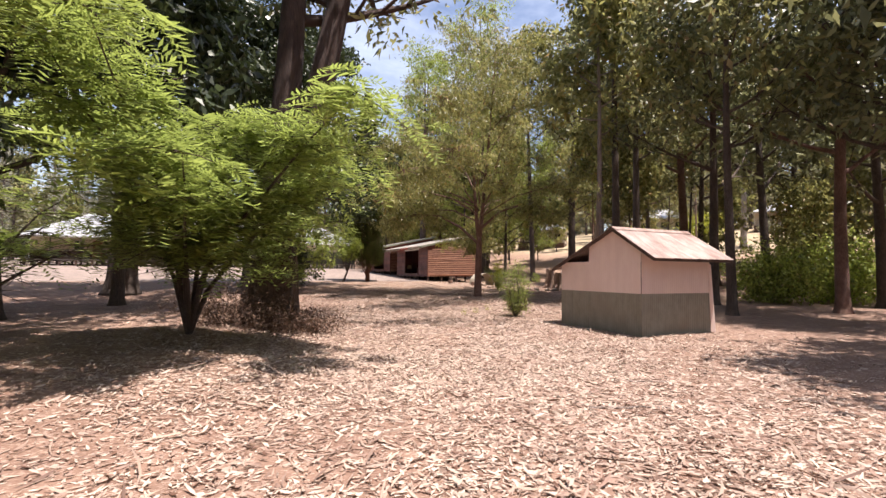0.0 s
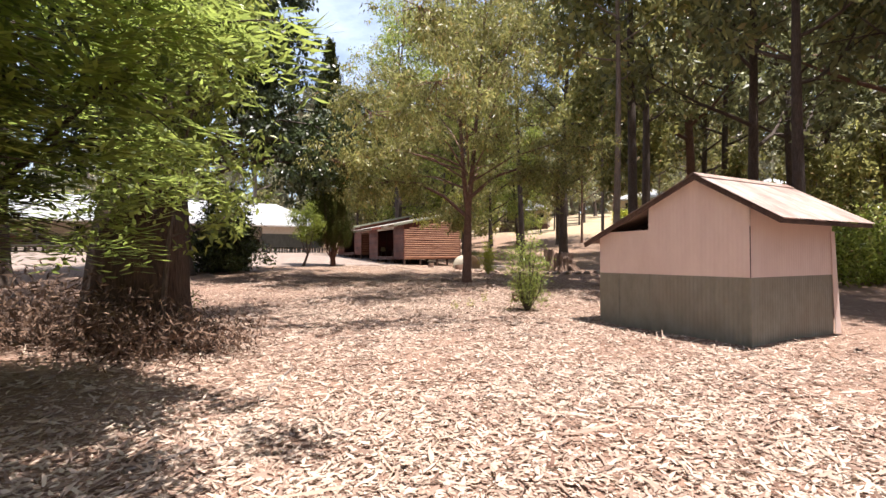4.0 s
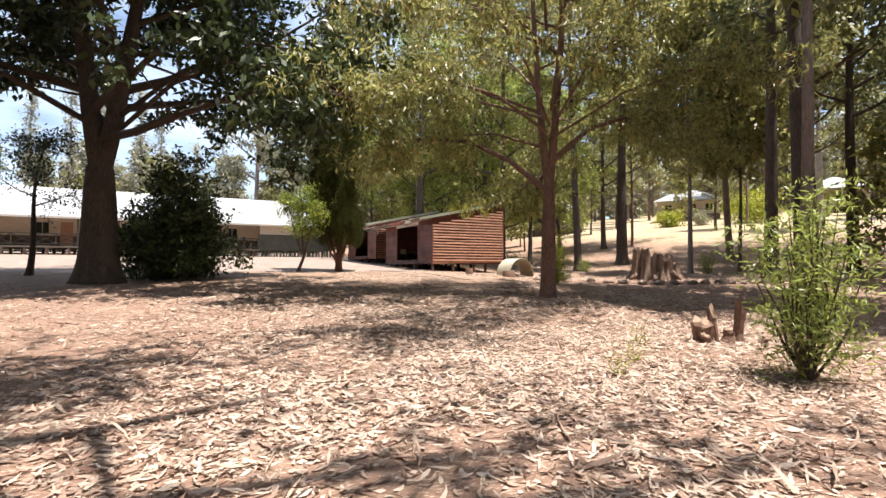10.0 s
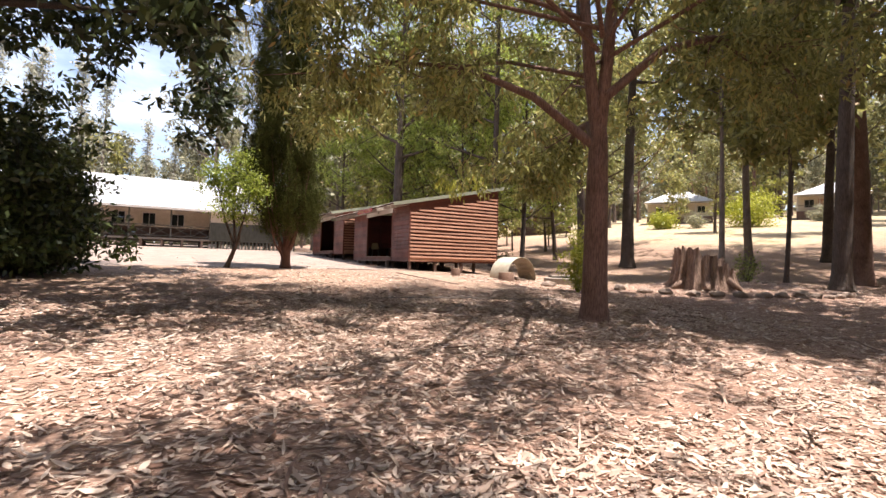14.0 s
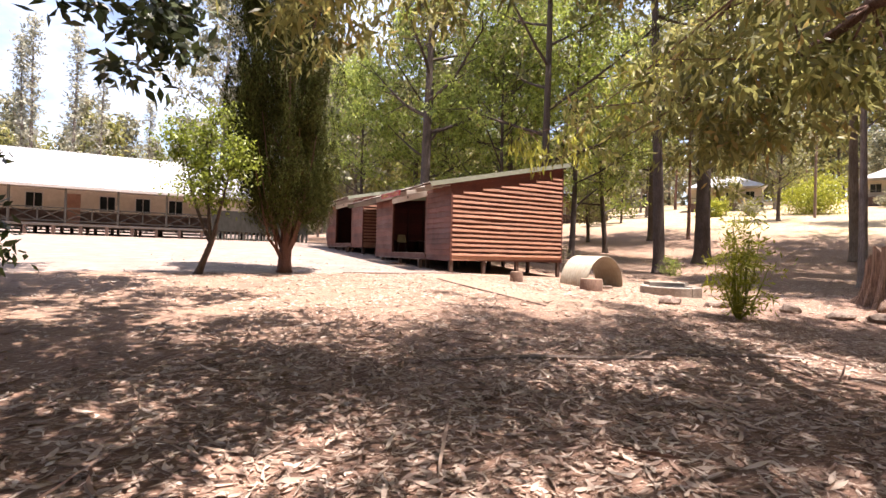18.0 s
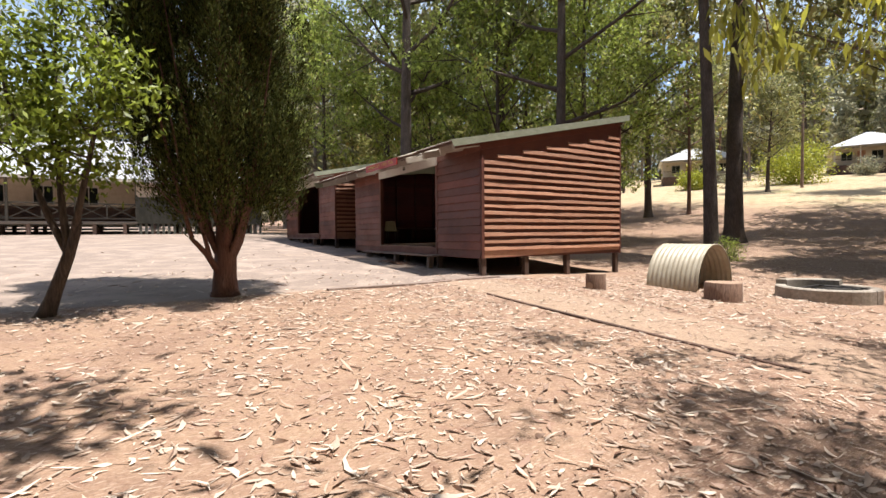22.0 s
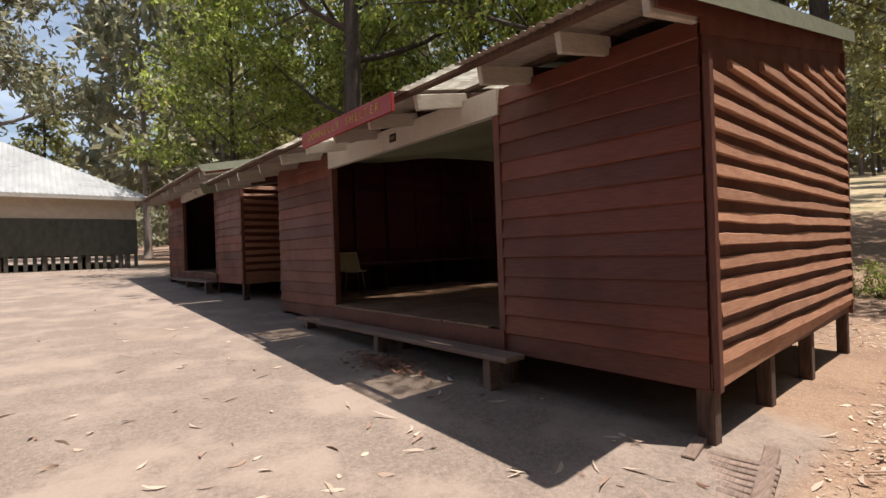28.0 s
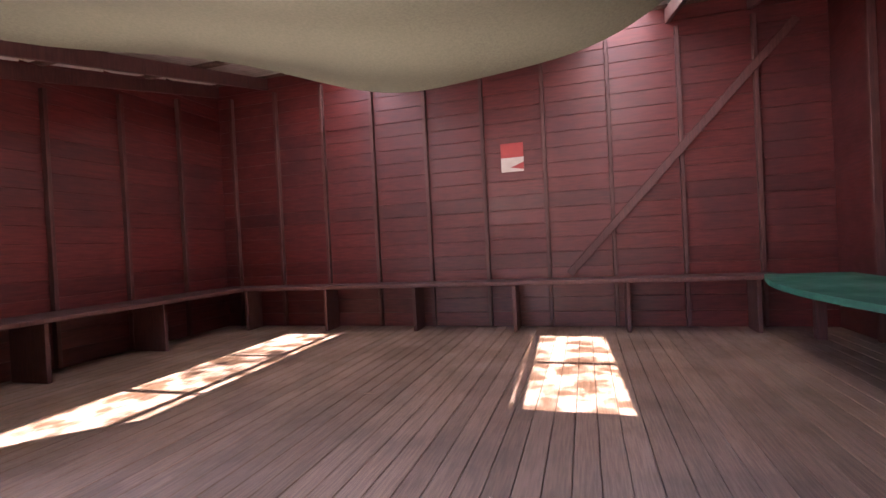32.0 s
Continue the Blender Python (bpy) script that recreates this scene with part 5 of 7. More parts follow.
def great_stump(x, y):
    """A tall, split old stump, spreading at its foot."""
    rng = np.random.default_rng(14)
    th = thing("tree_stump", "broad weathered old tree stump, split and jagged on top", "stump", "", x, y, gz(x, y) - 0.08)
    n, rows = 64, 9
    v = []
    slab = [rng.uniform(-0.09, 0.09) for k in range(22)]
    split = [rng.uniform(-0.16, 0.14) for k in range(22)]
    ridge = [slab[k * 22 // n] + (-0.09 if (k * 22) % n < 22 else 0.0) + rng.normal(0, 0.012) for k in range(n)]
    tops = [1.2 + 0.10 * math.sin(2 * k / n * 6.28 + 2) + split[k * 22 // n] + (-0.12 if (k * 22) % n < 22 else 0.0) + rng.normal(0, 0.03) for k in range(n)]
    tops = [t - 0.55 * max(0, math.cos(k / n * 6.28 + 0.9)) ** 2 for k, t in enumerate(tops)]
    for r in range(rows):
        s = r / (rows - 1)
        for k in range(n):
            a = 2 * math.pi * k / n
            rad = 0.98 * (1 + 0.24 * (1 - s) ** 2.4) * (1 + ridge[k] * (1.2 - 0.5 * s))
            v.append((rad * math.cos(a), 0.85 * rad * math.sin(a), tops[k] * s))
    for k in range(n):
        a = 2 * math.pi * k / n
        v.append((0.72 * math.cos(a), 0.6 * math.sin(a), tops[k] - 0.10 - 0.1 * rng.random()))
    for k in range(n):
        a = 2 * math.pi * k / n
        v.append((0.3 * math.cos(a), 0.25 * math.sin(a), 0.55))
    f = [(r * n + k, r * n + (k + 1) % n, (r + 1) * n + (k + 1) % n, (r + 1) * n + k) for r in range(rows + 1) for k in range(n)]
    f.append(tuple((rows + 1) * n + k for k in range(n)))
    part("stump_wood", MB().add(v, f), M_STUMP, th)
    for k in range(7):
        a = 0.9 * k + 0.3
        d = Vector((math.cos(a), 0.85 * math.sin(a), 0)) * 0.9
        part("root", MB().tube([d * 0.9 + Vector((0, 0, 0.35)), d * 1.25 + Vector((0, 0, 0.15)), d * 1.55 + Vector((0, 0, 0.03))], [0.16, 0.11, 0.04], 7), M_STUMP, th, smooth=True)


great_stump(22.3, 27.1)


def small_stump(x, y):
    """The rotted stems of a cut tree, uneven and broken on top."""
    rng = np.random.default_rng(16)
    th = thing("small_stump", "cluster of short broken brown stems in the litter", "stump", "", x, y, gz(x, y) - 0.04)
    for dx, dy, r, h in ((-0.20, 0.10, 0.15, 0.40), (-0.03, 0.06, 0.065, 0.58), (0.26, -0.16, 0.085, 0.60), (0.10, -0.10, 0.10, 0.24), (-0.30, -0.02, 0.08, 0.2), (0.55, -0.3, 0.07, 0.10)):
        n, v = 10, []
        for k, (s, g) in enumerate(((0, 1.3), (0.3, 1.05), (0.65, 0.95), (0.86, 0.98), (1.0, 0.8))):
            lump = 1 + 0.12 * math.sin(5 * s + 9 * dx)
            for i in range(n):
                a = 2 * math.pi * i / n
                rad = r * g * lump * (1 + 0.16 * math.sin(3 * a + 7 * dx) + rng.normal(0, 0.08))
                v.append((dx * (1 + 0.25 * s) + rad * math.cos(a), dy * (1 + 0.25 * s) + rad * math.sin(a), h * s * (1 + (0.16 * math.sin(a + 5 * dy) + rng.normal(0, 0.05) if k > 2 else 0))))
        f = [(k * n + i, k * n + (i + 1) % n, (k + 1) * n + (i + 1) % n, (k + 1) * n + i) for k in range(4) for i in range(n)]
        stem = part("stem", MB().add(v, f), M_LOG, th)
        part("broken_top", MB().add([(p[0], p[1], p[2] - 0.004) for p in v[-n:]] + [(dx * 1.25, dy * 1.25, h * 0.9)], [(i, (i + 1) % n, n) for i in range(n)]), M_LOGTOP, stem)


small_stump(12.2, 17.75)


def stones():
    rng = np.random.default_rng(15)
    me = []
    for k in range(5):
        bm = bmesh.new()
        bmesh.ops.create_icosphere(bm, subdivisions=2, radius=1)
        for vert in bm.verts:
            q = noise.noise(vert.co * 1.3 + Vector((7 * k, 0, 0)))
            vert.co *= 1 + 0.35 * q
            vert.co.z *= 0.62
        m = bpy.data.meshes.new("stone")
        bm.to_mesh(m)
        bm.free()
        m.materials.append(M_ROCK)
        me.append(m)
    line = [(20.2, 26.95), (20.55, 26.3), (20.9, 25.8), (21.3, 25.35), (21.75, 24.95), (22.2, 24.7), (22.75, 24.45), (23.2, 24.3), (23.8, 24.2), (24.4, 24.2), (19.9, 27.5), (19.7, 28.3), (25.1, 24.3), (19.0, 29.4), (18.3, 30.1)]
    for i, (x, y) in enumerate(line):
        s = rng.uniform(0.13, 0.24)
        ob = part("stone", me[i % 5], M_ROCK)
        ob.matrix_basis = pose(x, y, gz(x, y) + s * 0.25, 0, 0, rng.uniform(0, 360)) @ Matrix.Diagonal((s * rng.uniform(0.9, 1.5), s, s * rng.uniform(0.8, 1.2), 1))
        tagged(ob, "rough brown stone edging the bed round the stump", "stone", "edging stones")


stones()


def edging():
    """Timber and concrete strips that edge the yard and the path."""
    def strip(name, label, pts, w, h, mat, sink=0.05):
        for (xa, ya), (xb, yb) in zip(pts, pts[1:]):
            mb = MB()
            beam(mb, (xa, ya, gz(xa, ya) + h / 2 - sink), (xb, yb, gz(xb, yb) + h / 2 - sink), w, h, 0.008)
            tagged(part(name, mb, mat), label, "edging", "edging strips")

    strip("edging_board", "worn timber board edging the bitumen yard", [(12.3, 36.12), (14.3, 36.2), (15.2, 36.3), (16.38, 36.52)], 0.09, 0.10, M_GREY_WOOD, 0.07)
    strip("path_edging", "half-sunk dark timber edging of the sand path", [(14.57, 34.6), (14.57, 33.5), (14.55, 31.8), (14.6, 30.0)], 0.05, 0.09, M_POST, 0.065)
    th = thing("ribbed_ramp", "grooved timber ramp board let into the ground", "ramp", "", 15.35, 36.35, gz(15.35, 36.35) - 0.015, 9)
    for k in range(16):
        part("slat", MB().box(-0.62 + k * 0.085, -0.62 + k * 0.085 + 0.06, -0.07, 0.36, -0.03, 0.028, 0.006), M_GREY_WOOD, th)
    part("side_board", MB().box(0.45, 1.1, 0.36, 0.44, -0.03, 0.06, 0.006), M_GREY_WOOD, th)


edging()


def bollards():
    for x, y in ((19.5, 62.5), (21.5, 63.5)):
        ob = part("timber_bollard", MB().tube([(0, 0, -0.1), (0, 0, 0.62), (0, 0, 0.65)], [0.11, 0.105, 0.08], 10), M_POST)
        place(ob, x, y, gz(x, y))
        tagged(ob, "short dark timber bollard at the edge of the yard", "bollard", "bollards")


bollards()
for k, (x, y, z, a, w) in enumerate(((19.35, 33.42, 0.0, 20, 0.24), (19.66, 33.36, 0.0, -15, 0.21), (19.47, 33.40, 0.086, 35, 0.19))):
    mb = MB().box(-w, w, -w * 0.5, w * 0.5, 0, 0.085, 0.012)
    tagged(place(part("flat_stone", mb, M_ROCK), x, y, gz(19.4, 33.4) - 0.01 + z, a), "flat worn stone lying at the mouth of the tunnel", "stone", "tunnel stones")

# ---- trees ----
def bent(rng, start, way, length, n, lift=0.0, wobble=0.08):
    """Points of a limb that bends upward (lift > 0) or droops."""
    p, d, out = Vector(start), Vector(way).normalized(), []
    for k in range(n + 1):
        out.append(p.copy())
        d = (d + Vector((rng.normal(0, wobble), rng.normal(0, wobble), lift / n + rng.normal(0, wobble)))).normalized()
        p = p + d * (length / n)
    return out


def foliage(rng, clusters, sizes, n, length, width, droop, flat=0.7, spread=1.0):
    """Leaves round the clusters; droop bends them down."""
    clusters, sizes = np.array(clusters), np.array(sizes)
    # every cluster breaks up into smaller clumps with gaps between them
    k = 6
    clusters = np.repeat(clusters, k, 0) + rng.normal(size=(k * len(clusters), 3)) * np.array([0.44, 0.44, 0.34]) * np.repeat(sizes, k)[:, None]
    sizes = np.repeat(sizes, k) * rng.uniform(0.16, 0.44, k * len(sizes))
    w = sizes ** 2
    pick = rng.choice(len(clusters), n, p=w / w.sum())
    off = rng.normal(size=(n, 3)) * np.array([0.5, 0.5, 0.5 * flat]) * sizes[pick][:, None]
    p = clusters[pick] + off
    d = unit(rng.normal(size=(n, 3)) * spread + unit(off) * 0.5 + np.array([0, 0, -droop]))
    return leaf_corners(rng, p, d, length, width)


def tree(name, label, x, y, height, radius, low, spread, limbs, leaves, bark, leaf, size=(0.15, 0.04), droop=0.9, lean=(0.0, 0.0), seed=1, stems=((0.0, 0.0, 1.0),), fork=0.0,
         lift=0.5, group="", twigs=3, puff=0.95, extra=(), flare=0.55, flat=0.7, base=None, top=1.0, hang=3, stout=0.42, sway=0.10):
    """A tree: a tapered trunk with its limbs, and a crown of leaves in uneven clusters."""
    rng = np.random.default_rng(seed)
    z = gz(x, y) - 0.05 if base is None else base
    th = thing(name, label, "tree", group, x, y, z)
    trunk, centres, sizes = MB(), [], []

    def spine(h):
        k = h / height
        return Vector((lean[0] * k + sway * (math.sin(5.2 * k + seed) - math.sin(seed)), lean[1] * k + sway * (math.sin(4.3 * k + 2 * seed) - math.sin(2 * seed)), h))

    def girth(h):
        return radius * (max(1 - 0.88 * h / height, 0.08) + flare * math.exp(-h / max(0.9 * radius, 0.15)))

    main = [0, 0.12, 0.35, 0.8] + [fork * k / 3 for k in range(1, 4)] if fork else [0, 0.12, 0.35, 0.8] + [height * k / 10 for k in range(1, 11)]
    main = sorted(set(h for h in main if not fork or h <= fork))
    ring = [girth(h) * (1.0 - (0.12 if fork and h == main[-1] else 0)) for h in main]
    if fork:
        main, ring = main + [fork + 0.18, fork + 0.32], ring + [girth(fork) * 0.7, girth(fork) * 0.3]
    trunk.tube([spine(h) for h in main], ring, 12)
    ways = []
    for sx, sy, share in stems:
        if fork:
            hs = [fork - 0.35, fork - 0.1] + [fork + (height * share - fork) * k / 8 for k in range(1, 9)]
            pts = [spine(h) + Vector((sx, sy, 0)) * ((h - fork) / (height - fork)) ** 0.75 if h > fork else spine(h) for h in hs]
            rs = [girth(fork) * (0.78 if len(stems) > 1 else 1.0) * (1 - 0.85 * k / 9) for k in range(10)]
            trunk.tube(pts, rs, 9)
        else:
            hs = [height * k / 10 for k in range(11)]
            pts, rs = [spine(h) for h in hs], [girth(h) for h in hs]
        ways.append((hs, pts, rs))
    for i in range(limbs):
        hs, pts, rs = ways[i % len(ways)]
        frac = ((i + 0.5) / limbs) ** 0.85
        h = low + (hs[-1] * 0.97 - low) * frac
        k = min(int(np.searchsorted(hs, h)), len(hs) - 1)
        j = max(k - 1, 0)
        f = (h - hs[j]) / max(hs[k] - hs[j], 1e-6)
        at = pts[j].lerp(pts[k], min(max(f, 0), 1))
        r = (rs[j] + (rs[k] - rs[j]) * min(max(f, 0), 1)) * 0.55
        az = i * 2.39996 + rng.normal(0, 0.35)
        reach = spread * (1 - 0.6 * frac * top) * rng.uniform(0.65, 1.2)
        rise = 0.25 + 0.7 * frac + rng.normal(0, 0.15)
        line = bent(rng, at, (math.cos(az), math.sin(az), rise), reach, 6, lift)
        trunk.tube(line, [max(r * (1 - 0.14 * s), 0.012) for s in range(7)], 5, False)
        for s in range(twigs):
            q = line[2 + (s * 4) // max(twigs, 1)]
            a2 = az + rng.uniform(-1.5, 1.5)
            ln = reach * rng.uniform(0.25, 0.5)
            tw = bent(rng, q, (math.cos(a2), math.sin(a2), rng.uniform(-0.2, 0.7)), ln, 3, 0.1)
            trunk.tube(tw[::3] if height > 16 else tw, [max(r * 0.4, 0.014), 0.006] if height > 16 else [max(r * 0.4, 0.014), 0.012, 0.009, 0.005], 3, False)
            centres.append(tw[-1]), sizes.append(puff * rng.uniform(0.6, 1.2))
            if rng.random() < 0.6:
                centres.append(tw[1]), sizes.append(puff * rng.uniform(0.4, 0.8))
        centres.append(line[-1]), sizes.append(puff * rng.uniform(0.7, 1.3))
        centres.append(line[4]), sizes.append(puff * rng.uniform(0.5, 0.9))
    for number, ex in enumerate(extra):
        line = [Vector(p) for p in ex]
        trunk.tube(line, [max(radius * (stout if number < 3 else 0.2) * (1 - 0.75 * k / (len(line) - 1)), 0.015) for k in range(len(line))], 7, False)
        for q in line[2:]:
            for _ in range(hang):
                d = Vector((rng.normal(0, 0.55), rng.normal(0, 0.55), rng.uniform(-0.7, 0.3)))
                trunk.tube([q, q + d * 0.6, q + d], [0.02, 0.012, 0.005], 4, False)
                centres.append(q + d), sizes.append(puff * rng.uniform(0.5, 0.9))
    part("trunk", trunk, bark, th, smooth=True)
    part("crown", quads_mesh("crown", foliage(rng, centres, sizes, leaves, *size, droop, flat)), leaf, th)
    return th


# the gum whose limbs hang over the walk
main_gum = tree("gum_tree", "slender reddish gum with a forked stem and drooping leaves", 13.45, 23.55, 15.0, 0.22, 4.8, 6.0, 24, 72000, M_BARK_RED, M_LEAF_GUM, (0.20, 0.047), 1.3,
     (0.7, 0.3), 3, ((0.5, -0.3, 1.0), (-0.9, 0.5, 0.8)), 3.3, 0.1, "gum trees", sway=0.02,
     extra=(((0.1, 0.1, 3.1), (-0.7, 0.9, 4.1), (-1.6, 1.9, 4.8), (-2.8, 2.7, 4.9), (-3.8, 3.0, 4.6)), ((0.2, 0, 4.0), (1.3, -0.3, 5.0), (2.4, -0.6, 5.4), (3.6, -0.9, 5.4), (4.6, -1.0, 5.0)),
            ((0.12, 0.15, 3.3), (0.5, 0.7, 3.72), (1.05, 1.5, 3.92), (1.5, 2.3, 3.75), (1.9, 3.1, 3.45), (1.25, 3.55, 3.6)),
            ((0.1, 0.2, 4.4), (-0.5, 2.0, 5.2), (-1.3, 3.5, 5.4), (-2.4, 4.7, 5.1), (-3.4, 5.2, 4.8)), ((0, 0, 4.8), (-1.7, 0.0, 5.6), (-3.2, 0.3, 5.9), (-4.6, 0.7, 5.6), (-5.6, 0.9, 5.2)),
            ((0.1, 0, 4.6), (1.4, 1.3, 5.4), (2.4, 2.8, 5.7), (3.0, 4.2, 5.6), (3.2, 5.2, 5.2)), ((0.2, -0.1, 4.7), (1.4, -1.6, 5.7), (2.8, -2.8, 6.2), (4.0, -3.6, 6.0)),
            ((0, 0, 5.2), (-1.5, 1.6, 6.0), (-2.9, 2.4, 6.4), (-4.2, 2.4, 6.2)),
            ((0, -0.1, 5.0), (-1.6, -1.2, 6.0), (-3.2, -2.2, 6.5), (-4.8, -3.0, 6.5), (-6.0, -3.6, 6.1)),
            ((0, -0.2, 5.4), (-1.2, -2.0, 6.6), (-2.6, -3.6, 7.2), (-4.2, -5.0, 7.0)), ((0.2, 0, 5.0), (0.4, -0.8, 6.0), (0.3, -1.4, 6.4), (0.1, -2.2, 6.4)),
            ((0, 0.2, 7.5), (-1.2, 1.4, 8.4), (-2.4, 2.8, 9.0), (-3.4, 3.4, 9.2), (-4.4, 3.8, 9.1)), ((0, 0, 7.8), (-1.6, -1.8, 8.8), (-3.2, -3.6, 9.3), (-4.2, -4.6, 9.3), (-5.0, -5.4, 9.1))), puff=1.0, twigs=4, hang=9, flare=0.3)


def hanging_sprays(th, line, tips, seed):
    """A thin limb that ends in bunches of long hanging leaves."""
    rng = np.random.default_rng(seed)
    line = [Vector(p) for p in line]
    wood = MB().tube(line, [0.03 - 0.025 * k / (len(line) - 1) for k in range(len(line))], 6, False)
    pts, ways = [], []
    for p, size, n in tips:
        p = Vector(p)
        q = min(line, key=lambda v: (v - p).length)
        wood.tube([q, (q + p) / 2 + Vector((0, 0, 0.08)), p], [0.01, 0.007, 0.004], 4, False)
        pts.append(np.array(p) + rng.normal(size=(n, 3)) * np.array([0.5, 0.5, 0.42]) * size)
        ways.append(rng.normal(size=(n, 3)) * 0.32 + np.array([0, 0, -1.0]))
    part("limb", wood, M_BARK_RED, th, smooth=True)
    tagged(part("leaf_spray", quads_mesh("leaf_spray", leaf_corners(rng, np.concatenate(pts), unit(np.concatenate(ways)), 0.19, 0.042)), M_LEAF_SPRAY_LIT, th), kind="stuff")


hanging_sprays(main_gum, ((0.1, 0.2, 4.2), (1.5, 2.2, 5.2), (2.4, 4.2, 5.2), (2.3, 5.6, 4.6), (1.7, 6.3, 3.95), (1.0, 6.85, 3.75)),
               (((0.75, 6.9, 3.6), 0.34, 60), ((1.0, 6.85, 3.45), 0.3, 45), ((1.3, 6.85, 3.35), 0.3, 45), ((1.6, 6.2, 3.6), 0.34, 60), ((1.9, 6.3, 3.3), 0.25, 25), ((2.3, 5.7, 4.3), 0.4, 60), ((2.5, 4.9, 4.7), 0.4, 60), ((1.9, 5.2, 4.6), 0.35, 50)), 131)
# the dark broad tree beside the long building
tree("broadleaf_tree", "massive dark-trunked tree with glossy dark leaves", 1.75, 30.8, 17.0, 0.52, 4.2, 8.0, 42, 82000, M_BARK_GREY, M_LEAF_DARK, (0.28, 0.13), 0.7,
     (0.2, 0.2), 8, ((-1.2, 0.3, 1.0), (1.9, -0.6, 0.9)), 3.6, 0.25, "", puff=1.5, extra=(((0.3, -0.3, 4.6), (2.0, -2.2, 5.9), (3.4, -3.8, 6.2), (4.4, -5.0, 5.8), (5.0, -6.0, 5.0)), ((0.4, -0.2, 5.2), (2.2, -1.4, 6.6), (4.2, -2.6, 7.4), (5.6, -3.2, 7.2), (6.6, -3.6, 6.6)), ((0.2, 0.2, 6.0), (2.4, 1.2, 7.4), (4.2, 2.1, 7.5), (5.4, 2.4, 6.7), (6.0, 2.3, 5.6)), ((-0.3, 0.0, 5.0), (-2.2, -0.6, 6.0), (-4.0, -1.0, 5.8), (-5.2, -1.2, 5.0), (-5.8, -1.3, 4.2))), stout=0.15)
# the great gum behind the wattle
tree("great_gum_tree", "huge old forked gum with rough grey-brown bark", 1.28, 14.9, 26.0, 0.80, 9.0, 5.5, 26, 6500, M_BARK_OLD, M_LEAF_FOREST, (0.40, 0.13), 1.0, (0.3, 0.0), 12,
     ((0.6, 0.0, 1.0), (3.7, -0.6, 0.95)), 2.6, 0.3, "gum trees", puff=1.6, stout=0.15, flare=0.25,
     # two high limbs, never in view, added to cast dappled shade on the walk
     extra=(((2.8, -1.2, 13.5), (4.6, -1.6, 14.6), (6.6, -2.0, 15.4), (8.0, -2.2, 15.8), (9.2, -2.3, 15.8)), ((3.0, -1.4, 15.0), (5.0, -2.2, 16.4), (7.2, -3.0, 17.2), (9.0, -3.4, 17.4), (10.2, -3.6, 17.2))))
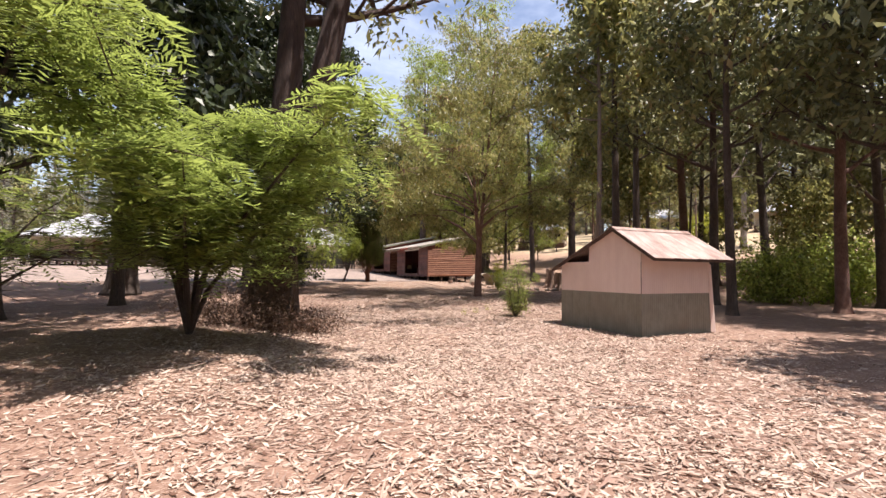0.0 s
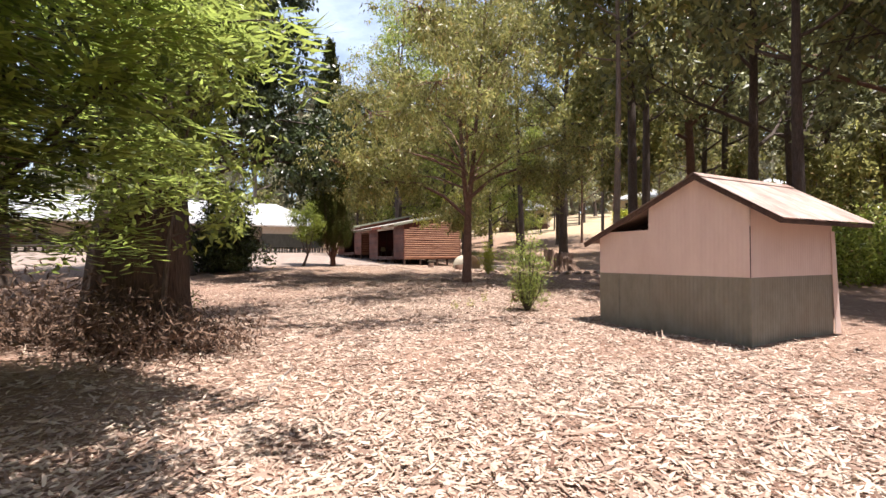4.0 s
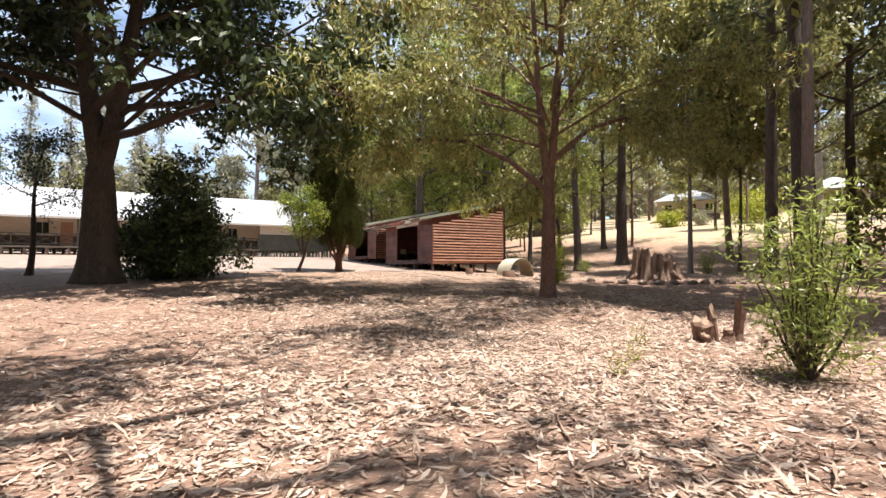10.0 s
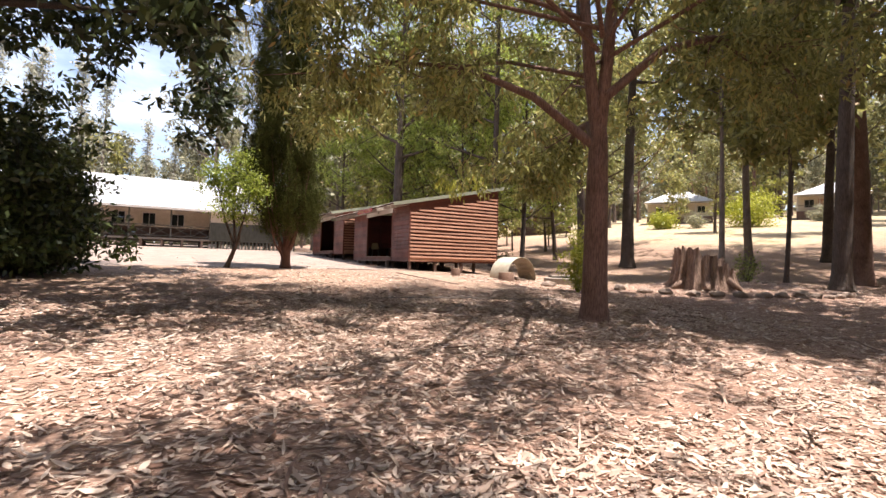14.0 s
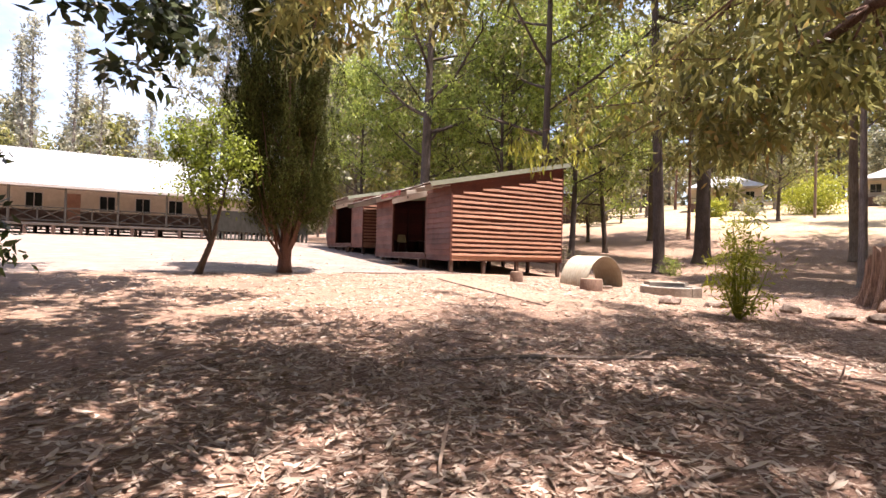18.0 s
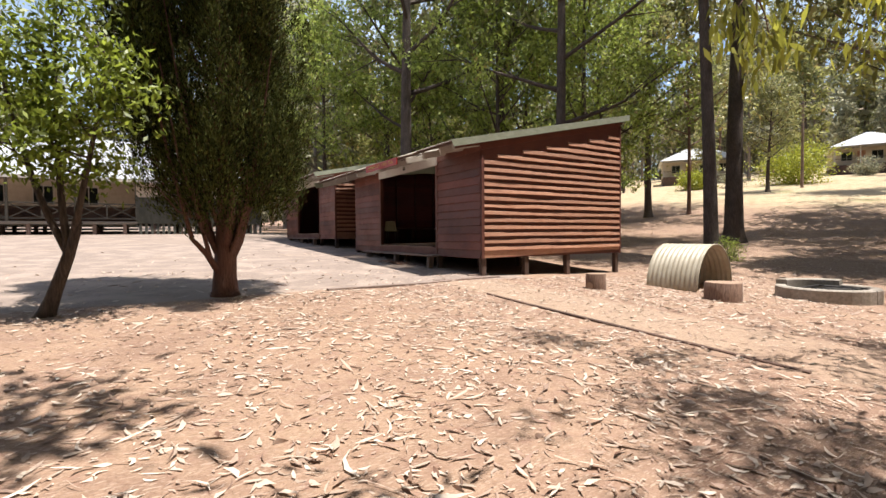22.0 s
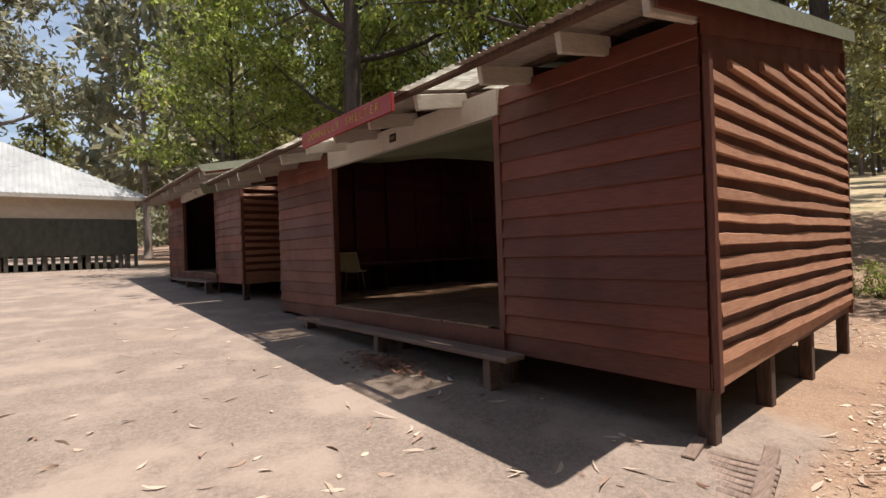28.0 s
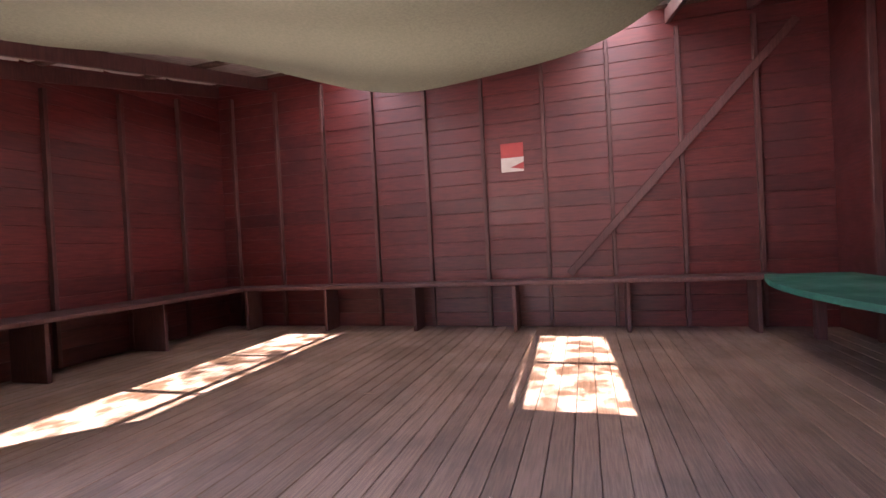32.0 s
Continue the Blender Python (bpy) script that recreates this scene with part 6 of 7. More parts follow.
# the gums at (-8.0, 4.6) and (17.6, 1.2) are unseen, added for shade
for n, (x, y, h, r, low, sp, seed, bark, leaf) in enumerate((
        (28.05, 38.05, 25, 0.27, 12, 4.0, 21, M_BARK_GREY, M_LEAF_GUM), (35.4, 40.85, 28, 0.44, 13, 4.5, 22, M_BARK_GREY, M_LEAF_FOREST), (45.2, 52.4, 19, 0.30, 5, 5.0, 23, M_BARK_GREY, M_LEAF_FOREST),
        (18.7, 19.6, 22, 0.17, 9, 2.6, 24, M_BARK_PALE, M_LEAF_GUM), (21.6, 21.0, 29, 0.26, 10, 3.0, 25, M_BARK_GREY, M_LEAF_FOREST), (28.3, 25.6, 25, 0.31, 9, 3.0, 26, M_BARK_GREY, M_LEAF_FOREST),
        (37.0, 28.0, 28, 0.42, 8, 5.5, 27, M_BARK_RED, M_LEAF_PINE), (39.6, 27.0, 24, 0.34, 9, 5.0, 28, M_BARK_GREY, M_LEAF_FOREST), (21.4, 50.2, 25, 0.36, 7, 6.0, 29, M_BARK_GREY, M_LEAF_FRESH),
        (30.7, 28.5, 13, 0.10, 5, 2.0, 30, M_BARK_GREY, M_LEAF_GUM), (30.4, 31.2, 17, 0.15, 7, 2.8, 31, M_BARK_PALE, M_LEAF_GUM), (-4.4, 28.0, 27, 0.62, 9, 6.5, 32, M_BARK_GREY, M_LEAF_DARK),
        (-5.6, 16.5, 17, 0.24, 3.4, 5.5, 33, M_BARK_GREY, M_LEAF_DARK), (-3.4, 20.5, 15, 0.22, 3.6, 5.0, 67, M_BARK_GREY, M_LEAF_DARK), (-8.8, 11.5, 18, 0.26, 3.0, 5.5, 68, M_BARK_GREY, M_LEAF_DARK), (-8.0, 4.6, 18, 0.25, 6.0, 3.6, 79, M_BARK_GREY, M_LEAF_DARK), (49.5, 37.0, 23, 0.16, 6, 6.0, 86, M_BARK_GREY, M_LEAF_FOREST), (47.0, 50.0, 20, 0.16, 5, 6.0, 87, M_BARK_RED, M_LEAF_GUM), (25.5, 17.5, 23, 0.28, 6, 5.5, 70, M_BARK_GREY, M_LEAF_PINE), (21.5, 5.5, 20, 0.27, 5, 4.0, 74, M_BARK_GREY, M_LEAF_PINE), (23.5, 8.5, 22, 0.28, 5, 4.5, 76, M_BARK_GREY, M_LEAF_PINE), (13.8, 0.6, 17, 0.2, 5, 4.0, 77, M_BARK_GREY, M_LEAF_PINE), (20.5, 13.2, 21, 0.22, 7, 4.5, 78, M_BARK_GREY, M_LEAF_FOREST), (35.0, 20.0, 26, 0.33, 7, 5.0, 34, M_BARK_GREY, M_LEAF_PINE), (27.0, 12.0, 24, 0.30, 6, 5.0, 35, M_BARK_RED, M_LEAF_PINE),
        (25.0, 42.9, 29, 0.24, 4.5, 5.5, 36, M_BARK_GREY, M_LEAF_FRESH), (23.0, 54.0, 27, 0.25, 4.5, 5.0, 37, M_BARK_GREY, M_LEAF_FRESH), (28.5, 51.0, 29, 0.28, 6, 5.5, 38, M_BARK_GREY, M_LEAF_FOREST),
        (33.0, 56.0, 20, 0.28, 5, 5.5, 39, M_BARK_GREY, M_LEAF_FRESH), (25.5, 61.0, 21, 0.3, 5, 5.5, 40, M_BARK_GREY, M_LEAF_FOREST), (46.0, 33.0, 24, 0.33, 7, 5.5, 48, M_BARK_GREY, M_LEAF_FOREST), (52.0, 27.0, 26, 0.36, 6, 6.0, 49, M_BARK_GREY, M_LEAF_PINE), (44.0, 22.0, 23, 0.3, 5, 5.5, 50, M_BARK_GREY, M_LEAF_PINE), (33.5, 13.0, 24, 0.3, 4, 6.0, 65, M_BARK_GREY, M_LEAF_PINE), (42.0, 36.0, 21, 0.28, 7, 5.0, 66, M_BARK_PALE, M_LEAF_GUM), (17.6, 1.2, 19, 0.3, 5, 4.0, 41, M_BARK_GREY, M_LEAF_PINE), (26.5, 56.5, 12, 0.16, 2.6, 3.8, 43, M_BARK_GREY, M_LEAF_FRESH), (20.2, 59.0, 14, 0.18, 3.0, 4.0, 47, M_BARK_GREY, M_LEAF_FRESH), (25.6, 48.0, 15, 0.17, 2.6, 4.0, 101, M_BARK_GREY, M_LEAF_FRESH), (30.2, 46.4, 17, 0.2, 2.8, 4.2, 102, M_BARK_GREY, M_LEAF_FRESH), (36.5, 49.5, 16, 0.2, 2.4, 4.4, 103, M_BARK_GREY, M_LEAF_FRESH), (31.5, 52.5, 19, 0.22, 2.6, 4.6, 104, M_BARK_GREY, M_LEAF_FRESH))):
    tree("gum_tree", "tall straight gum with a high open crown", x, y, h, r, low, sp * (1.5 if x > 24 and y > 22 else 1.2), 22, 11000 if leaf == M_LEAF_FRESH else 10500 if leaf == M_LEAF_DARK else 7400 if x > 24 and y > 22 else 6000, bark, leaf, (0.27, 0.11) if leaf == M_LEAF_FRESH else (0.46, 0.18), 0.9, (0.5 * math.sin(n * 2), 0.5 * math.cos(n * 3)), seed, group="gum trees", puff=1.35, twigs=4, sway=0.12)
tree("young_tree", "small tree with a leaning stem and bright green leaves", 8.6, 35.75, 4.15, 0.08, 1.6, 0.7, 24, 5600, M_BARK_GREY, M_LEAF_SAPLING, (0.11, 0.045), 0.5, (1.3, -0.8), 44, ((-1.0, 0.65, 1.0), (-0.25, 0.0, 0.8), (-1.75, 1.05, 0.85)), 0.9, lift=0.4, puff=0.5, sway=0.03)
tree("young_tree", "thin sapling with two bare stems and dark leaves", -0.9, 34.6, 5.0, 0.11, 2.3, 1.8, 9, 3600, M_BARK_GREY, M_LEAF_DARK, (0.12, 0.05), 0.5, (0.5, 0.0), 45, puff=0.8)
tree("tall_gum", "tall grey-green gum standing behind the long building", 10.5, 76.0, 25.0, 0.36, 8.0, 6.5, 24, 7000, M_BARK_PALE, M_LEAF_GREY, (0.5, 0.2), 0.8, (0.4, 0.2), 97, puff=1.5, twigs=4)
tree("garden_tree", "rounded grey-green tree beside the power pole", 64.5, 51.8, 11.0, 0.2, 3.2, 4.0, 20, 6000, M_BARK_GREY, M_LEAF_FOREST, (0.3, 0.12), 0.4, seed=98, puff=1.3)
tree("pale_gum", "smooth pale-trunked gum on the dry rise", 65.3, 40.5, 24.0, 0.42, 9.0, 6.0, 22, 6000, M_BARK_WHITE, M_LEAF_FOREST, (0.5, 0.18), 0.9, (0.8, 0.3), 99, puff=1.5, twigs=4)
tree("young_tree", "small round dark-leaved tree on the dry rise", 42.0, 57.0, 6.0, 0.16, 1.6, 2.4, 14, 4200, M_BARK_GREY, M_LEAF_FOREST, (0.2, 0.08), 0.4, seed=46, puff=1.0)


def shrub(name, label, x, y, height, spread, stems, leaves, leaf, size, seed, droop=0.2, bark=None, tight=0.55, clear=0.12, cone=0.45):
    """A bush: stems from the ground, with leaves all the way up."""
    rng = np.random.default_rng(seed)
    th = thing(name, label, "shrub", "", x, y, gz(x, y) - 0.03)
    centres, sizes = [], []
    for i in range(stems):
        az = i * 2.4 + rng.normal(0, 0.3)
        out = spread * (0.25 + 0.75 * ((i + 0.5) / stems))
        h = height * (1 - cone * ((i + 0.5) / stems) ** (1.5 if cone < 0.6 else 0.8)) * rng.uniform(0.85, 1.05)
        pts = [Vector((math.cos(az) * out * k ** 0.7, math.sin(az) * out * k ** 0.7, h * k)) + Vector((rng.normal(0, 0.03), rng.normal(0, 0.03), 0)) * (k > 0) for k in (0, 0.25, 0.5, 0.75, 1.0)]
        part("stem", MB().tube(pts, [g * min(1.0, 0.3 + height / 2.0) for g in (0.02, 0.017, 0.013, 0.009, 0.004)], 5, False), bark or M_BARK_GREY, th, smooth=True)
        for p in pts[1:]:
            for _ in range(3):
                centres.append(p + Vector((rng.normal(0, spread * 0.16), rng.normal(0, spread * 0.16), rng.normal(0, 0.1 * height)))), sizes.append(tight * rng.uniform(0.6, 1.2) * spread)
    for c in centres:
        c.z = max(c.z, clear * height + (clear > 0.2) * rng.uniform(0, 0.25) * height)
    part("foliage", quads_mesh("foliage", foliage(rng, centres, sizes, leaves, *size, droop)), leaf, th)
    return th


shrub("dark_shrub", "dense dark green shrub taller than a man", 3.85, 32.4, 4.5, 1.75, 50, 22000, M_LEAF_SHRUB, (0.19, 0.085), 51, 0.2, None, 0.34, cone=0.86)
shrub("young_bush", "young feathery green bush in the litter", 10.75, 15.75, 2.05, 0.6, 22, 3700, M_LEAF_BUSH, (0.105, 0.022), 52, -0.4, None, 0.5)
shrub("young_bush", "thin young bush with yellow-green leaves", 17.75, 28.2, 1.95, 0.5, 11, 1900, M_LEAF_YELLOW, (0.14, 0.028), 53, -0.2, M_LEAF_BRIGHT, 0.45)
shrub("low_bush", "low green bush beyond the stump", 29.5, 29.5, 1.3, 0.5, 8, 900, M_LEAF_FRESH, (0.12, 0.03), 54)
shrub("low_bush", "low green bush beside a gum trunk", 27.9, 37.3, 0.8, 0.45, 8, 900, M_LEAF_FRESH, (0.12, 0.03), 55)
shrub("low_bush", "low grey-green bush on the dry rise", 26.0, 43.0, 1.0, 0.6, 8, 900, M_LEAF_FOREST, (0.14, 0.04), 56)
shrub("garden_bush", "rounded yellow-green bush near the cottages", 76.0, 53.8, 4.4, 3.6, 18, 6500, M_LEAF_YELLOW, (0.3, 0.14), 57)
shrub("garden_bush", "rounded yellow-green bush beside a cottage", 69.5, 62.5, 2.2, 1.8, 12, 2600, M_LEAF_YELLOW, (0.3, 0.14), 58)
shrub("garden_bush", "grey-green bush before a cottage", 72.0, 59.0, 2.0, 1.4, 12, 1800, M_LEAF_GREY, (0.25, 0.1), 59)
shrub("green_shrub", "broad fresh green shrub under the gums", 31.0, 17.5, 3.2, 2.4, 20, 7500, M_LEAF_FRESH, (0.24, 0.11), 60)
shrub("green_shrub", "broad fresh green shrub under the gums", 36.0, 16.0, 3.6, 2.8, 20, 7500, M_LEAF_FRESH, (0.26, 0.12), 61)
shrub("green_shrub", "green undergrowth before the cottages", 90.0, 51.2, 2.0, 1.5, 12, 2400, M_LEAF_GREY, (0.25, 0.1), 62)
shrub("dry_undergrowth", "brown dead fern and twigs at the foot of the gum", 2.3, 13.5, 0.55, 0.9, 20, 2200, leafy("dead_fern", (0.05, 0.028, 0.019), (0.20, 0.12, 0.078), 0.1, 0.8), (0.12, 0.025), 63, 0.4)
shrub("dry_undergrowth", "brown dead fern and twigs at the foot of the gum", 0.0, 13.9, 0.8, 1.2, 20, 3000, bpy.data.materials["dead_fern"], (0.12, 0.025), 64, 0.4)
tree("gum_sapling", "slim leaning gum sapling with broad grey-green leaves", 1.65, 13.85, 5.6, 0.05, 1.7, 1.5, 22, 6500, M_BARK_GREY, M_LEAF_BUSH, (0.15, 0.06), 0.8, (0.9, -0.9), 90, puff=0.5, lift=0.1)
shrub("low_bush", "low straggly green bush beside the old gum", 1.7, 17.4, 0.8, 0.45, 10, 800, M_LEAF_FOREST, (0.13, 0.05), 88, 0.2)
shrub("dry_undergrowth", "brown dead fern and twigs at the foot of the gum", 1.2, 13.2, 0.6, 1.0, 20, 2600, bpy.data.materials["dead_fern"], (0.14, 0.028), 89, 0.4)


for n, (x, y, h) in enumerate(((8.95, 16.84, 0.42), (9.77, 17.29, 0.36), (10.83, 18.13, 0.5))):
    shrub("seedling", "small yellow-green seedling sprouting from the litter", x, y, h * 0.8, 0.15, 4, 50, M_LEAF_YELLOW, (0.08, 0.011), 120 + n, -0.5, M_LEAF_YELLOW)


def wattle(x, y, height, spread, fronds, seed, lean=(0, 0, 0)):
    """A small spreading tree with feathery fronds."""
    rng = np.random.default_rng(seed)
    th = thing("wattle_tree", "spreading young wattle with bright feathery fronds", "tree", "", x, y, gz(x, y) - 0.05)
    wood, ends = MB(), []
    for i in range(9):
        az, out = i * 2.4, spread * rng.uniform(0.45, 1.05)
        h = height * rng.uniform(0.55, 1.0)
        pts = [Vector((math.cos(az) * out * k ** 1.3, math.sin(az) * out * k ** 1.3, h * k ** 0.8)) + Vector(lean) * k ** 1.2 + Vector((rng.normal(0, 0.06), rng.normal(0, 0.06), 0)) * (k > 0) for k in (0, 0.2, 0.4, 0.6, 0.8, 1.0)]
        wood.tube(pts, [0.06, 0.05, 0.04, 0.03, 0.02, 0.008], 6, False)
        for q in pts[2:]:
            for _ in range(7):
                a2 = rng.uniform(0, 6.28)
                ln = rng.uniform(0.4, 1.5)
                tw = bent(rng, q, (math.cos(a2), math.sin(a2), rng.uniform(-0.15, 0.5)), ln, 3, -0.5)
                wood.tube(tw, [0.014, 0.01, 0.007, 0.003], 4, False)
                ends += tw[1:]
    ends = np.array(ends)
    pick = rng.integers(0, len(ends), fronds)
    p = ends[pick] + rng.normal(0, 0.13, (fronds, 3))
    floor = rng.uniform(1.4, 2.3, fronds)
    p[:, 2] = np.where(p[:, 2] < floor, (p[:, 2] - floor) * 0.3 + floor, p[:, 2])
    a = rng.uniform(0, 6.28, fronds)
    d = unit(np.stack([np.cos(a), np.sin(a), rng.normal(-0.05, 0.35, fronds)], 1))
    side = unit(np.cross(d, np.array([0, 0, 1.0])))
    length = rng.uniform(0.35, 0.8, fronds)[:, None]
    quads = []
    for k in range(9):
        at = p + d * length * (k / 9) - np.array([0, 0, 1.0]) * length * 0.35 * (k / 9) ** 2
        for s in (-1, 1):
            w = unit(side * s + d * 0.45 + rng.normal(0, 0.12, (fronds, 3)))
            reach = length * 0.42 * (1 - 0.6 * abs(k / 9 - 0.4))
            wide = d * length * 0.03
            quads.append(np.stack([at - wide, at + w * reach * 0.5 - wide * 1.3, at + w * reach, at + w * reach * 0.5 + wide * 1.3], 1))
    part("trunk", wood, M_BARK_GREY, th, smooth=True)
    part("crown", quads_mesh("crown", np.concatenate(quads)), M_LEAF_WATTLE, th)


wattle(-0.7, 11.9, 5.6, 3.1, 3000, 71, (-0.1, -2.5, 0))
wattle(-5.2, 12.4, 3.6, 2.6, 520, 72)


def cypress(x, y, height, radius, leaves, seed):
    """A columnar cypress: a short trunk that splits into steep stems, wrapped in fine sprays."""
    rng = np.random.default_rng(seed)
    th = thing("cypress_tree", "tall dark columnar cypress with a red-brown trunk", "tree", "", x, y, gz(x, y) - 0.05)
    wood = MB()
    wood.tube([(0, 0, 0), (0, 0, 0.12), (0, 0, 0.35), (0.02, 0, 0.8), (0.04, 0.02, 1.4), (0.05, 0.02, 3), (0.05, 0, 6), (0, 0, height * 0.95)], [0.25, 0.20, 0.175, 0.16, 0.13, 0.11, 0.08, 0.02], 14)
    for i in range(26):
        az = i * 2.4 + rng.normal(0, 0.2)
        out = radius * rng.uniform(0.45, 0.95)
        z0 = rng.uniform(0.35, 0.9) if i < 14 else rng.uniform(0.9, 4)
        c, s = math.cos(az), math.sin(az)
        r0 = rng.uniform(0.035, 0.075) if i < 14 else 0.045
        wood.tube([(0.12 * c, 0.12 * s, z0), ((0.14 + 0.16 * out) * c, (0.14 + 0.16 * out) * s, z0 + 0.3), ((0.1 + 0.4 * out) * c, (0.1 + 0.4 * out) * s, z0 + 0.85 + rng.normal(0, 0.1)), (0.75 * out * c, 0.75 * out * s, z0 + 1.7),
                   (out * c, out * s, z0 + 3.0)], [r0, r0 * 0.85, r0 * 0.6, r0 * 0.4, 0.008], 6, False)
        if i < 14:
            for _ in range(4):
                a2 = az + rng.normal(0, 0.7)
                q = Vector(((0.1 + 0.4 * out) * c, (0.1 + 0.4 * out) * s, z0 + 0.85))
                wood.tube([q, q + Vector((0.2 * math.cos(a2), 0.2 * math.sin(a2), rng.uniform(0.0, 0.3))), q + Vector((0.45 * math.cos(a2), 0.45 * math.sin(a2), rng.uniform(0.1, 0.6)))], [0.012, 0.009, 0.004], 4, False)
    n = 900
    k = rng.random(n) ** 1.2
    shape = np.interp(k, [0, 0.05, 0.12, 0.3, 0.6, 0.82, 1.0], [0.80, 0.98, 1.04, 1.02, 0.84, 0.47, 0.03])
    az = rng.uniform(0, 6.283, n)
    lumps = 1 + 0.10 * np.sin(3 * az + 5 * k) + 0.16 * np.sin(6 * az - 19 * k) + rng.normal(0, 0.05, n)
    rr = radius * shape * np.sqrt(rng.uniform(0.15, 0.95, n)) * lumps
    centre = np.stack([rr * np.cos(az) - 0.16 * np.minimum(k * 12, 1), rr * np.sin(az) + 0.12 * np.minimum(k * 12, 1), 1.72 + (height - 1.72) * k], 1)
    # upswept tongues of fine scaly twigs
    way = unit(np.stack([np.cos(az), np.sin(az), np.zeros(n)], 1) * rng.uniform(0.05, 0.32, n)[:, None] + rng.normal(0, 0.08, (n, 3)) + np.array([0, 0, 1.0]))
    long, thick = rng.uniform(0.8, 1.7, n), rng.uniform(0.19, 0.32, n)
    pick = rng.integers(0, n, leaves)
    along = rng.uniform(0, 1, (leaves, 1)) ** 0.8
    off = unit(np.cross(way[pick], unit(rng.normal(size=(leaves, 3)))))
    rad = thick[pick][:, None] * (np.sin(np.pi * along ** 0.6) * 0.95 + 0.06) * np.sqrt(rng.uniform(0.1, 1.0, (leaves, 1)))
    p = centre[pick] + way[pick] * (along - 0.5) * long[pick][:, None] + off * rad
    d = unit(way[pick] + off * 0.5 + rng.normal(0, 0.26, (leaves, 3)))
    part("trunk", wood, M_BARK_CYP, th, smooth=True)
    part("crown", quads_mesh("crown", leaf_corners(rng, p, d, 0.062, 0.016)), M_LEAF_CYP, th)


cypress(10.75, 36.5, 15.0, 1.36, 540000, 75)


def forest():
    """Tall trees of the wood round the clearing, copied from a few kinds."""
    rng = np.random.default_rng(80)
    kinds = []
    for k, (h, r, low, sp, bark, leaf, size) in enumerate(((25, 0.30, 6, 4.6, M_BARK_GREY, M_LEAF_FOREST, (0.9, 0.35)), (29, 0.36, 9, 5.0, M_BARK_GREY, M_LEAF_PINE, (0.9, 0.33)),
                                                         (22, 0.24, 4, 4.2, M_BARK_PALE, M_LEAF_GREY, (0.9, 0.35)), (27, 0.32, 8, 4.8, M_BARK_RED, M_LEAF_FOREST, (0.9, 0.35)), (18, 0.22, 2.5, 4.4, M_BARK_GREY, M_LEAF_GUM, (0.84, 0.33)))):
        kinds.append(tree("forest_tree", "tall gum of the wood round the clearing", 0, 0, h, r, low, sp, 16, 1700, bark, leaf, size, 0.8, (0.6, 0.3), 81 + k, group="forest trees", puff=1.7, twigs=2, base=0.0))
    spots = []

    def scatter(n, x0, x1, y0, y1, gap, kind_pick):
        tries = 0
        while n and tries < 4000:
            tries += 1
            x, y = rng.uniform(x0, x1), rng.uniform(y0, y1)
            if all((x - a) ** 2 + (y - b) ** 2 > gap * gap for a, b, _ in spots):
                spots.append((x, y, int(rng.choice(kind_pick))))
                n -= 1

    scatter(16, 38, 74, -16, 24, 5.5, (0, 2, 1, 3))
    scatter(6, 20, 36, -14, 6, 5.0, (0, 1, 3))
    scatter(14, 78, 130, 0, 46, 7, (0, 1, 2, 3))
    scatter(13, 82, 125, 62, 110, 8, (0, 1, 2, 3))
    scatter(16, 36, 80, 72, 112, 8, (0, 2, 3, 4))
    scatter(12, 18, 36, 68, 104, 7, (2, 2, 4))
    scatter(22, -34, 18, 84, 112, 5.5, (2, 2, 0, 4))
    scatter(18, -36, 14, 86, 112, 3.6, (2, 2, 4))
    scatter(22, 104, 140, 38, 92, 4.5, (0, 2, 3, 4))
    scatter(12, -46, -22, 10, 80, 7, (0, 1, 3, 4))
    scatter(8, -24, -9, 2, 30, 5, (0, 1, 4))
    scatter(9, -30, 30, -34, -10, 8, (0, 1, 3))
    tall = len(spots)
    scatter(10, 34, 70, 4, 26, 3.5, (4, 4, 0))
    scatter(10, 24, 46, 58, 74, 3.5, (4,))
    scatter(8, 44, 74, 62, 84, 4, (4, 0))
    scatter(6, -20, -8, 4, 28, 3, (4,))
    scatter(8, 104, 130, 30, 70, 4, (4, 2))
    spots += [(39.5, 20.0, 4), (43.0, 20.8, 4), (47.0, 22.6, 4), (41.2, 17.6, 4)]
    for i, (x, y, k) in enumerate(spots):
        s = rng.uniform(0.82, 1.18) * (0.62 if (-40 < x < 18 and y > 80) else 1.0)
        s *= 0.5 if i >= tall else 1.0
        m = pose(x, y, gz(x, y) - 0.1, 0, 0, rng.uniform(0, 360)) @ Matrix.Diagonal((s, s, s, 1))
        copy_thing(kinds[k], m)
    for k, (x, y) in enumerate(((58, 4), (66, 14), (48, 92), (90, 30), (24, 78))):
        place(kinds[k], x, y, gz(x, y) - 0.1)


forest()


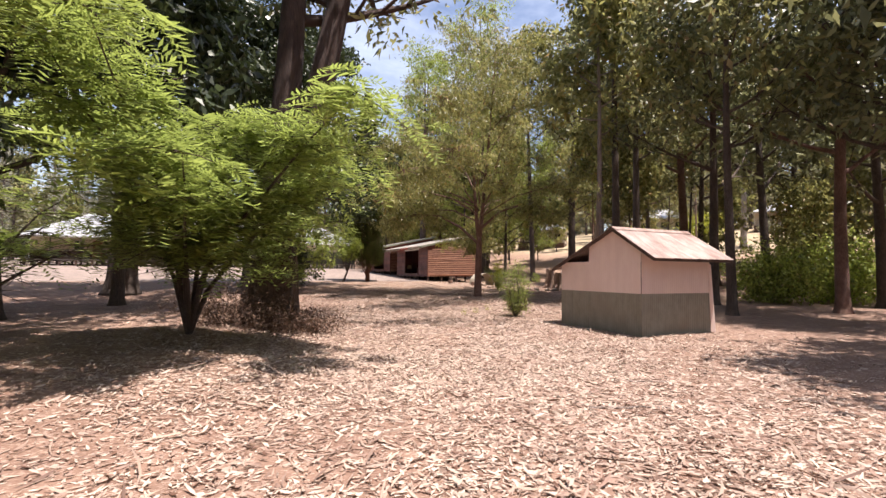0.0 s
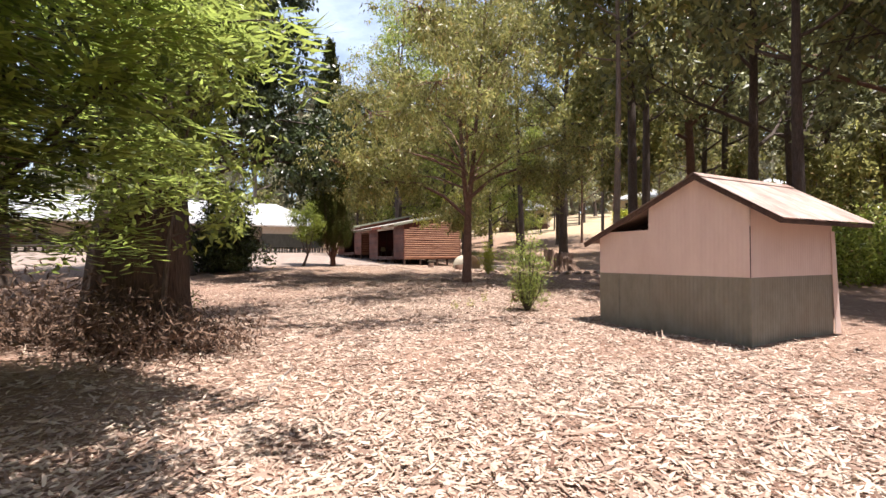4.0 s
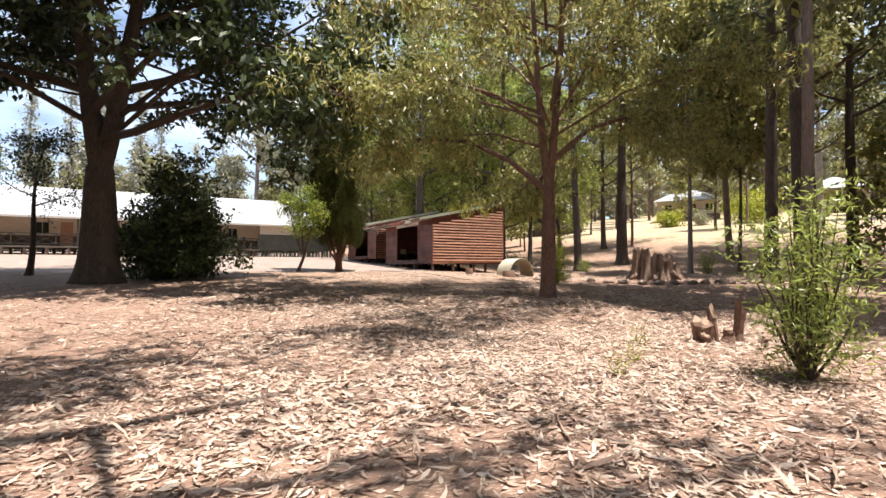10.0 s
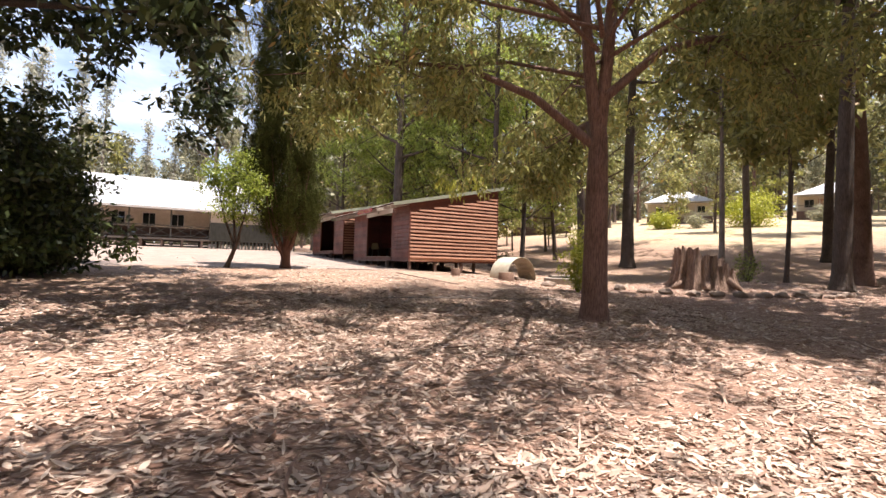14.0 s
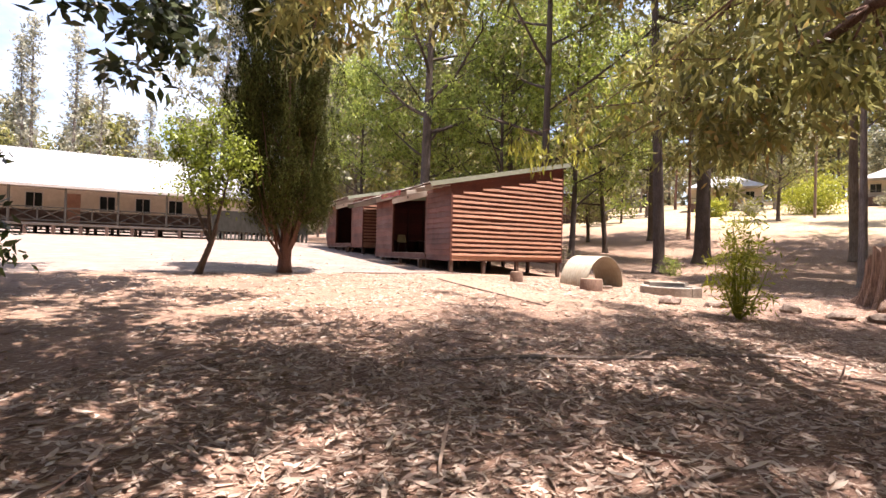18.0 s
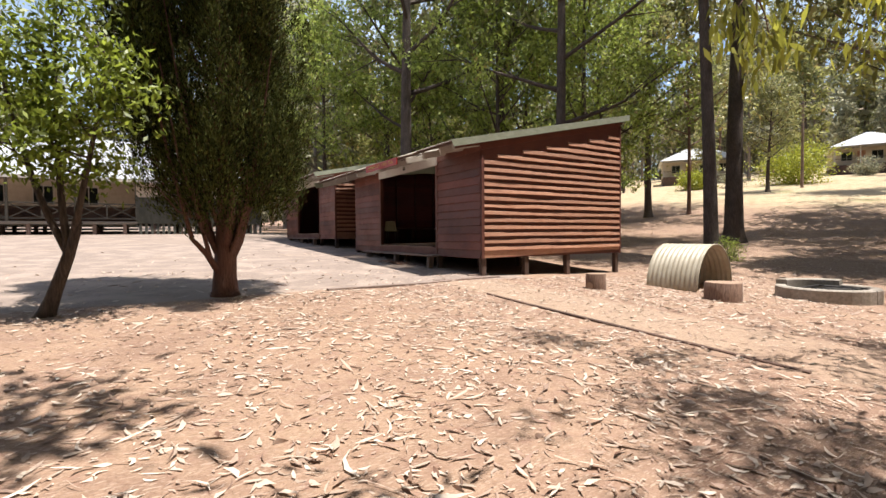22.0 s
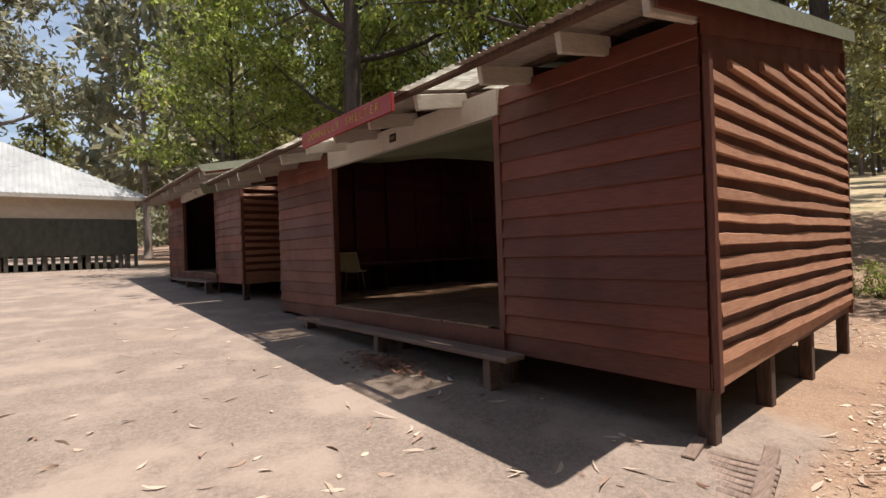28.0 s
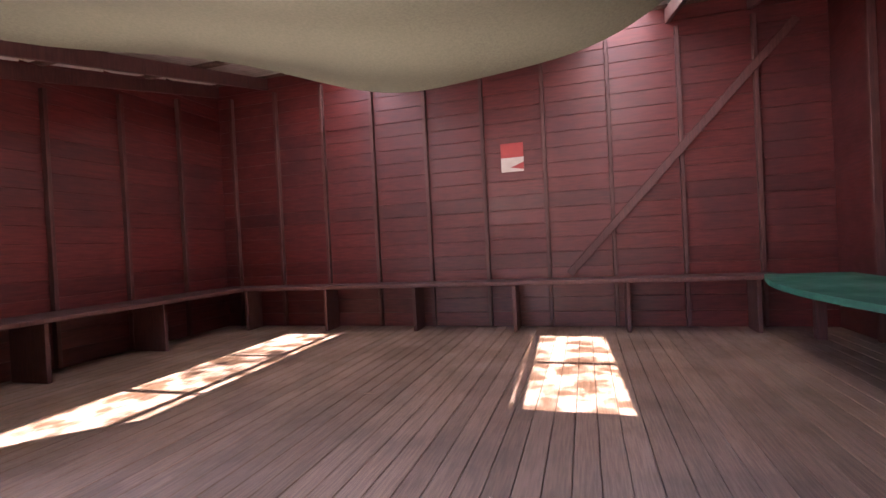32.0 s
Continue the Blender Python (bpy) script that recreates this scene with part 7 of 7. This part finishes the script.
def poplars():
    first = None
    for i, (x, y, s) in enumerate(((-2.4, 80, 0.95), (-0.2, 80, 0.9), (-5.4, 79, 1.0), (-6.6, 80.5, 0.92), (-9.0, 79, 1.05), (-12.5, 79, 0.95), (-16, 78, 1.05), (-20, 79, 1.0), (-25, 78, 0.95), (3.6, 82, 0.72), (6.4, 83, 0.66))):
        if first is None:
            first = tree("poplar_tree", "narrow upright pale poplar behind the long building", 0, 0, 20, 0.2, 3.0, 1.0, 26, 1300, M_BARK_PALE, M_LEAF_POPLAR, (0.42, 0.18), 0.0, seed=91, lift=2.0, group="poplars", puff=0.7, twigs=2, base=0.0)
            place(first, x, y, gz(x, y))
        else:
            copy_thing(first, pose(x, y, gz(x, y), 0, 0, 77 * i) @ Matrix.Diagonal((s, s, s, 1)))


poplars()


def far_woods():
    """The wood that closes the distance all round."""
    rng = np.random.default_rng(95)
    quads, trunks = [], MB()
    for i in range(1000):
        a = rng.uniform(0, 2 * np.pi)
        r = rng.uniform(112, 190)
        x, y = 15 + r * np.cos(a), 40 + r * np.sin(a)
        low = 0.85 if (-0.35 < math.atan2(x - 6, y - 16) < 0.22) else 1.0
        h = rng.uniform(15, 26) * low
        z = gz(x, y)
        n = 130
        k = rng.uniform(0.03, 1, n)
        w = (1.5 + 3.2 * np.sin(np.pi * np.clip(k, 0, 1) ** 0.8)) * rng.uniform(0.3, 1, n)
        az = rng.uniform(0, 6.283, n)
        p = np.stack([x + w * np.cos(az), y + w * np.sin(az), z + h * k], 1)
        quads.append(leaf_corners(rng, p, unit(rng.normal(size=(n, 3)) + np.array([0, 0, -0.3])), 2.4, 1.1))
        trunks.tube([(x, y, z - 0.3), (x + rng.normal(0, 0.4), y, z + 0.9 * h)], [0.35, 0.08], 4, False)
    tagged(part("far_woods", quads_mesh("far_woods", np.concatenate(quads)), M_LEAF_GREY), "distant grey-green gum forest on the slopes", "forest", "", "stuff")
    tagged(part("far_trunks", trunks, M_BARK_PALE), "pale trunks of the distant gum forest", "forest", "", "stuff")


far_woods()
